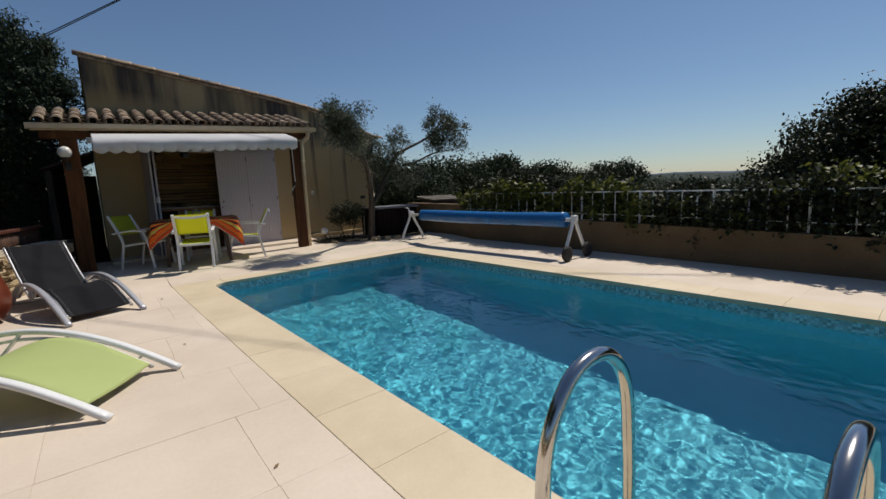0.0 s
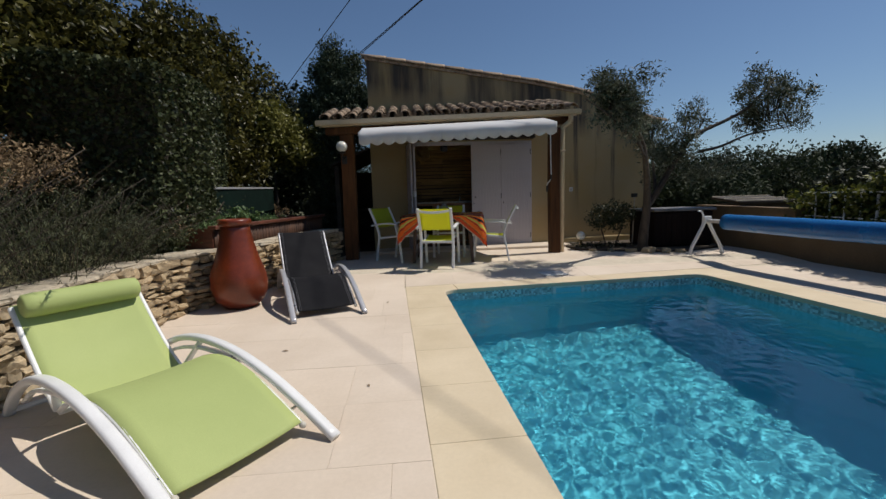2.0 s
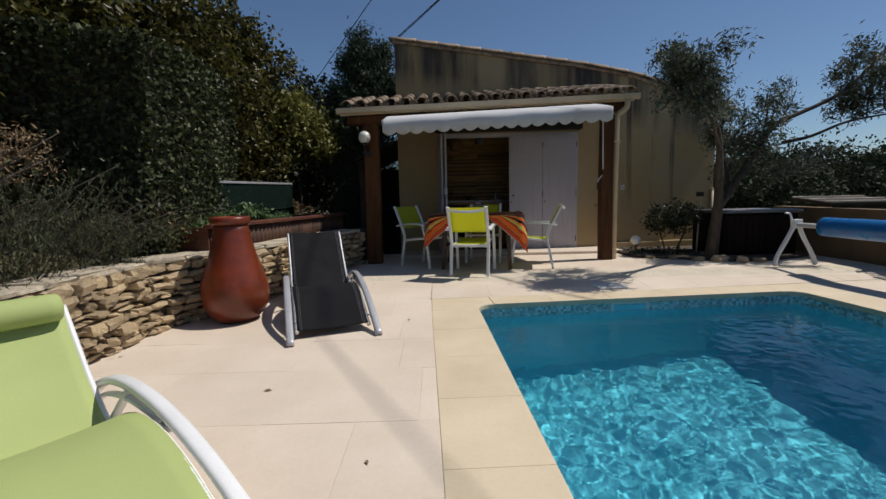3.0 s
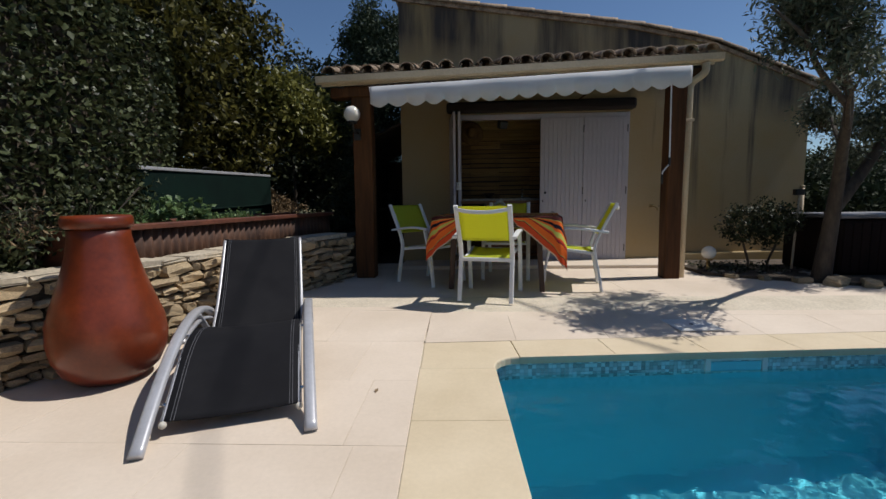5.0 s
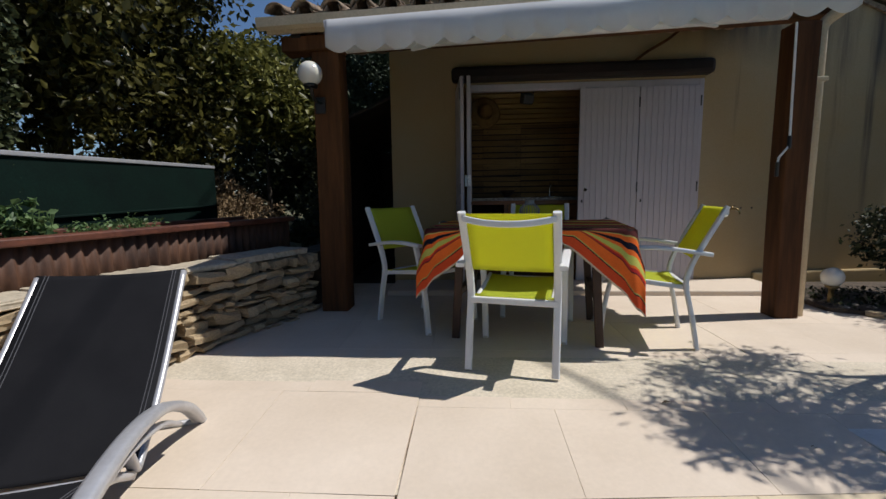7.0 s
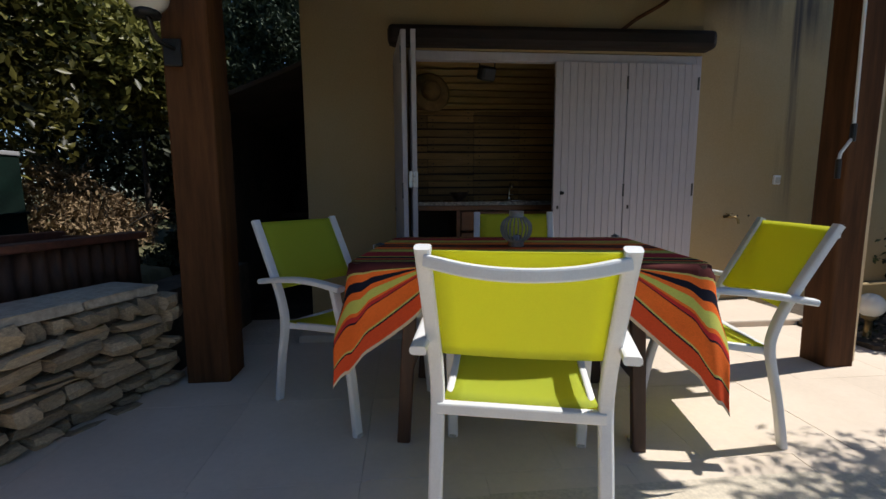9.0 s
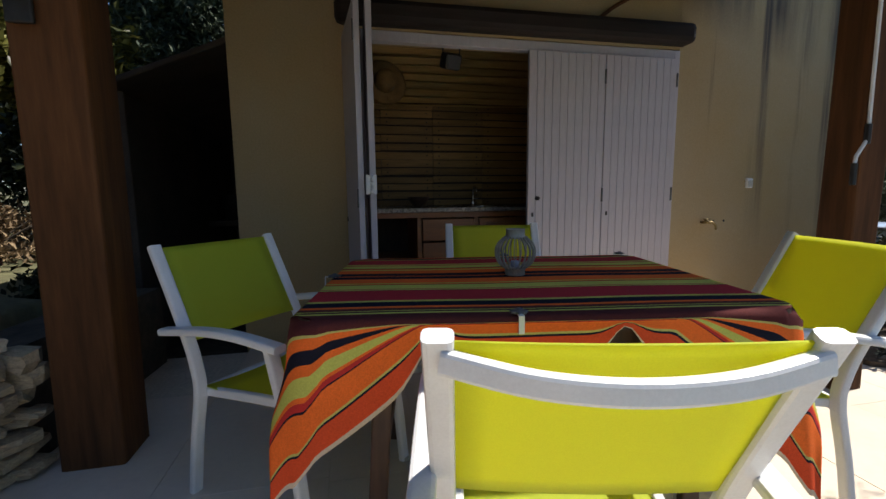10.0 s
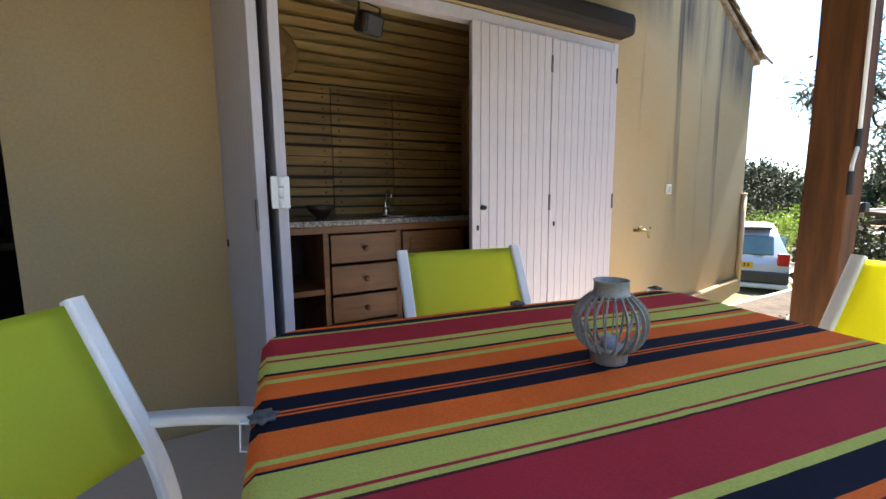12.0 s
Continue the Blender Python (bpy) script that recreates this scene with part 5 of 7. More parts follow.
# ---- loungers ----
def lounger(name, label, m, frame_mat, mesh_mat, mesh_label, pillow, w, top):
    """A sun lounger: two bowed side rails on the ground, a sling bed between them with a sharp bend at the hips. Foot end at y = 0, head towards +y."""
    ob = thing(name, label, "sun lounger", m, "sun loungers")
    half = w - 0.048
    seat = [(0.16, 0.062), (0.30, 0.135), (0.48, 0.222), (0.66, 0.270), (0.82, 0.268), (0.98, 0.222), (1.12, 0.150)]
    hip, head = (1.15, 0.137), top
    back = [(hip[0] + (head[0] - hip[0]) * f, hip[1] + (head[1] - hip[1]) * (f - 0.10 * math.sin(math.pi * f) * (1 - f * 0.6))) for f in (0.02, 0.12, 0.3, 0.5, 0.7, 0.86, 1.0)]
    for s in (-1, 1):
        arch = curve([(s * w, 0.0, 0.012), (s * w, 0.20, 0.115), (s * w, 0.45, 0.222), (s * w, 0.72, 0.295), (s * w, 1.0, 0.318), (s * w, 1.25, 0.282), (s * w, 1.48, 0.18), (s * w, 1.62, 0.075), (s * w, 1.68, 0.012)], 6)
        part("side_rail", sweep(arch, rect(0.036, 0.054, 0.014), up=(1, 0, 0)), frame_mat, ob, smooth=True)
        brace = curve([(s * (w - 0.006), 0.66, 0.245), (s * (w - 0.012), 0.86, 0.268), (s * (w - 0.012), 1.06, 0.262), (s * (w - 0.012), 1.28, 0.215), (s * (w - 0.012), 1.44, 0.13)], 5)
        part("brace", sweep(brace, rect(0.018, 0.030, 0.006), up=(1, 0, 0)), frame_mat, ob, smooth=True)
        part("strut", sweep([(s * (w - 0.012), 1.00, 0.305), (s * (half + 0.004), 1.13, 0.150)], rect(0.014, 0.036, 0.005), up=(1, 0, 0)), frame_mat, ob)
        for line_p in (seat, back):
            part("bed_rail", sweep(curve([(s * half, y, z - 0.008) for y, z in line_p], 4), ring(0.013, 10), up=(1, 0, 0)), frame_mat, ob, smooth=True)
        part("end_cap", ball(0.016, (s * half, 0.155, 0.053)), M["white_plastic"], ob, smooth=True)
        for y, z in ((0.24, 0.105), (0.70, 0.268)):
            part("bolt", sweep([(s * w, y, z), (s * half, y, z - 0.004)], ring(0.008, 8), up=(0, 0, 1)), M["steel"], ob)
    part("cross_bar", sweep([(-w, 1.655, 0.03), (w, 1.655, 0.03)], ring(0.013, 10)), frame_mat, ob, smooth=True)
    part("cross_bar", sweep([(-half, 1.135, 0.128), (half, 1.135, 0.128)], ring(0.012, 10)), frame_mat, ob, smooth=True)
    for nm, line_p in (("seat_sling", seat), ("back_sling", back)):
        bed = curve([(0, y, z) for y, z in line_p], 5)
        bm = bmesh.new()
        grid_v = [[bm.verts.new(((i / 5 - 1) * (half + 0.004), p.y, p.z + 0.006 - 0.012 * (1 - (i / 5 - 1) ** 2))) for i in range(11)] for p in bed]
        for a, b in zip(grid_v, grid_v[1:]):
            for i in range(10):
                bm.faces.new((a[i], a[i + 1], b[i + 1], b[i]))
        sling = part(nm, bm, mesh_mat, ob, mesh_label, smooth=True)
        sling.modifiers.new("thickness", "SOLIDIFY").thickness = 0.005
        for s in (-1, 1) if mesh_mat == M["lounger_black"] else ():
            for off in (0.028, 0.040):
                hem = [(s * (half - off), p.y, p.z + 0.0045 - 0.012 * (1 - ((half - off) / half) ** 2) * 0.5) for p in bed]
                part("stitching", sweep(hem, rect(0.0022, 0.004), up=(0, 0, 1)), M["seam"], sling)
    if pillow:
        a, b = Vector((0, *back[-2])), Vector((0, *back[-1]))
        at = a.lerp(b, 0.55) + Vector((0, -(b - a).z, (b - a).y)).normalized() * 0.052
        bm = sweep([(x, at.y, at.z) for x in (-half + 0.02, -half + 0.03, -half + 0.07, 0, half - 0.07, half - 0.03, half - 0.02)], ring(0.062, 18), scale=[0.74, 0.95, 1, 1, 1, 0.95, 0.74])
        part("headrest", bm, mesh_mat, ob, "green mesh head roll", smooth=True)
    return ob


lounger("sun_lounger", "white sun lounger with lime green mesh and a head roll", pose(-1.5575, 2.925, 0, 0, 0, 53.5), M["white_metal"], M["lounger_green"], "lime green mesh sling", True, 0.328, (1.60, 0.575))
lounger("sun_lounger", "grey metal sun lounger with a black mesh sling", pose(-1.715, 5.20, 0, 0, 0, 19.5), M["grey_metal"], M["lounger_black"], "black mesh sling", False, 0.315, (1.80, 0.675))

# ---- urn ----
def urn_part(profile):
    bm = lathe(profile, 40)
    for v in bm.verts:
        v.co.x += 0.004 * math.sin(v.co.z * 11)
        v.co += Vector((v.co.x, v.co.y, 0)) * 0.010 * math.sin(v.co.z * 40)
    return bm


urn = thing("clay_urn", "large red-brown glazed clay urn on the terrace", "urn", pose(-2.725, 5.86, 0.0) @ Matrix.Diagonal((0.94, 0.94, 1.0, 1)))
part("body", urn_part([(0.10, 0.0), (0.17, 0.012), (0.235, 0.07), (0.275, 0.15), (0.29, 0.24), (0.278, 0.34), (0.245, 0.45), (0.205, 0.56), (0.168, 0.68), (0.150, 0.78), (0.146, 0.828), (0.138, 0.83), (0.135, 0.75), (0.0, 0.6)]),
     M["clay_red"], urn, "bulging glazed body", smooth=True)
part("rim", urn_part([(0.136, 0.829), (0.158, 0.836), (0.168, 0.852), (0.170, 0.885), (0.160, 0.90), (0.142, 0.895), (0.132, 0.86)]), M["clay_red"], urn, "thick rolled rim", smooth=True)

# ---- dry stone wall ----
wall = thing("stone_wall", "dry stone retaining wall of ochre field stones", "stone wall")
WALL_H = 0.55


def along(s):
    """A point on the wall's face at arc length s, and the angle of the face."""
    pts = [Vector(p) for p in WALL_LINE]
    for a, b in zip(pts, pts[1:]):
        if s <= (b - a).length or b == pts[-1]:
            d = (b - a).normalized()
            return a + d * s, math.degrees(math.atan2(d.y, d.x))
        s -= (b - a).length


bm = bmesh.new()
pts = [Vector(p) for p in WALL_LINE]
front, back = [], []
for i, p in enumerate(pts):
    d = (pts[min(i + 1, len(pts) - 1)] - pts[max(i - 1, 0)]).normalized()
    nrm = Vector((-d.y, d.x))
    front.append(p + nrm * 0.05)
    back.append(p + nrm * 0.30)
for (a, b), (c, d) in zip(zip(front, front[1:]), zip(back, back[1:])):
    v = [bm.verts.new((*q, z)) for z in (-0.05, WALL_H - 0.03) for q in (a, b, d, c)]
    for f in ((0, 1, 2, 3), (4, 7, 6, 5), (0, 4, 5, 1), (2, 6, 7, 3), (1, 5, 6, 2), (0, 3, 7, 4)):
        bm.faces.new([v[i] for i in f])
bmesh.ops.recalc_face_normals(bm, faces=bm.faces[:])
part("core", bm, M["core_shade"], wall)


def stone_mesh(seed):
    """A rough block with rounded corners, one unit in size."""
    r = random.Random(seed)
    bm = bmesh.new()
    bmesh.ops.create_cube(bm, size=1.0)
    bmesh.ops.subdivide_edges(bm, edges=bm.edges[:], cuts=1, use_grid_fill=True)
    off = [r.uniform(0, 9) for _ in range(3)]
    for v in bm.verts:
        c = v.co
        k = 1 - 0.16 * (abs(c.x * c.y) + abs(c.y * c.z) + abs(c.x * c.z)) * 4 / 3
        v.co = c * k + Vector((r.uniform(-0.09, 0.09), r.uniform(-0.07, 0.07), r.uniform(-0.11, 0.11)))
    return mesh_of("stone", bm, M["stone"])


STONES = [stone_mesh(s) for s in range(14)]

# ---- planter, fence and hedge on the bank ----
planter = thing("planter", "raised planter of rusty corrugated sheet with a red-brown rim", "planter", pose(-2.44, 8.2, 0.0, 0, 0, 0))
PX = [(-3.05, 6.15), (-2.43, 8.99)]
a, b = Vector(PX[0]), Vector(PX[1])
length, ang = (b - a).length, math.degrees(math.atan2(b.y - a.y, b.x - a.x))
planter.matrix_world = pose(a.x, a.y, 0.55, 0, 0, ang)
bm = bmesh.new()
rowa, rowb = [], []
nn = 200
for i in range(nn + 1):
    x = length * i / nn
    y = 0.012 * math.sin(x * 2 * math.pi / 0.072)
    rowa.append(bm.verts.new((x, y, -0.06)))
    rowb.append(bm.verts.new((x, y, 0.235)))
for i in range(nn):
    bm.faces.new((rowa[i], rowa[i + 1], rowb[i + 1], rowb[i]))
sheet = part("sheet", bm, M["rust"], planter, "rusty corrugated sheet", smooth=True)
sheet.modifiers.new("thickness", "SOLIDIFY").thickness = 0.003
part("rim", box((-0.03, -0.045, 0.232), (length + 0.02, 0.055, 0.272), 0.008), M["plank_red"], planter, "red-brown wooden rim board")
part("rim", box((-0.03, 0.50, 0.232), (length + 0.02, 0.56, 0.272), 0.008), M["plank_red"], planter)
part("back_board", box((-0.02, 0.50, -0.1), (length + 0.01, 0.53, 0.235)), M["rust"], planter)
part("end_board", box((length - 0.02, 0.014, -0.1), (length + 0.01, 0.50, 0.245)), M["plank_red"], planter)
part("end_board", box((-0.02, 0.014, -0.1), (0.01, 0.50, 0.245)), M["plank_red"], planter)
part("soil", box((0.012, 0.02, -0.1), (length - 0.022, 0.495, 0.20)), M["soil"], planter)
inv = planter.matrix_world
for k, (f, w, h, n_leaf, size, seed) in enumerate(((0.13, 0.14, 0.10, 160, 0.05, 3), (0.25, 0.17, 0.16, 330, 0.055, 4), (0.36, 0.15, 0.15, 300, 0.055, 5), (0.47, 0.14, 0.08, 260, 0.03, 6),
                                               (0.57, 0.16, 0.09, 300, 0.028, 7), (0.06, 0.10, 0.07, 100, 0.05, 8))):
    at = inv @ Vector((length * f, 0.22, 0.20))
    herb = thing("herb_plant", "leafy green herb in the planter", "plant", pose(*at), "herbs in the planter")
    r = random.Random(seed)
    for i in range(6):
        q = (r.uniform(-w, w), r.uniform(-0.09, 0.09), h * 1.3)
        part("stem", sweep([(q[0] * 0.3, q[1] * 0.3, -0.01), (q[0] * 0.8, q[1] * 0.8, h * 0.7), q], ring(0.003, 5), up=(0.3, 1, 0)), M["herb"], herb)
    part("leaves", leaf_mesh("leaves", clumps([(0, 0, h * 0.8, w, 0.11, h * 0.75)], 40, 0.02, n_leaf // 40 + 2, seed, 0.2), size, M["herb"], 1.7, 0.5, seed=seed), None, herb)

fence = thing("board_fence", "dark green painted sheet fence with a pale top edge", "fence")
ga, gb = Vector((-3.40, 7.05)), Vector((-3.34, 9.38))
gl, gang = (gb - ga).length, math.degrees(math.atan2(gb.y - ga.y, gb.x - ga.x))
fence.matrix_world = pose(ga.x, ga.y, 0.55, 0, 0, gang)
for z0, z1 in ((-0.1, 0.30), (0.3005, 0.66)):
    bm = box((0, 0, z0), (gl, 0.022, z1), 0.004)
    for v in bm.verts:
        v.co.z += 0.025 + 0.022 * v.co.x
        v.co.y += 0.008 * math.sin(v.co.x * 2.1 + z0 * 3)
    part("board", bm, M["green_paint"], fence)
bm = box((0, -0.012, 0.662), (gl, 0.035, 0.69), 0.004)
for v in bm.verts:
    v.co.z += 0.025 + 0.022 * v.co.x
bm2 = box((0, -0.03, 0.292), (gl, -0.001, 0.306), 0.003)
for v in bm2.verts:
    v.co.z += 0.025 + 0.022 * v.co.x
part("ledge", bm2, M["green_paint"], fence)
part("top_rail", bm, M["grey_metal"], fence, "pale worn top rail")
for x in (0.35, 1.3, gl - 0.08):
    part("post", box((x, 0.024, -0.2), (x + 0.07, 0.09, 0.69 + 0.022 * x), 0.006), M["green_paint"], fence)
part("wire_hook", sweep(curve([(0.9, 0.01, 0.72), (0.9, 0.01, 0.76), (0.98, 0.01, 0.768), (1.02, 0.01, 0.76), (1.02, 0.01, 0.72)], 4), ring(0.004, 6), up=(0, 1, 0)), M["black_metal"], fence)


# clipped ivy block: body coloured dark for the shade within, leaf skin outside
hedge = thing("clipped_hedge", "tall clipped block of small-leaved ivy", "hedge")
HL, HH = (-5.0, 5.95, 0.52), (-3.36, 7.62, 2.52)
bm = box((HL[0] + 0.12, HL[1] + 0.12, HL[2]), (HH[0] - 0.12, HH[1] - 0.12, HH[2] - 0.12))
part("body", bm, M["core_shade"], hedge)
pl = block_places(HL, HH, 42000, 11, 0.06)
part("leaves", leaf_mesh("leaves", pl, 0.05, M["ivy"], 1.3, 0.25, seed=11), None, hedge)

# loose ivy at the hedge foot, dry twigs
for name, label, at, blobs, size, cnt, per, mt, seed in (
        ("ivy_bush", "loose ivy hanging at the foot of the hedge", (-3.38, 6.4, 0.6), [(0, 0, 0.25, 0.22, 0.75, 0.3)], 0.045, 130, 14, "ivy", 21),
        ("dry_bush", "dry brown bush on the bank", (-4.45, 4.9, 0.86), [(0, 0.3, 0.55, 0.6, 0.9, 0.22), (-0.3, -0.6, 0.45, 0.6, 0.7, 0.2)], 0.045, 420, 18, "dry", 22),
        ("dry_bush", "dry brown leaves caught at the hedge", (-3.42, 6.15, 0.62), [(0, 0, 0.2, 0.12, 0.25, 0.16)], 0.05, 40, 14, "dry", 23),
        ("dry_bush", "dry brown leaves heaped behind the fence", (-4.25, 11.2, 0.45), [(0, 0, 0.35, 0.45, 0.55, 0.42), (0.1, 0.55, 0.25, 0.4, 0.5, 0.3), (-0.8, -0.6, 0.75, 0.7, 0.7, 0.4), (-0.5, 0.2, 0.5, 0.6, 0.6, 0.5)], 0.07, 700, 18, "dry", 24)):
    ob = thing(name, label, "bush", pose(*at))
    bm = bmesh.new()
    r = random.Random(seed)
    for b in blobs:
        for i in range(14):
            e = (b[0] + r.uniform(-1, 1) * b[3], b[1] + r.uniform(-1, 1) * b[4], b[2] + r.uniform(-0.2, 0.9) * b[5])
            joined(bm, sweep([(b[0] * 0.5, b[1] * 0.5, -0.05), (e[0] * 0.6, e[1] * 0.6, e[2] * 0.6), e], ring(0.006, 5), up=(0.2, 0.3, 1)))
    part("twig_mass", bm, M["bark"], ob)
    part("leaves", leaf_mesh("leaves", clumps(blobs, cnt, 0.05, per, seed, 0.3), size, M[mt], 3.2 if mt == "dry" else 1.8, seed=seed), None, ob)


# added dark foliage, standing in for the deep shade left of the porch
for label, at, blobs, seed in (("dark leafy heap added to fill the shaded gap beside the store", (-2.85, 11.3, 0.2), [(0, 0, 0.5, 0.5, 0.6, 0.55), (-0.1, 0.8, 0.7, 0.5, 0.6, 0.6)], 26), ("low dark foliage added to fill the shaded gap behind the wall", (-2.75, 10.3, 0.1), [(0, 0, 0.3, 0.35, 0.4, 0.32)], 27)):
    ob = thing("ivy_bush", label, "bush", pose(*at))
    part("twig_mass", limb([(0, 0, -0.15), (0.05, 0, 0.2), (0, 0.1, 0.5)], 0.03, 0.01), M["bark"], ob)
    part("leaves", leaf_mesh("leaves", clumps(blobs, 300, 0.05, 16, seed, 0.3), 0.06, M["dark_leaf"], 1.6, seed=seed), None, ob)


def rosemary(at, w, h, seed, count=240):
    """A mound of long upright shoots set with needles."""
    ob = thing("rosemary_bush", "grey-green rosemary bush spilling over the wall", "bush", pose(*at), "rosemary on the bank")
    r = np.random.default_rng(seed)
    bm = bmesh.new()
    places = []
    for i in range(count):
        base = np.array([r.normal() * w * 0.3, r.normal() * w * 0.5, 0.0])
        lean = np.array([base[0] * 1.5 + r.normal() * 0.16, base[1] * 1.2 + r.normal() * 0.16, h * r.uniform(0.5, 1.1)])
        tip = base + lean
        midp = base + lean * 0.5 + np.array([0, 0, 0.08])
        if i % 3 == 0:
            sweep([tuple(base), tuple(midp), tuple(tip)], [(0.0025, 0), (-0.0012, 0.002), (-0.0012, -0.002)], bm, up=(0.3, 0.4, 1))
        t = r.random(46)[:, None]
        places.append((1 - t) ** 2 * base + 2 * t * (1 - t) * midp + t ** 2 * tip + r.normal(size=(46, 3)) * 0.008)
    part("shoot_mass", bm, M["bark"], ob)
    part("needles", leaf_mesh("needles", np.concatenate(places), 0.035, M["rosemary"], 6.0, 0.5, droop=(0, 0, 0.8), seed=seed), None, ob)


rosemary((-3.62, 4.75, 0.58), 0.55, 0.62, 31, 330)
rosemary((-3.75, 3.7, 0.58), 0.6, 0.7, 32, 330)
rosemary((-3.75, 2.5, 0.58), 0.5, 0.6, 33, 200)
rosemary((-3.45, 5.35, 0.58), 0.25, 0.40, 34, 110)

# ---- trees on the bank ----
tree("laurel_tree", "broad laurel tree with yellow-green leaves", (-5.2, 9.6, 0.9), [([(0, 0, 0), (0.1, 0, 1.2), (0.2, 0.1, 2.4)], 0.13, 0.05), ([(0, 0, 0.8), (-0.6, 0.3, 1.8), (-0.9, 0.4, 2.6)], 0.06, 0.02),
     ([(0, 0, 0.9), (0.5, -0.3, 1.7), (0.9, -0.4, 2.3)], 0.06, 0.02)],
     [(0.0, 0, 2.3, 1.2, 1.2, 1.2), (0.95, -0.9, 1.5, 0.75, 0.9, 1.0), (-1.1, -0.3, 2.2, 1.1, 1.1, 1.3), (0.2, 0.2, 2.9, 0.8, 0.8, 0.7), (0.6, 0.6, 1.3, 0.9, 0.9, 0.9), (-0.2, -1.0, 1.2, 1.0, 0.9, 0.9), (0.9, 0.5, 2.6, 0.75, 0.75, 0.65)], "leaves", 0.098, 2300, 30, 0.10, M["laurel"], 41, 2.0, 0.2)
tree("laurel_tree", "yellow-green laurel bush beside the porch", (-4.05, 11.95, 0.3), [([(0, 0, -0.4), (0.05, 0, 0.6), (0.05, 0, 1.4)], 0.06, 0.02)],
     [(0.15, 0, 2.05, 0.62, 0.7, 0.42), (-0.1, 0.0, 2.5, 0.7, 0.8, 0.45), (0.45, 0.5, 2.15, 0.55, 0.5, 0.45), (-0.1, -0.9, 2.35, 0.6, 0.6, 0.5)], "leaves", 0.12, 900, 18, 0.11, M["laurel_sunlit"], 42, 2.0, 0.2)
tree("conifer_tree", "dense dark green conifer behind the house", (-2.62, 12.95, 0.1), [([(0, 0, -0.2), (0, 0, 2.4), (0.0, 0, 4.8)], 0.13, 0.02)],
     [(0, 0, 1.9, 0.85, 0.75, 0.9), (0.05, 0, 2.9, 0.85, 0.75, 0.75), (0.22, 0, 3.6, 0.70, 0.6, 0.55), (-0.28, 0.1, 3.5, 0.55, 0.5, 0.5), (0.05, 0, 4.2, 0.55, 0.45, 0.45), (-0.10, 0, 4.72, 0.26, 0.22, 0.30), (0.48, 0, 4.3, 0.26, 0.22, 0.34), (-0.42, 0, 4.15, 0.24, 0.2, 0.30),
      (0.72, 0, 3.5, 0.22, 0.2, 0.25), (-0.75, 0, 3.2, 0.25, 0.2, 0.25)],
     "sprays", 0.095, 1500, 30, 0.10, M["conifer"], 43, 3.2, 0.25)
tree("oak_tree", "tall tree with yellow-brown leaves on the bank", (-6.4, 6.6, 1.1), [([(0, 0, 0), (0.1, 0.1, 1.5), (0, 0.2, 3.0)], 0.16, 0.05), ([(0, 0, 1.2), (0.7, -0.3, 2.2), (1.0, -0.5, 2.9)], 0.07, 0.02),
     ([(0, 0, 1.2), (-0.2, -0.9, 2.2), (-0.3, -1.5, 2.7)], 0.07, 0.02)],
     [(0.3, 0.0, 2.5, 1.3, 1.5, 1.0), (0.2, -1.6, 2.2, 1.2, 1.3, 1.0), (0.5, 1.3, 2.5, 1.0, 1.1, 0.9), (0.9, -0.6, 1.6, 0.8, 1.4, 0.8)], "leaves", 0.10, 2000, 24, 0.11, M["laurel"], 44, 1.8, 0.2)
tree("laurel_tree", "yellow-green tree leaning over the bank", (-5.3, 4.3, 1.0), [([(0, 0, 0), (0.1, 0.1, 1.0), (0.25, 0.2, 2.1)], 0.10, 0.03), ([(0, 0, 0.6), (0.3, -0.5, 1.4), (0.4, -0.9, 1.9)], 0.05, 0.015)],
     [(0.2, 0.2, 1.9, 0.9, 1.0, 0.8), (0.3, -0.8, 1.5, 0.8, 0.9, 0.8), (0.1, 1.0, 1.4, 0.7, 0.8, 0.8)], "leaves", 0.072, 2200, 22, 0.10, M["laurel_sunlit"], 45, 2.0, 0.2)
tree("oak_tree", "dark leafy tree at the end of the bank", (-6.0, 1.5, 1.0), [([(0, 0, 0), (0.1, 0.1, 1.2), (0.1, 0, 2.4)], 0.13, 0.04)],
     [(0, 0, 2.1, 1.3, 1.6, 1.2), (0.3, -2.0, 1.9, 1.2, 1.4, 1.1)], "leaves", 0.11, 900, 22, 0.13, M["dark_leaf"], 46, 1.8, 0.2)
tree("oak_tree", "dark tree in the shade beside the house", (-3.6, 14.6, 0.3), [([(0, 0, 0), (0, 0.05, 0.8), (0.05, 0, 1.8)], 0.09, 0.03)],
     [(0, 0, 1.0, 1.1, 0.9, 1.0), (0.3, 0.1, 2.0, 0.9, 0.8, 0.8), (-1.0, 0.2, 1.4, 0.8, 0.8, 1.0)], "leaves", 0.11, 800, 22, 0.13, M["dark_leaf"], 47, 1.8, 0.2)

tree("oak_tree", "dark oak closing the garden behind the laurels", (-5.4, 15.0, 0.6), [([(0, 0, -0.3), (0.1, 0.1, 1.3), (0, 0.2, 2.6)], 0.15, 0.05)],
     [(0, 0, 1.4, 1.7, 1.2, 1.5), (0.4, 0, 2.9, 1.6, 1.1, 1.1), (-1.6, 0, 2.0, 1.4, 1.1, 1.8)], "leaves", 0.12, 1500, 22, 0.14, M["dark_leaf"], 48, 1.8, 0.2)

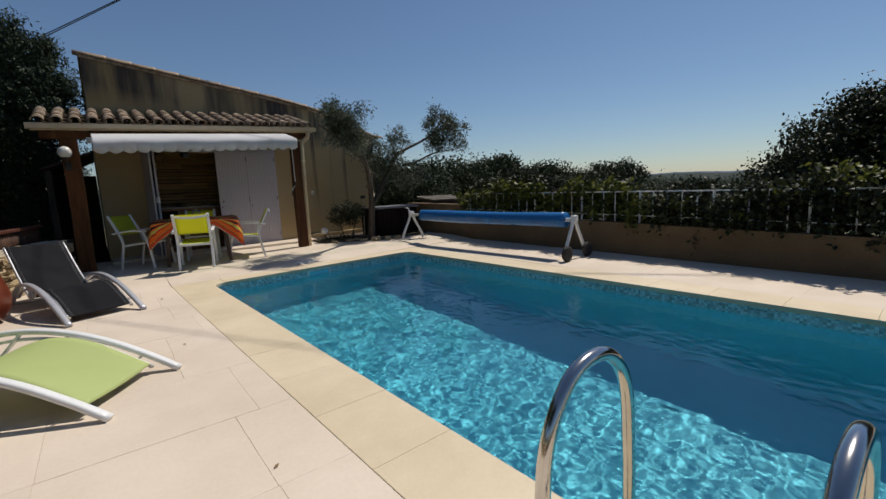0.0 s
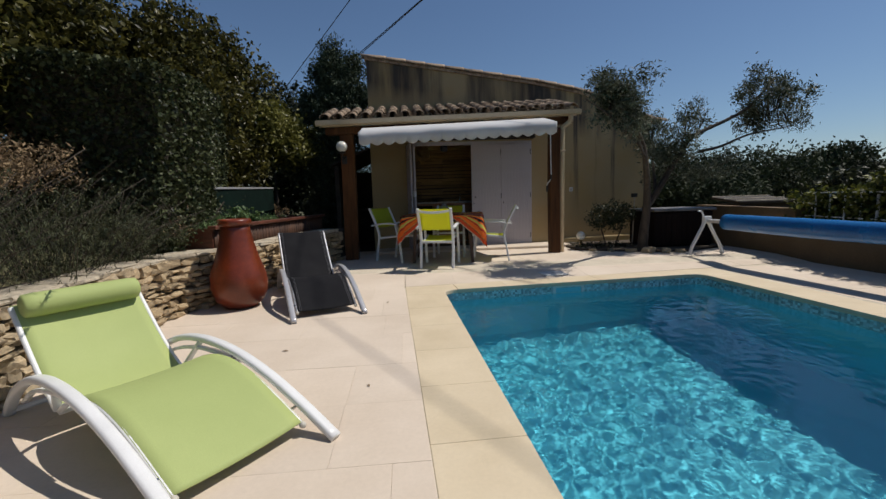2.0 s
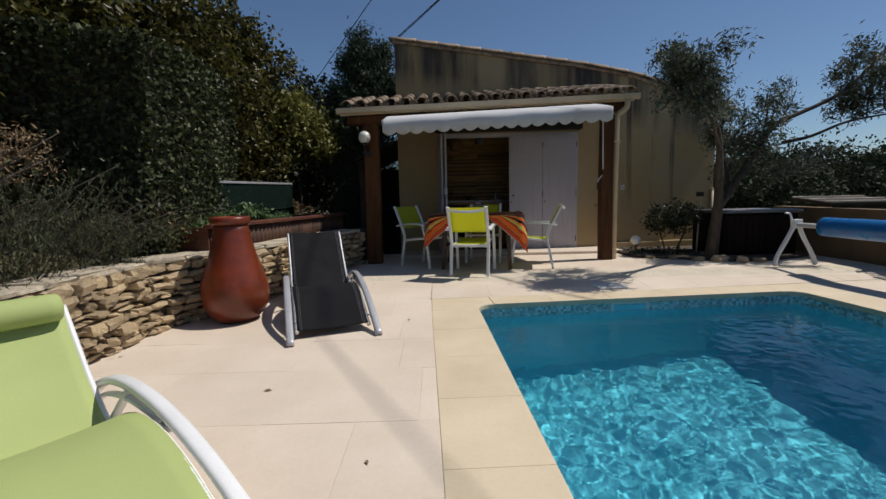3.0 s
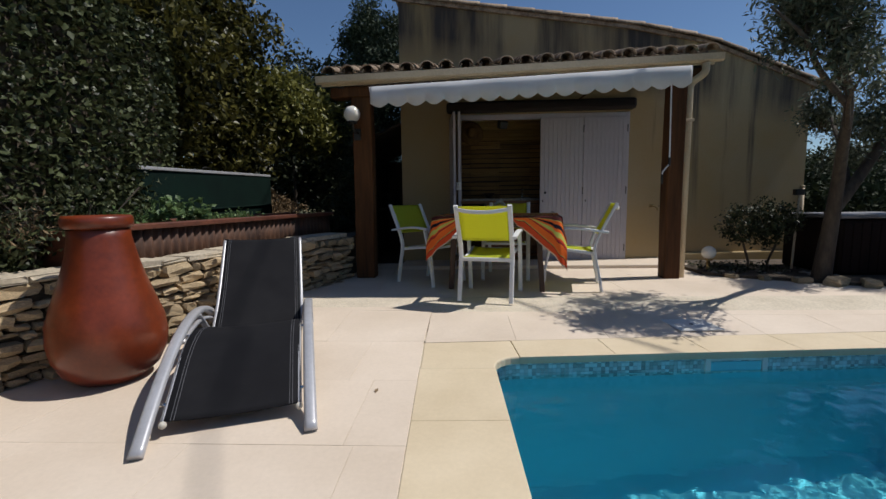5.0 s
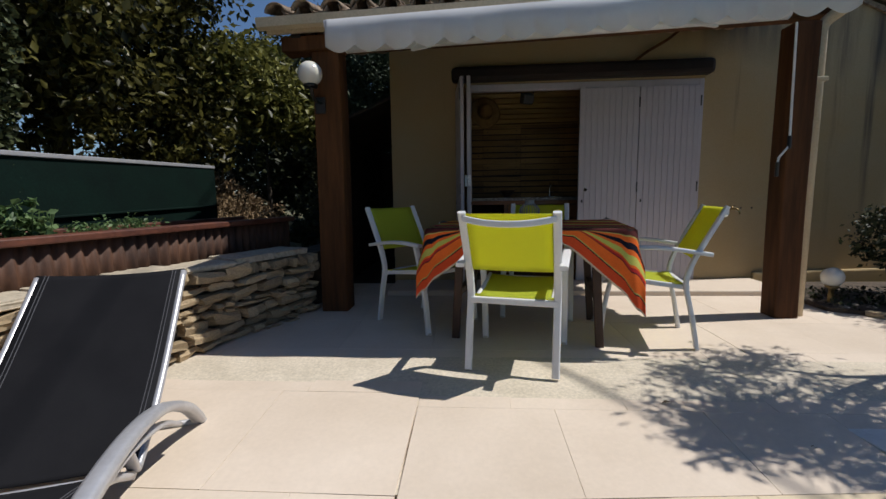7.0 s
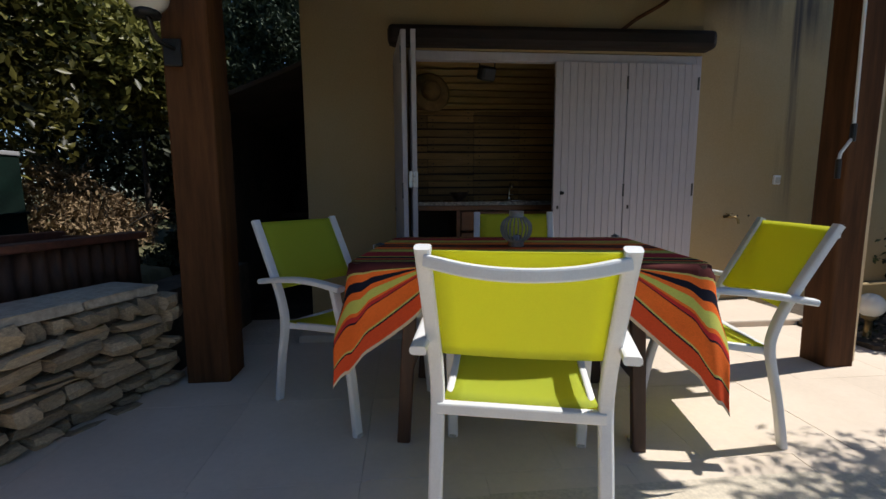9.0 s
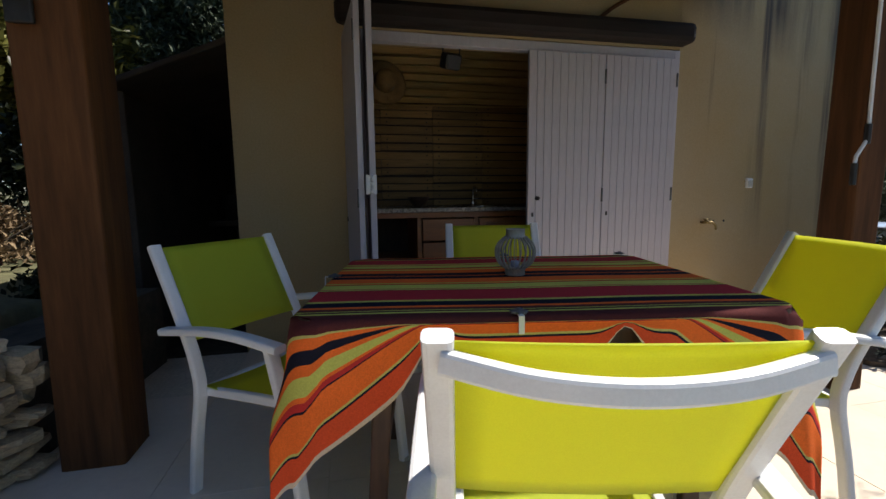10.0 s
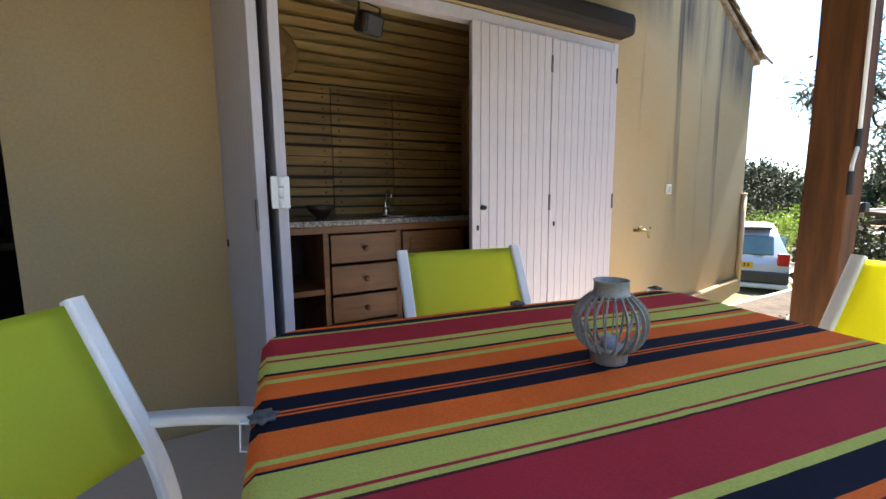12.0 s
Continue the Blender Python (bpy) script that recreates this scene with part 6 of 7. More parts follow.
# ---- corner bed by the house ----
r = random.Random(51)
olive_limbs = [([(0, 0, -0.02), (0.03, 0.0, 0.35), (0.06, -0.02, 0.85), (-0.08, -0.22, 1.35), (-0.40, -0.62, 1.80), (-0.85, -1.0, 2.1)], 0.095, 0.016),
               ([(0.04, 0, 0.75), (0.24, 0.03, 1.0), (0.55, 0.05, 1.5), (0.82, 0.08, 1.88), (1.0, 0.1, 1.99), (1.8, 0.1, 2.35), (2.3, 0.1, 2.85)], 0.06, 0.018),
               ([(1.0, 0.1, 1.68), (1.37, 0.05, 1.76), (1.83, 0.0, 1.94), (2.5, 0, 2.05)], 0.028, 0.01),
               ([(-0.35, -0.55, 1.72), (-0.8, -0.8, 1.95), (-1.2, -1.15, 2.1), (-1.55, -1.3, 2.25)], 0.03, 0.008),
               ([(-0.40, -0.62, 1.8), (-0.6, -0.6, 2.1), (-0.9, -0.4, 2.35)], 0.028, 0.008),
               ([(-0.2, -0.4, 1.55), (-0.5, -0.75, 1.75), (-0.75, -1.2, 1.9)], 0.022, 0.006),
               ([(0.6, 0.05, 1.5), (0.7, 0.05, 1.9), (0.75, 0.05, 2.3)], 0.02, 0.006),
               ([(0.9, 0.1, 1.9), (1.05, 0.1, 2.15), (1.15, 0.1, 2.4)], 0.012, 0.004),
               ([(0.24, 0.03, 1.0), (0.4, 0.4, 1.5), (0.6, 0.8, 1.9), (0.8, 1.05, 2.4)], 0.03, 0.008)]
# the crown: ragged sprays, each a thin twig with a long tuft round it
olive_blobs = []
for (cx, cy, cz), (sx, sy, sz), count in (((-1.02, -1.0, 2.28), (0.25, 0.22, 0.25), 18), ((-0.78, -0.9, 2.12), (0.2, 0.18, 0.16), 4), ((-0.80, -0.50, 2.50), (0.28, 0.22, 0.22), 7), ((2.2, 0.1, 2.5), (0.5, 0.42, 0.40), 36),
                                          ((0.75, 0.05, 2.05), (0.26, 0.26, 0.20), 8), ((0.95, 0.15, 1.42), (0.45, 0.35, 0.24), 16), ((0.4, 0.1, 1.7), (0.25, 0.25, 0.22), 8), ((0.75, 1.0, 1.95), (0.26, 0.22, 0.40), 15)):
    for k in range(count):
        p = (cx + r.gauss(0, 0.62) * sx, cy + r.gauss(0, 0.62) * sy, cz + r.gauss(0, 0.62) * sz)
        w = r.uniform(0.09, 0.19)
        olive_blobs.append((*p, w * r.uniform(0.8, 1.5), w, w * r.uniform(0.6, 1.2)))
        if k % 2 == 0:
            olive_limbs.append(([((p[0] + cx) / 2, (p[1] + cy) / 2, cz - sz * 0.5), ((p[0] * 2 + cx) / 3, (p[1] * 2 + cy) / 3, p[2] - 0.06), p], 0.012, 0.003))
tree("olive_tree", "gnarled olive tree with silvery leaves beside the spa", (2.92, 8.18, 0.0), olive_limbs, olive_blobs, "leaves", 0.066, 1450, 18, 0.06, M["olive"], 51, 3.6, 0.12)
bush = thing("clipped_bush", "round clipped shrub on two thin stems", "shrub", pose(2.66, 8.74, 0.04))
for q in ((-0.12, 0.0), (0.13, 0.02)):
    part("stem", sweep(curve([(q[0] * 0.8, 0, -0.03), (q[0] * 0.9, 0.01, 0.15), (q[0] * 1.5, 0.0, 0.36)], 4), ring(0.013, 7), up=(0, 1, 0)), M["bark"], bush, smooth=True)
part("crown", leaf_mesh("crown", clumps([(-0.1, 0, 0.58, 0.30, 0.24, 0.24), (0.15, 0.0, 0.60, 0.27, 0.22, 0.22)], 260, 0.03, 16, 61, 0.55), 0.04, M["dark_leaf"], 1.8, 0.4, seed=61), None, bush)
stake = thing("garden_stake", "thin pale garden stake with a small tap head", "stake", pose(3.12, 8.85, 0.0))
part("pole", sweep([(0, 0, -0.05), (0.03, 0, 0.98)], ring(0.012, 8), up=(1, 0, 0)), M["cap"], stake)
part("head", box((-0.03, -0.03, 0.95), (0.07, 0.03, 1.02), 0.008), M["black_metal"], stake)
bm = bmesh.new()
for i in range(26):
    x = 2.05 + i * 0.055
    joined(bm, ball(float(rng.uniform(0.02, 0.045)), (x + rng.uniform(-0.03, 0.03), 8.55 - 0.25 * max(0, x - 2.2) + rng.uniform(0, 0.4), 0.075), 0.7))
solid("gravel", bm, M["rock"], "loose pebbles in the planting bed", "pebbles", kind="stuff")
solid("planting_bed", prism([(1.98, 8.62), (2.4, 8.35), (3.1, 7.98), (3.6, 7.95), (4.5, 8.3), (4.6, 9.64), (2.0, 9.64)], 0.02, 0.085), M["soil"], "dark soil of the corner planting bed", "soil", kind="structure")
for i, (x, y, s) in enumerate(((2.72, 8.15, 0.11), (2.95, 8.02, 0.15), (3.2, 7.93, 0.13), (2.45, 8.31, 0.09), (2.2, 8.46, 0.08), (3.42, 7.90, 0.10))):
    ob = new("rock", STONES[i])
    ob.matrix_world = pose(x, y, s * 0.28 + 0.05, 0, 0, 30 * i) @ Matrix.Diagonal((s * 1.5, s, s * 0.62, 1))
    tagged(ob, "pale rounded edging stone of the planting bed", "stone", "edging stones")
bm = bmesh.new()
solid("ground_cover", leaf_mesh("ground_cover", np.column_stack([rng.uniform(2.0, 3.0, 500), rng.uniform(8.5, 9.2, 500), rng.uniform(0.085, 0.15, 500)]), 0.04, M["dark_leaf"], 1.6, 0.6, seed=5), None, "low dark ground cover plants in the bed",
      "plants", kind="stuff")

# spa
spa = thing("hot_tub", "dark wood-sided hot tub with a grey folding cover", "hot tub", pose(3.79, 8.80, 0.085))
part("cabinet", box((-0.54, -0.42, 0.0), (0.54, 0.40, 0.60), 0.03), M["spa_wood"], spa)
for i in range(11):
    part("slat", box((-0.51 + i * 0.0935, -0.432, 0.03), (-0.51 + i * 0.0935 + 0.087, -0.421, 0.57), 0.004), M["spa_wood"], spa)
part("cover", box((-0.57, -0.46, 0.612), (0.57, 0.0, 0.655), 0.015), M["spa_lid"], spa, "grey padded cover half")
part("cover", box((-0.57, 0.006, 0.612), (0.57, 0.42, 0.650), 0.015), M["spa_lid"], spa, "grey padded cover half")

# ---- cover reel ----
reel = thing("pool_cover_reel", "blue bubble pool cover rolled on a white wheeled reel", "pool cover reel")
RX, RZ, Y0, Y1 = 3.84, 0.58, 3.78, 7.16
bm = bmesh.new()
sec = []
for i in range(28):
    a = 2 * math.pi * i / 28
    sec.append((0.112 * math.cos(a), 0.112 * math.sin(a)))
ypts = np.linspace(Y0, Y1, 40)
roll = sweep([(RX + 0.006 * math.sin(y * 3), y, RZ - 0.012 * math.sin((y - Y0) / (Y1 - Y0) * math.pi)) for y in ypts], sec, up=(0, 0, 1), scale=[1 + 0.035 * math.sin(y * 2.3) + 0.012 * math.sin(y * 17) for y in ypts])
part("rolled_cover", roll, M["cover"], reel, "rolled blue bubble cover", smooth=True)
for y in (Y0, Y1):
    th = [(RX + (0.02 + 0.0032 * k) * math.cos(k * 0.5), y + (-0.006 if y == Y0 else 0.006), RZ + (0.02 + 0.0032 * k) * math.sin(k * 0.5)) for k in range(28)]
    part("cover_end", sweep(th, rect(0.008, 0.006), up=(0, 1, 0)), M["cover"], reel)
part("axle", sweep([(RX, Y0 - 0.18, RZ), (RX, Y1 + 0.40, RZ)], ring(0.03, 12)), M["white_metal"], reel, smooth=True)
for y, wheeled in ((Y0 - 0.14, True), (Y1 + 0.36, False)):
    part("bearing", box((RX - 0.06, y - 0.03, RZ - 0.04), (RX + 0.06, y + 0.03, RZ + 0.07), 0.01), M["white_metal"], reel)
    for s in (-1, 1):
        foot_z = 0.11 if wheeled else 0.015 + terrace_z(y)
        part("leg", sweep(curve([(RX + s * 0.02, y, RZ + 0.02), (RX + s * 0.09, y, RZ - 0.13), (RX + s * 0.235, y - 0.01, 0.20), (RX + s * 0.28, y - 0.02, foot_z)], 5), rect(0.042, 0.042, 0.01), up=(0, 1, 0)), M["white_metal"], reel)
        if wheeled:
            wh = part("wheel", turned(lathe([(0.055, -0.03), (0.10, -0.032), (0.112, -0.02), (0.114, 0.0), (0.112, 0.02), (0.10, 0.032), (0.055, 0.03)], 24), (RX + s * 0.285, y - 0.055, 0.114)), M["rubber"], reel, "black rubber wheel", smooth=True)
            part("rim", turned(lathe([(0.0, -0.028), (0.02, -0.030), (0.03, -0.022), (0.054, -0.022), (0.056, -0.03), (0.06, 0.03), (0.054, 0.022), (0.03, 0.022), (0.0, 0.03)], 20), (RX + s * 0.285, y - 0.055, 0.114)), M["white_metal"], wh, smooth=True)

part("crank", sweep(curve([(RX, Y1 + 0.43, RZ), (RX, Y1 + 0.44, RZ + 0.09), (RX - 0.02, Y1 + 0.45, RZ + 0.14), (RX - 0.07, Y1 + 0.46, RZ + 0.145)], 4), ring(0.012, 8), up=(1, 0.1, 0)), M["white_metal"], reel, smooth=True)
reel.matrix_world = pose(RX, 3.64, 0, 0, 0, 4.1) @ Matrix.Translation((-RX, -3.64, 0))

# ---- east wall with railing and climbers ----
ew = thing("garden_wall", "low ochre rendered garden wall", "wall")
bm = bmesh.new()
prof = [(-6.0, 0.42), (0.5, 0.44), (3.0, 0.48), (6.0, 0.54), (7.1, 0.60), (7.12, 0.74), (9.25, 0.76)]
for (y0, z0), (y1, z1) in zip(prof, prof[1:]):
    v = [bm.verts.new(p) for p in ((4.62, y0, -0.1), (4.62, y1, -0.1), (4.82, y1, -0.6), (4.82, y0, -0.6), (4.62, y0, z0), (4.62, y1, z1), (4.82, y1, z1), (4.82, y0, z0))]
    for f in ((0, 1, 5, 4), (2, 3, 7, 6), (4, 5, 6, 7), (0, 4, 7, 3), (1, 2, 6, 5)):
        bm.faces.new([v[i] for i in f])
bmesh.ops.recalc_face_normals(bm, faces=bm.faces[:])
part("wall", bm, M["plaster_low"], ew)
rail = thing("railing", "thin white metal railing on the garden wall", "railing")
part("top_rail", sweep([(4.72, -5.0, 0.945), (4.72, 7.05, 0.965)], rect(0.03, 0.018)), M["white_metal"], rail)
part("bottom_rail", sweep([(4.72, -5.0, 0.50), (4.72, 7.05, 0.64)], rect(0.018, 0.012)), M["white_metal"], rail)
bar_me = mesh_of("bar", box((-0.007, -0.007, 0.40), (0.007, 0.007, 0.95)), M["white_metal"])
post_me = mesh_of("post", box((-0.012, -0.012, 0.38), (0.012, 0.012, 0.96)), M["white_metal"])
for i in range(60):
    y = -4.9 + i * 0.2
    o = new("post" if i % 5 == 0 else "bar", post_me if i % 5 == 0 else bar_me)
    o.parent = rail
    o.location = (4.72, y, 0)


def climber(name, label, y0, y1, z0, z1, n, mt, size, seed, x0=4.6, x1=4.95):
    r = np.random.default_rng(seed)
    k = max(1, n // 14)
    c = np.column_stack([r.uniform(x0, x1, k), r.uniform(y0, y1, k), r.uniform(z0, z1, k)])
    c[:, 2] += 0.10 * np.sin(c[:, 1] * 3.1 + seed) + 0.05 * np.sin(c[:, 1] * 7.7)
    at = (c[:, None] + r.normal(size=(k, 14, 3)) * 0.055).reshape(-1, 3)
    ob = thing(name, label, "climber", pose((x0 + x1) / 2, (y0 + y1) / 2, 0.4))
    at = at - np.array([(x0 + x1) / 2, (y0 + y1) / 2, 0.4])
    rr = random.Random(seed)
    for i in range(8):
        p = [(rr.uniform(-0.1, 0.15), (y1 - y0) * (rr.random() - 0.5), z0 - 0.4)]
        for _ in range(3):
            p.append((p[-1][0] + rr.uniform(-0.05, 0.05), p[-1][1] + rr.uniform(-0.3, 0.3), p[-1][2] + (z1 - z0) / 3))
        part("vine_stem", sweep(curve(p, 3), ring(0.006, 5), up=(1, 0.2, 0)), M["bark"], ob)
    part("leaves", leaf_mesh("leaves", at, size, M[mt], 1.3, 0.4, seed=seed), None, ob)


climber("ivy", "dense dark growth behind the railing", 2.2, 4.8, 0.0, 1.06, 7000, "dark_leaf", 0.075, 77, 4.84, 5.3)
climber("ivy", "tall dark growth behind the railing", 4.6, 7.3, 0.0, 1.24, 9500, "dark_leaf", 0.08, 78, 4.84, 5.4)
climber("ivy", "dark ivy thick on the railing", -3.5, 2.3, 0.40, 0.98, 8600, "dark_leaf", 0.07, 79, 4.64, 5.15)
climber("vine", "green vine on the railing", 3.0, 7.3, 0.52, 1.04, 5600, "vine", 0.075, 71, 4.64, 4.95)
climber("vine", "vine shoots above the railing", 4.3, 6.2, 0.85, 1.08, 1100, "vine", 0.08, 72)
climber("ivy", "dark ivy hanging over the wall", 0.8, 2.9, 0.36, 0.86, 3600, "dark_leaf", 0.07, 73)
climber("ivy", "dark ivy over the end of the wall", -3.5, 0.9, 0.36, 0.98, 6500, "dark_leaf", 0.07, 74)
climber("vine", "vine leaves catching the sun above the ivy", -3.0, 1.7, 0.92, 1.10, 1200, "vine", 0.07, 75, 4.6, 5.1)
climber("vine", "vine leaves between the bars", 1.6, 3.2, 0.55, 0.78, 420, "vine", 0.07, 76)

# ---- beyond the wall ----
for nm, lb, at, bl, seed, cnt in (
        ("oak_tree", "dark spreading oak beyond the garden wall", (7.8, 0.75, -1.0), [(0, 0.2, 2.25, 1.2, 1.2, 0.95), (0.6, -1.5, 2.7, 1.5, 1.5, 1.2), (-0.3, 1.1, 1.85, 0.7, 0.75, 0.6), (0.3, 0.1, 2.9, 0.8, 0.8, 0.5)], 81, 1300),
        ("oak_tree", "dark oak beyond the garden wall", (8.5, -3.0, -1.2), [(0, 0, 3.0, 1.6, 1.8, 1.6), (0.3, -2.2, 3.0, 1.6, 1.8, 1.6)], 82, 700)):
    tree(nm, lb, at, [([(0, 0, -0.4), (0.05, 0, 0.9), (0.0, 0.1, 2.2)], 0.16, 0.05), ([(0, 0, 0.9), (0.4, -0.7, 1.8), (0.6, -1.3, 2.4)], 0.07, 0.02)], bl, "leaves", 0.066, cnt * 4, 26, 0.10, M["dark_leaf"], seed, 1.6, 0.15)


def far_tree(at, w, h, seed, mt="far_leaf", kind="pine"):
    bl = [(0, 0, h * 0.72, w * 0.5, w * 0.5, h * 0.26), (w * 0.25, 0.1, h * 0.62, w * 0.33, w * 0.33, h * 0.2), (-w * 0.27, -0.1, h * 0.64, w * 0.33, w * 0.33, h * 0.22)]
    tree(kind + "_tree", "far dark green " + kind + " tree in the valley", at, [([(0, 0, -0.5), (0, 0.1, h * 0.35), (0.1, 0, h * 0.7)], 0.035 * h, 0.012 * h)], bl, "leaves", 0.024 * h + 0.07, 700, 22, 0.045 * w, M[mt], seed)


r = random.Random(5)
for i, (ang, dist, w, top) in enumerate(((57, 20, 5.0, 2.0), (51, 24, 5.6, 2.6), (46, 30, 5.2, 2.5), (38, 30, 5.0, 2.3), (34, 34, 4.0, 1.2), (28, 45, 8, 0.9), (62, 18, 4.4, 2.0), (68, 22, 5.0, 2.2), (22, 48, 8, 0.7),
                                         (16, 50, 8, 0.6), (42, 40, 6, 0.9), (30, 60, 9, 0.6), (24, 70, 10, 0.5))):
    x, y = -1.6 + dist * math.cos(radians(ang)), dist * math.sin(radians(ang))
    g = land(x, y)
    far_tree((x, y, g), w, (top - g), 100 + i, kind=("pine", "oak")[i % 2])
for i, (x, y, w, h, mt) in enumerate(((8.2, 7.4, 2.2, 2.0, "olive"), (9.5, 5.4, 2.6, 2.2, "olive"), (7.6, 9.6, 1.8, 1.9, "dark_leaf"), (10.5, 3.8, 2.4, 2.1, "olive"), (9.0, 2.6, 2.0, 1.9, "olive"), (12, 8.5, 3, 2.8, "dark_leaf"),
                                       (13.5, 17.5, 4.0, 3.6, "dark_leaf"), (17, 16.5, 4.5, 3.8, "dark_leaf"), (14.5, 13.5, 3.0, 1.9, "bright_leaf"), (12.5, 20, 4, 4.2, "dark_leaf"), (16, 12, 3, 2.0, "bright_leaf"))):
    tree("olive_tree" if mt == "olive" else "shrub_tree", {"olive": "silvery olive tree on the slope", "dark_leaf": "dense dark tree beyond the terrace", "bright_leaf": "bright green shrub beside the parking"}[mt],
         (x, y, land(x, y)), [([(0, 0, -0.3), (0.05, 0, h * 0.3), (0, 0.05, h * 0.7)], 0.07, 0.025)],
         [(0, 0, h * 0.66, w * 0.42, w * 0.42, h * 0.3), (w * 0.25, 0, h * 0.55, w * 0.3, w * 0.3, h * 0.26), (-w * 0.26, 0.1, h * 0.6, w * 0.3, w * 0.3, h * 0.24), (0, 0, h * 0.35, w * 0.4, w * 0.4, h * 0.25)],
         "leaves", 0.075, 420, 18, 0.10, M[mt], 140 + i, 3.0 if mt == "olive" else 1.8)

PINES = ((20, 20.8, 3.6, 3.1), (21, 18.0, 2.8, 2.3), (20, 12.4, 3.4, 2.05), (22, 23.5, 3.4, 3.0))
for i, (x, y, w, top) in enumerate(PINES):
    g = land(x, y)
    far_tree((x, y, g), w, (top - g), 160 + i, kind="pine")

# low shed roof behind the spa
shed = thing("garden_shed", "low dark shed with pale battens on its roof", "shed", pose(5.55, 9.0, -0.95, 0, 0, -8))
part("wall", box((-0.42, -0.36, 0), (0.46, 0.40, 1.72), 0.01), M["shed_wood"], shed)
sr = part("roof", box((-0.5, -0.45, 0), (0.55, 0.45, 0.05), 0.01, turn=pose(0, 0, 1.76, 5, 0, 0)), M["shed_wood"], shed)
for y in (-0.42, -0.05, 0.34):
    part("batten", box((-0.52, y, 0.045), (0.57, y + 0.035, 0.065), 0.004, turn=pose(0, 0, 1.76, 5, 0, 0)), M["cap"], sr)

# ---- car ----
car = thing("parked_car", "small silver-blue hatchback seen from behind", "car", pose(7.95, 11.95, -0.985, 0, 0, -60))
# the car's own y runs forward, its tail at y = 0
prof = [(0.02, 0.30), (-0.02, 0.50), (0.0, 0.72), (0.08, 0.86), (0.30, 1.22), (0.45, 1.36), (0.9, 1.43), (1.7, 1.42), (2.2, 1.28), (2.9, 0.95), (3.6, 0.82), (3.75, 0.6), (3.75, 0.3)]
bm = bmesh.new()
rows = []
for s, k in ((-0.80, 0.96), (-0.83, 1.0), (0.83, 1.0), (0.80, 0.96)):
    rows.append([bm.verts.new((s * (0.83 if z > 1.0 and abs(s) else 1.0) * (0.92 if z > 1.25 else 1), y + (0.04 if abs(s) < 0.81 else 0.0), z * 1.0)) for y, z in prof])
for a, b in zip(rows, rows[1:]):
    for i in range(len(prof) - 1):
        bm.faces.new((a[i], a[i + 1], b[i + 1], b[i]))
for e in (rows[0], rows[-1]):
    bm.faces.new(e if e is rows[0] else e[::-1])
bmesh.ops.recalc_face_normals(bm, faces=bm.faces[:])
bmesh.ops.bevel(bm, geom=bm.edges[:], offset=0.025, segments=2, affect="EDGES", profile=0.5)
part("body", bm, M["car_paint"], car, "silver-blue car body", smooth=True)
win = box((-0.58, -0.012, -0.20), (0.58, 0.012, 0.20), 0.02)
win.transform(pose(0, 0.165, 1.055, -31.5, 0, 0))
part("rear_window", win, M["car_glass"], car)
for s in (-1, 1):
    part("side_window", box((s * 0.70 - 0.012, 0.55, 0.93), (s * 0.70 + 0.012, 1.95, 1.25), 0.02, turn=pose(0, 0, 0, 0, s * 6, 0)), M["car_glass"], car)
    part("tail_lamp", box((s * 0.72 - 0.09, -0.03, 0.70), (s * 0.72 + 0.09, 0.06, 0.93), 0.02), M["lamp_red"], car)
    for y in (0.62, 3.05):
        wh = part("wheel", sweep([(s * 0.70, y, 0.28), (s * 0.84, y, 0.28)], ring(0.28, 20)), M["rubber"], car)
        part("hubcap", sweep([(s * 0.84, y, 0.28), (s * 0.848, y, 0.28)], ring(0.17, 16)), M["grey_metal"], wh)
part("bumper", box((-0.82, -0.08, 0.36), (0.82, 0.10, 0.58), 0.04), M["bumper"], car)
part("bumper_strip", box((-0.82, -0.085, 0.26), (0.82, 0.08, 0.36), 0.03), M["car_paint"], car)
pl = part("number_plate", box((-0.26, -0.035, 0.64), (0.26, -0.02, 0.75), 0.004), M["plate"], car)
for x in (-0.19, -0.13, -0.05, 0.0, 0.05, 0.13, 0.19):
    part("bar", box((x - 0.016, -0.039, 0.665), (x + 0.016, -0.0345, 0.725)), M["bar_black"], pl)
part("wiper", sweep([(0.05, 0.06, 0.90), (-0.32, 0.10, 0.97)], rect(0.02, 0.014)), M["bumper"], car)
part("badge", sweep([(0, -0.03, 0.80), (0, -0.012, 0.80)], ring(0.035, 12)), M["steel"], car)
part("spoiler", box((-0.55, 0.26, 1.345), (0.55, 0.50, 1.40), 0.015), M["bumper"], car)

# ---- overhead cables ----
for i, (p, q, sag) in enumerate((((9.6, 2.0, 14.4), (-6.7, 18.0, 3.2), 0.0), ((11.5, 2.0, 11.3), (-4.6, 17.0, 4.2), 0.0), ((11.5, 2.0, 11.42), (-4.6, 17.0, 4.12), 0.0))):
    pts = [Vector(p).lerp(Vector(q), k / 14) - Vector((0, 0, sag * 4 * (k / 14) * (1 - k / 14))) for k in range(15)]
    solid("overhead_cable", sweep(pts, ring(0.011, 6), up=(0, 0, 1)), M["cable"], "thin black overhead cable", "cable", kind="structure")

# ---- drain lid and hose in the terrace ----
solid("drain_lid", box((-0.16, -0.14, 0.001), (0.16, 0.14, 0.012), 0.004), M["white_lid"], "square white drain lid set in the terrace", "drain lid", pose(0.905, 6.80, terrace_z(6.80), 0, 0, 4))
solid("lid_hole", lathe([(0.014, 0.0), (0.014, 0.0025), (0.0, 0.003)], 12), M["bar_black"], "small dark finger hole of the drain lid", "hole", pose(0.905, 6.80, 0.012 + terrace_z(6.80)))

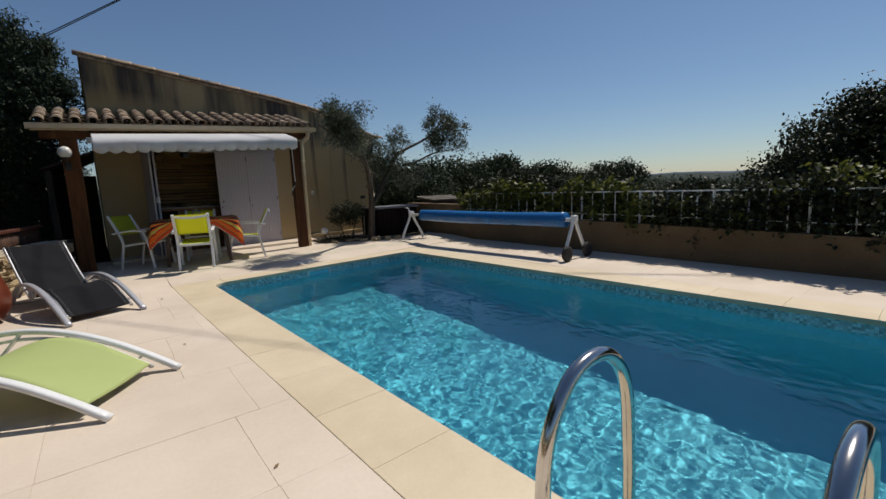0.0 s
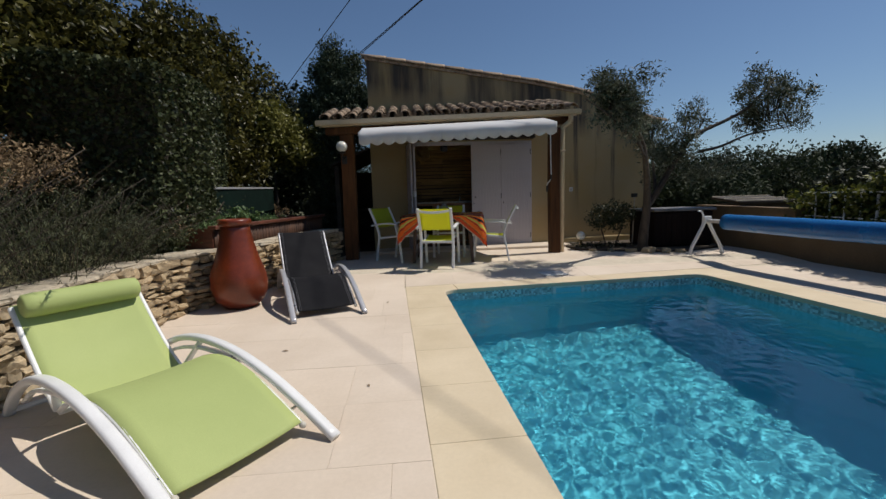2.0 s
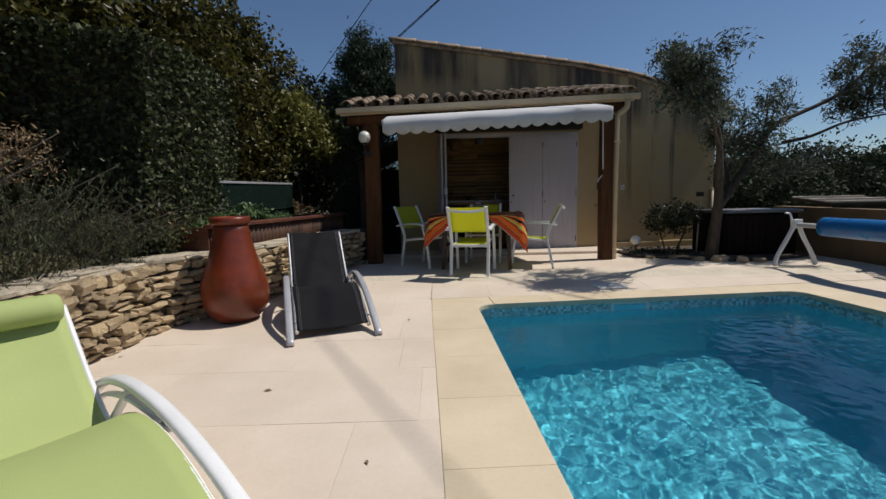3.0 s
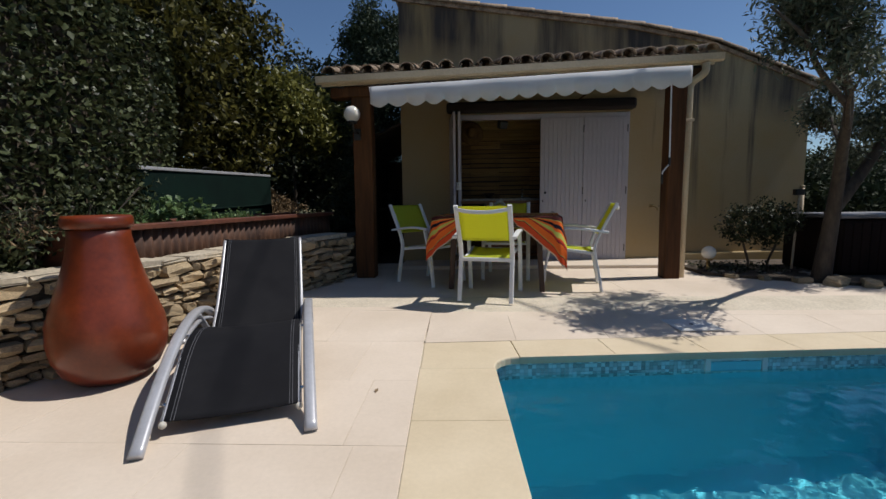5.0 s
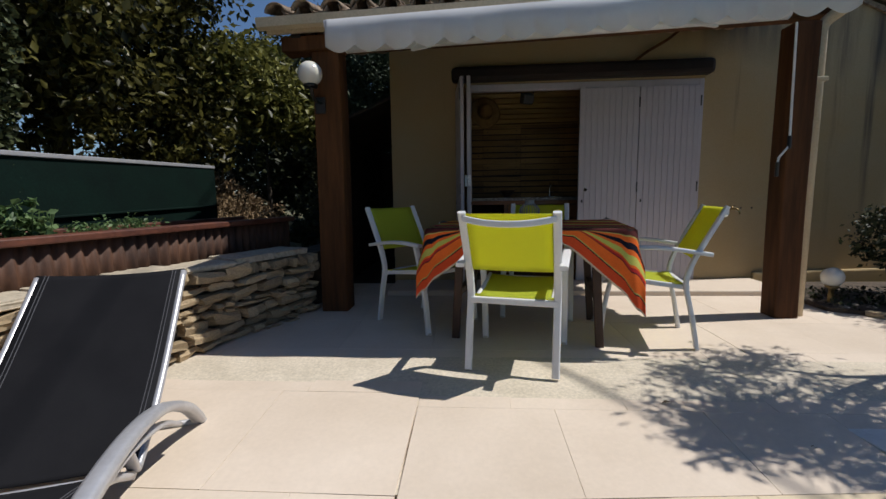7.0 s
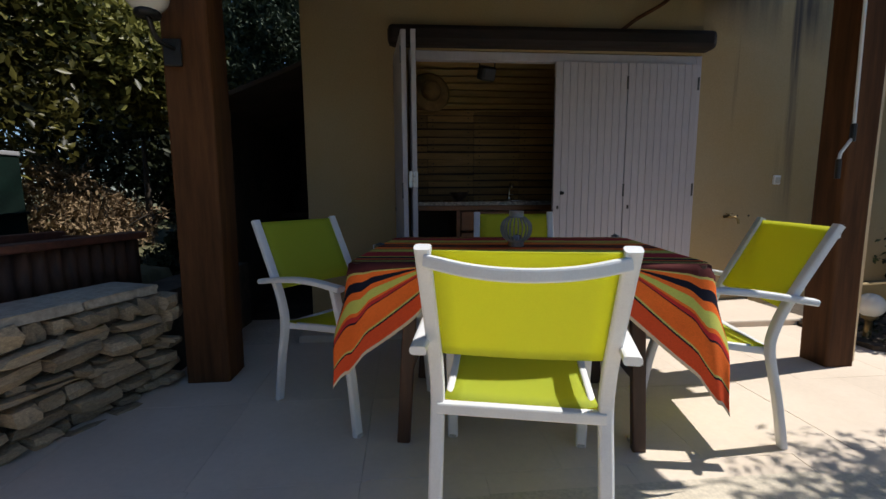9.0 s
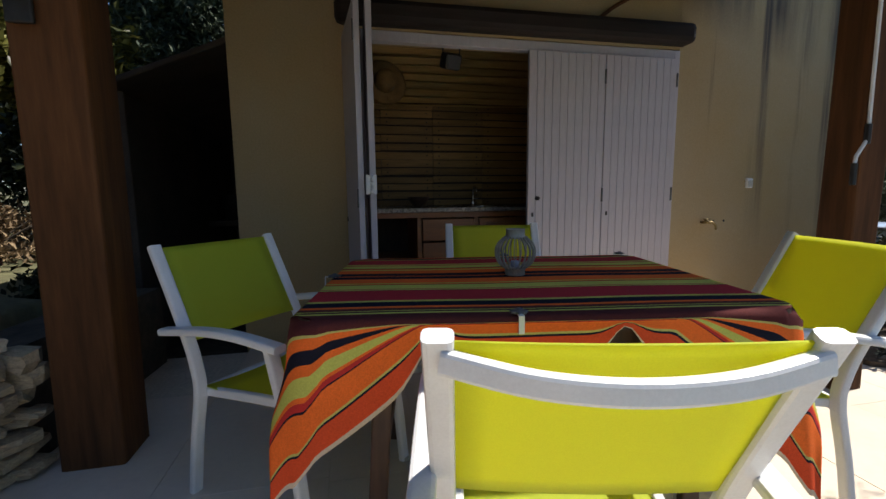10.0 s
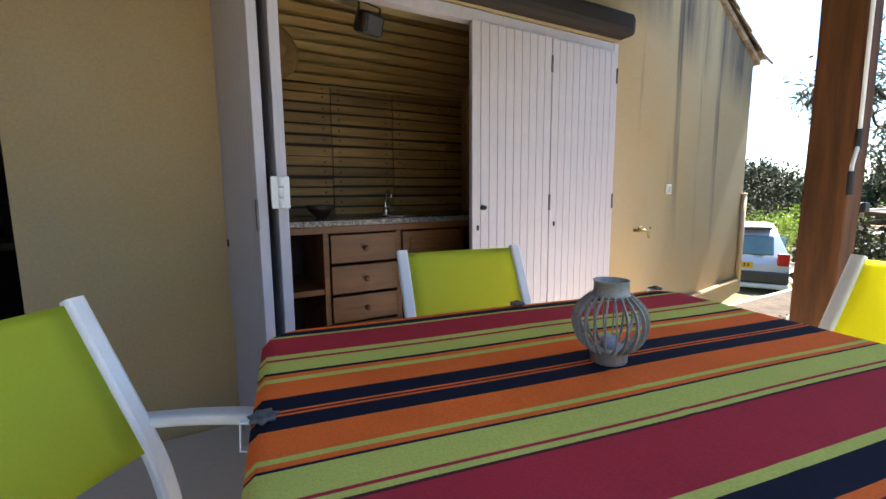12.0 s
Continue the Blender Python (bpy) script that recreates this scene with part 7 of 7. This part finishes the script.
# a few dry leaves blown onto the terrace
r = random.Random(77)
leaf_me = raw_mesh("fallen_leaf", [(-0.018, 0, 0.002), (0, 0.009, 0.006), (0.022, 0, 0.003), (0, -0.009, 0.007), (-0.018, 0, 0.0005), (0, 0.009, 0.0045), (0.022, 0, 0.0015), (0, -0.009, 0.0055)],
                   [(0, 1, 2), (0, 2, 3), (4, 6, 5), (4, 7, 6), (0, 4, 5, 1), (1, 5, 6, 2), (2, 6, 7, 3), (3, 7, 4, 0)], M["dry"])
for x, y in ((-1.26, 3.73), (-1.22, 5.7), (-1.20, 1.65), (0.52, 6.80), (-2.2, 6.9), (-1.9, 4.4), (0.1, 7.1), (-2.5, 7.3)):
    ob = new("fallen_leaf", leaf_me)
    ob.matrix_world = pose(x, y, 0.001 + terrace_z(y), 0, 0, r.uniform(0, 360)) @ Matrix.Diagonal((r.uniform(0.7, 1.2),) * 3 + (1,))
    tagged(ob, "small dry brown leaf lying on the terrace", "leaf", "fallen leaves")

# ---- pieces: coping, slabs, wall stones ----


def slab_mesh(name, outline, z0, z1, bevel, material):
    return mesh_of(name, prism(outline, z0, z1, bevel), material)


NOSE = 0.035
# coping, side by side; long sides in pieces of about 0.57 m
for k, step_len, w in ((0, 0.58, 0.40), (1, 0.545, 0.27), (2, 0.58, 0.36)):
    a, b = Vector(POOL[k]), Vector(POOL[(k + 1) % 4])
    length = (b - a).length
    ends = 0.20
    if k == 0:
        cuts = [length - ends - i * step_len for i in range(int((length - ends) / step_len) + 1)][::-1]
        cuts = [0.0] + cuts if cuts[0] > 0.05 else cuts
    else:
        n = round((length - 2 * ends) / step_len)
        cuts = [ends + i * (length - 2 * ends) / n for i in range(n + 1)]
        if k == 2:
            cuts = cuts[:-1] + [length]
    for s0, s1 in zip(cuts, cuts[1:]):
        g = 0.0007
        out = [edge(k, (s0 + g) / length, -NOSE), edge(k, (s1 - g) / length, -NOSE), edge(k, (s1 - g) / length, w), edge(k, (s0 + g) / length, w)]
        part("coping_stone", slab_mesh("coping_stone", out, -0.045, 0.0 + float(rng.uniform(-0.0004, 0.0005)), 0.0035, M["coping"]), None, pool)
# corner pieces with a rounded inner edge
for corner, ka, kb, wa, wb in ((1, 0, 1, 0.40, 0.27), (2, 1, 2, 0.27, 0.36)):
    la = (Vector(POOL[ka + 1]) - Vector(POOL[ka])).length
    lb = (Vector(POOL[(kb + 1) % 4]) - Vector(POOL[kb])).length
    inn = [p for i, p in enumerate(rounded_pool(0.18, -NOSE)) if i // 7 == corner]
    o1 = edge(ka, 1 - (0.20 - 0.002) / la, wa)
    o3 = edge(kb, (0.20 - 0.002) / lb, wb)
    da, db = Vector(edge(ka, 1, wa)) - Vector(edge(ka, 0.5, wa)), Vector(edge(kb, 0.5, wb)) - Vector(edge(kb, 0, wb))
    pa, pb = Vector(edge(ka, 1, wa)), Vector(edge(kb, 0, wb))
    cross = da.x * db.y - da.y * db.x
    t = ((pb.x - pa.x) * db.y - (pb.y - pa.y) * db.x) / cross
    o2 = pa + da * t
    out = [edge(ka, 1 - (0.20 - 0.002) / la, -NOSE)] + inn + [edge(kb, (0.20 - 0.002) / lb, -NOSE), o3, (o2.x, o2.y), o1]
    part("coping_stone", slab_mesh("coping_stone", out, -0.045, 0.0, 0.010, M["coping"]), None, pool)


# terrace slabs in rows
def slab_rows(x0, x1, y0, y1, row, wide, clip, seed):
    r = random.Random(seed)
    y = y0
    while y < y1 - 0.05:
        h = row * r.uniform(0.9, 1.1)
        ye = y1 if y + h > y1 - 0.25 else y + h
        x = x1
        first_w = wide * r.uniform(0.5, 1.0)
        while x > x0 + 0.05:
            w = first_w if first_w else wide * r.uniform(0.85, 1.15)
            first_w = 0
            xs_ = x0 if x - w < x0 + 0.3 else x - w
            g = 0.0006
            out = [(xs_ + g, y + g), (x - g, y + g), (x - g, ye - g), (xs_ + g, ye - g)]
            out = clip(out)
            if out:
                me = slab_mesh("slab", out, -0.03, float(r.uniform(-0.001, 0.0003)) - 0.001, 0.0008, M["deck"])
                if y > 6.4:
                    for v in me.vertices:
                        v.co.z += terrace_z(v.co.y)
                part("slab", me, None, deck)
            x = xs_
        y = ye


def coping_x(y):
    """Outer edge of the coping along the near side."""
    return -0.635 + (6.20 - y) * (0.24 / 8.5) - 0.403


def clip_left(out):
    pts = [(min(max(x, wall_x(y) - 0.04), coping_x(y) if x > -1.2 and y < 6.49 else 9), y) for x, y in out]
    return pts if pts[1][0] - pts[0][0] > 0.02 or pts[2][0] - pts[3][0] > 0.02 else None


far = lambda x: 6.20 + (x + 0.635) * (0.25 / 3.355) + 0.272


def clip_far(out):
    return [(max(x, wall_x(y) - 0.04), max(y, far(x) + 0.003 if x > -1.05 else 0)) for x, y in out]


def clip_right(out):
    def lim(y):
        return 2.72 + (6.45 - y) * (0.36 / 8.75) + 0.363

    return [(max(x, lim(y)), min(y, far(x) - 0.003)) for x, y in out]


slab_rows(-3.3, -0.70, 2.98, 6.475, 0.58, 0.72, clip_left, 1)
slab_rows(-3.3, -0.70, -4.5, 2.98, 0.75, 0.80, clip_left, 4)
slab_rows(-3.0, -1.037, 6.478, 7.7, 0.62, 0.70, clip_left, 2)
slab_rows(-1.035, 4.62, 6.43, 7.7, 0.64, 0.58, clip_far, 3)
slab_rows(-3.0, -1.035, 7.7, 9.15, 0.62, 0.70, clip_left, 12)
slab_rows(-1.035, 4.62, 7.7, 9.15, 0.62, 0.58, clip_far, 13)
slab_rows(3.2, 4.62, -4.5, 6.75, 0.75, 0.75, clip_right, 5)

# wall stones; the stretch beside the loungers stone by stone, the rest joined
total = sum((Vector(b) - Vector(a)).length for a, b in zip(WALL_LINE, WALL_LINE[1:]))
start_single = 10.6
far_v, far_f = [], []
r = random.Random(9)
z = 0.0
while z < WALL_H - 0.03:
    h = r.uniform(0.032, 0.082)
    if z + h > WALL_H - 0.04:
        h = WALL_H - z
    s = 5.5 + r.uniform(0, 0.15)
    while s < total - 1.12:
        ln = r.uniform(0.05, 0.17) * (1.45 if h > 0.06 else 1.1)
        hh = h * r.uniform(0.66, 1.12)
        p, a = along(s + ln / 2)
        nrm = Vector((math.sin(radians(a)), -math.cos(radians(a))))
        out = r.uniform(-0.045, 0.028)
        m = pose(p.x + nrm.x * (out - 0.05), p.y + nrm.y * (out - 0.05), z + h / 2 + r.uniform(-0.005, 0.005), r.uniform(-7, 7), r.uniform(-8, 8), a + r.uniform(-6, 6)) @ Matrix.Diagonal(
            ((ln - 0.008) * 1.0, 0.17, (hh - 0.005) * 1.04, 1))
        me = STONES[r.randrange(len(STONES))]
        if s > start_single:
            ob = new("stone", me)
            ob.parent = wall
            ob.matrix_world = m
        else:
            k = len(far_v)
            far_v += [m @ v.co for v in me.vertices]
            far_f += [[k + i for i in f.vertices] for f in me.polygons]
        s += ln
    z += h
part("stones", raw_mesh("stones", far_v, far_f, mat("field_stone_joined", (0.52, 0.41, 0.26), (0.34, 0.27, 0.18), 9, 0.9, bump=0.006, fine=40, island=0.36, grain=0.4)), None, wall, kind="stuff")
# flat cap stones
s = 5.5
while s < total - 1.15:
    ln = r.uniform(0.16, 0.42)
    p, a = along(s + ln / 2)
    q, a2 = along(min(s + ln, total))
    nrm = Vector((-math.sin(radians(a)), math.cos(radians(a))))
    bm = box((-ln / 2 + 0.004, r.uniform(-0.015, 0.02), 0), (ln / 2 - 0.004, 0.30, 0.028 + r.uniform(0, 0.022)), 0.010)
    for v in bm.verts:
        v.co += Vector((r.uniform(-0.006, 0.006), r.uniform(-0.008, 0.008), r.uniform(-0.004, 0.004)))
    bm.transform(pose(p.x, p.y, WALL_H - 0.008, 0, 0, a))
    part("cap_stone", bm, M["cap"], wall)
    s += ln
for i in range(6):
    part("coping_stone", box((-0.95 + i * 0.735, -2.70, -0.045), (-0.222 + i * 0.735, -2.302, 0.0), 0.008), M["coping"], pool)
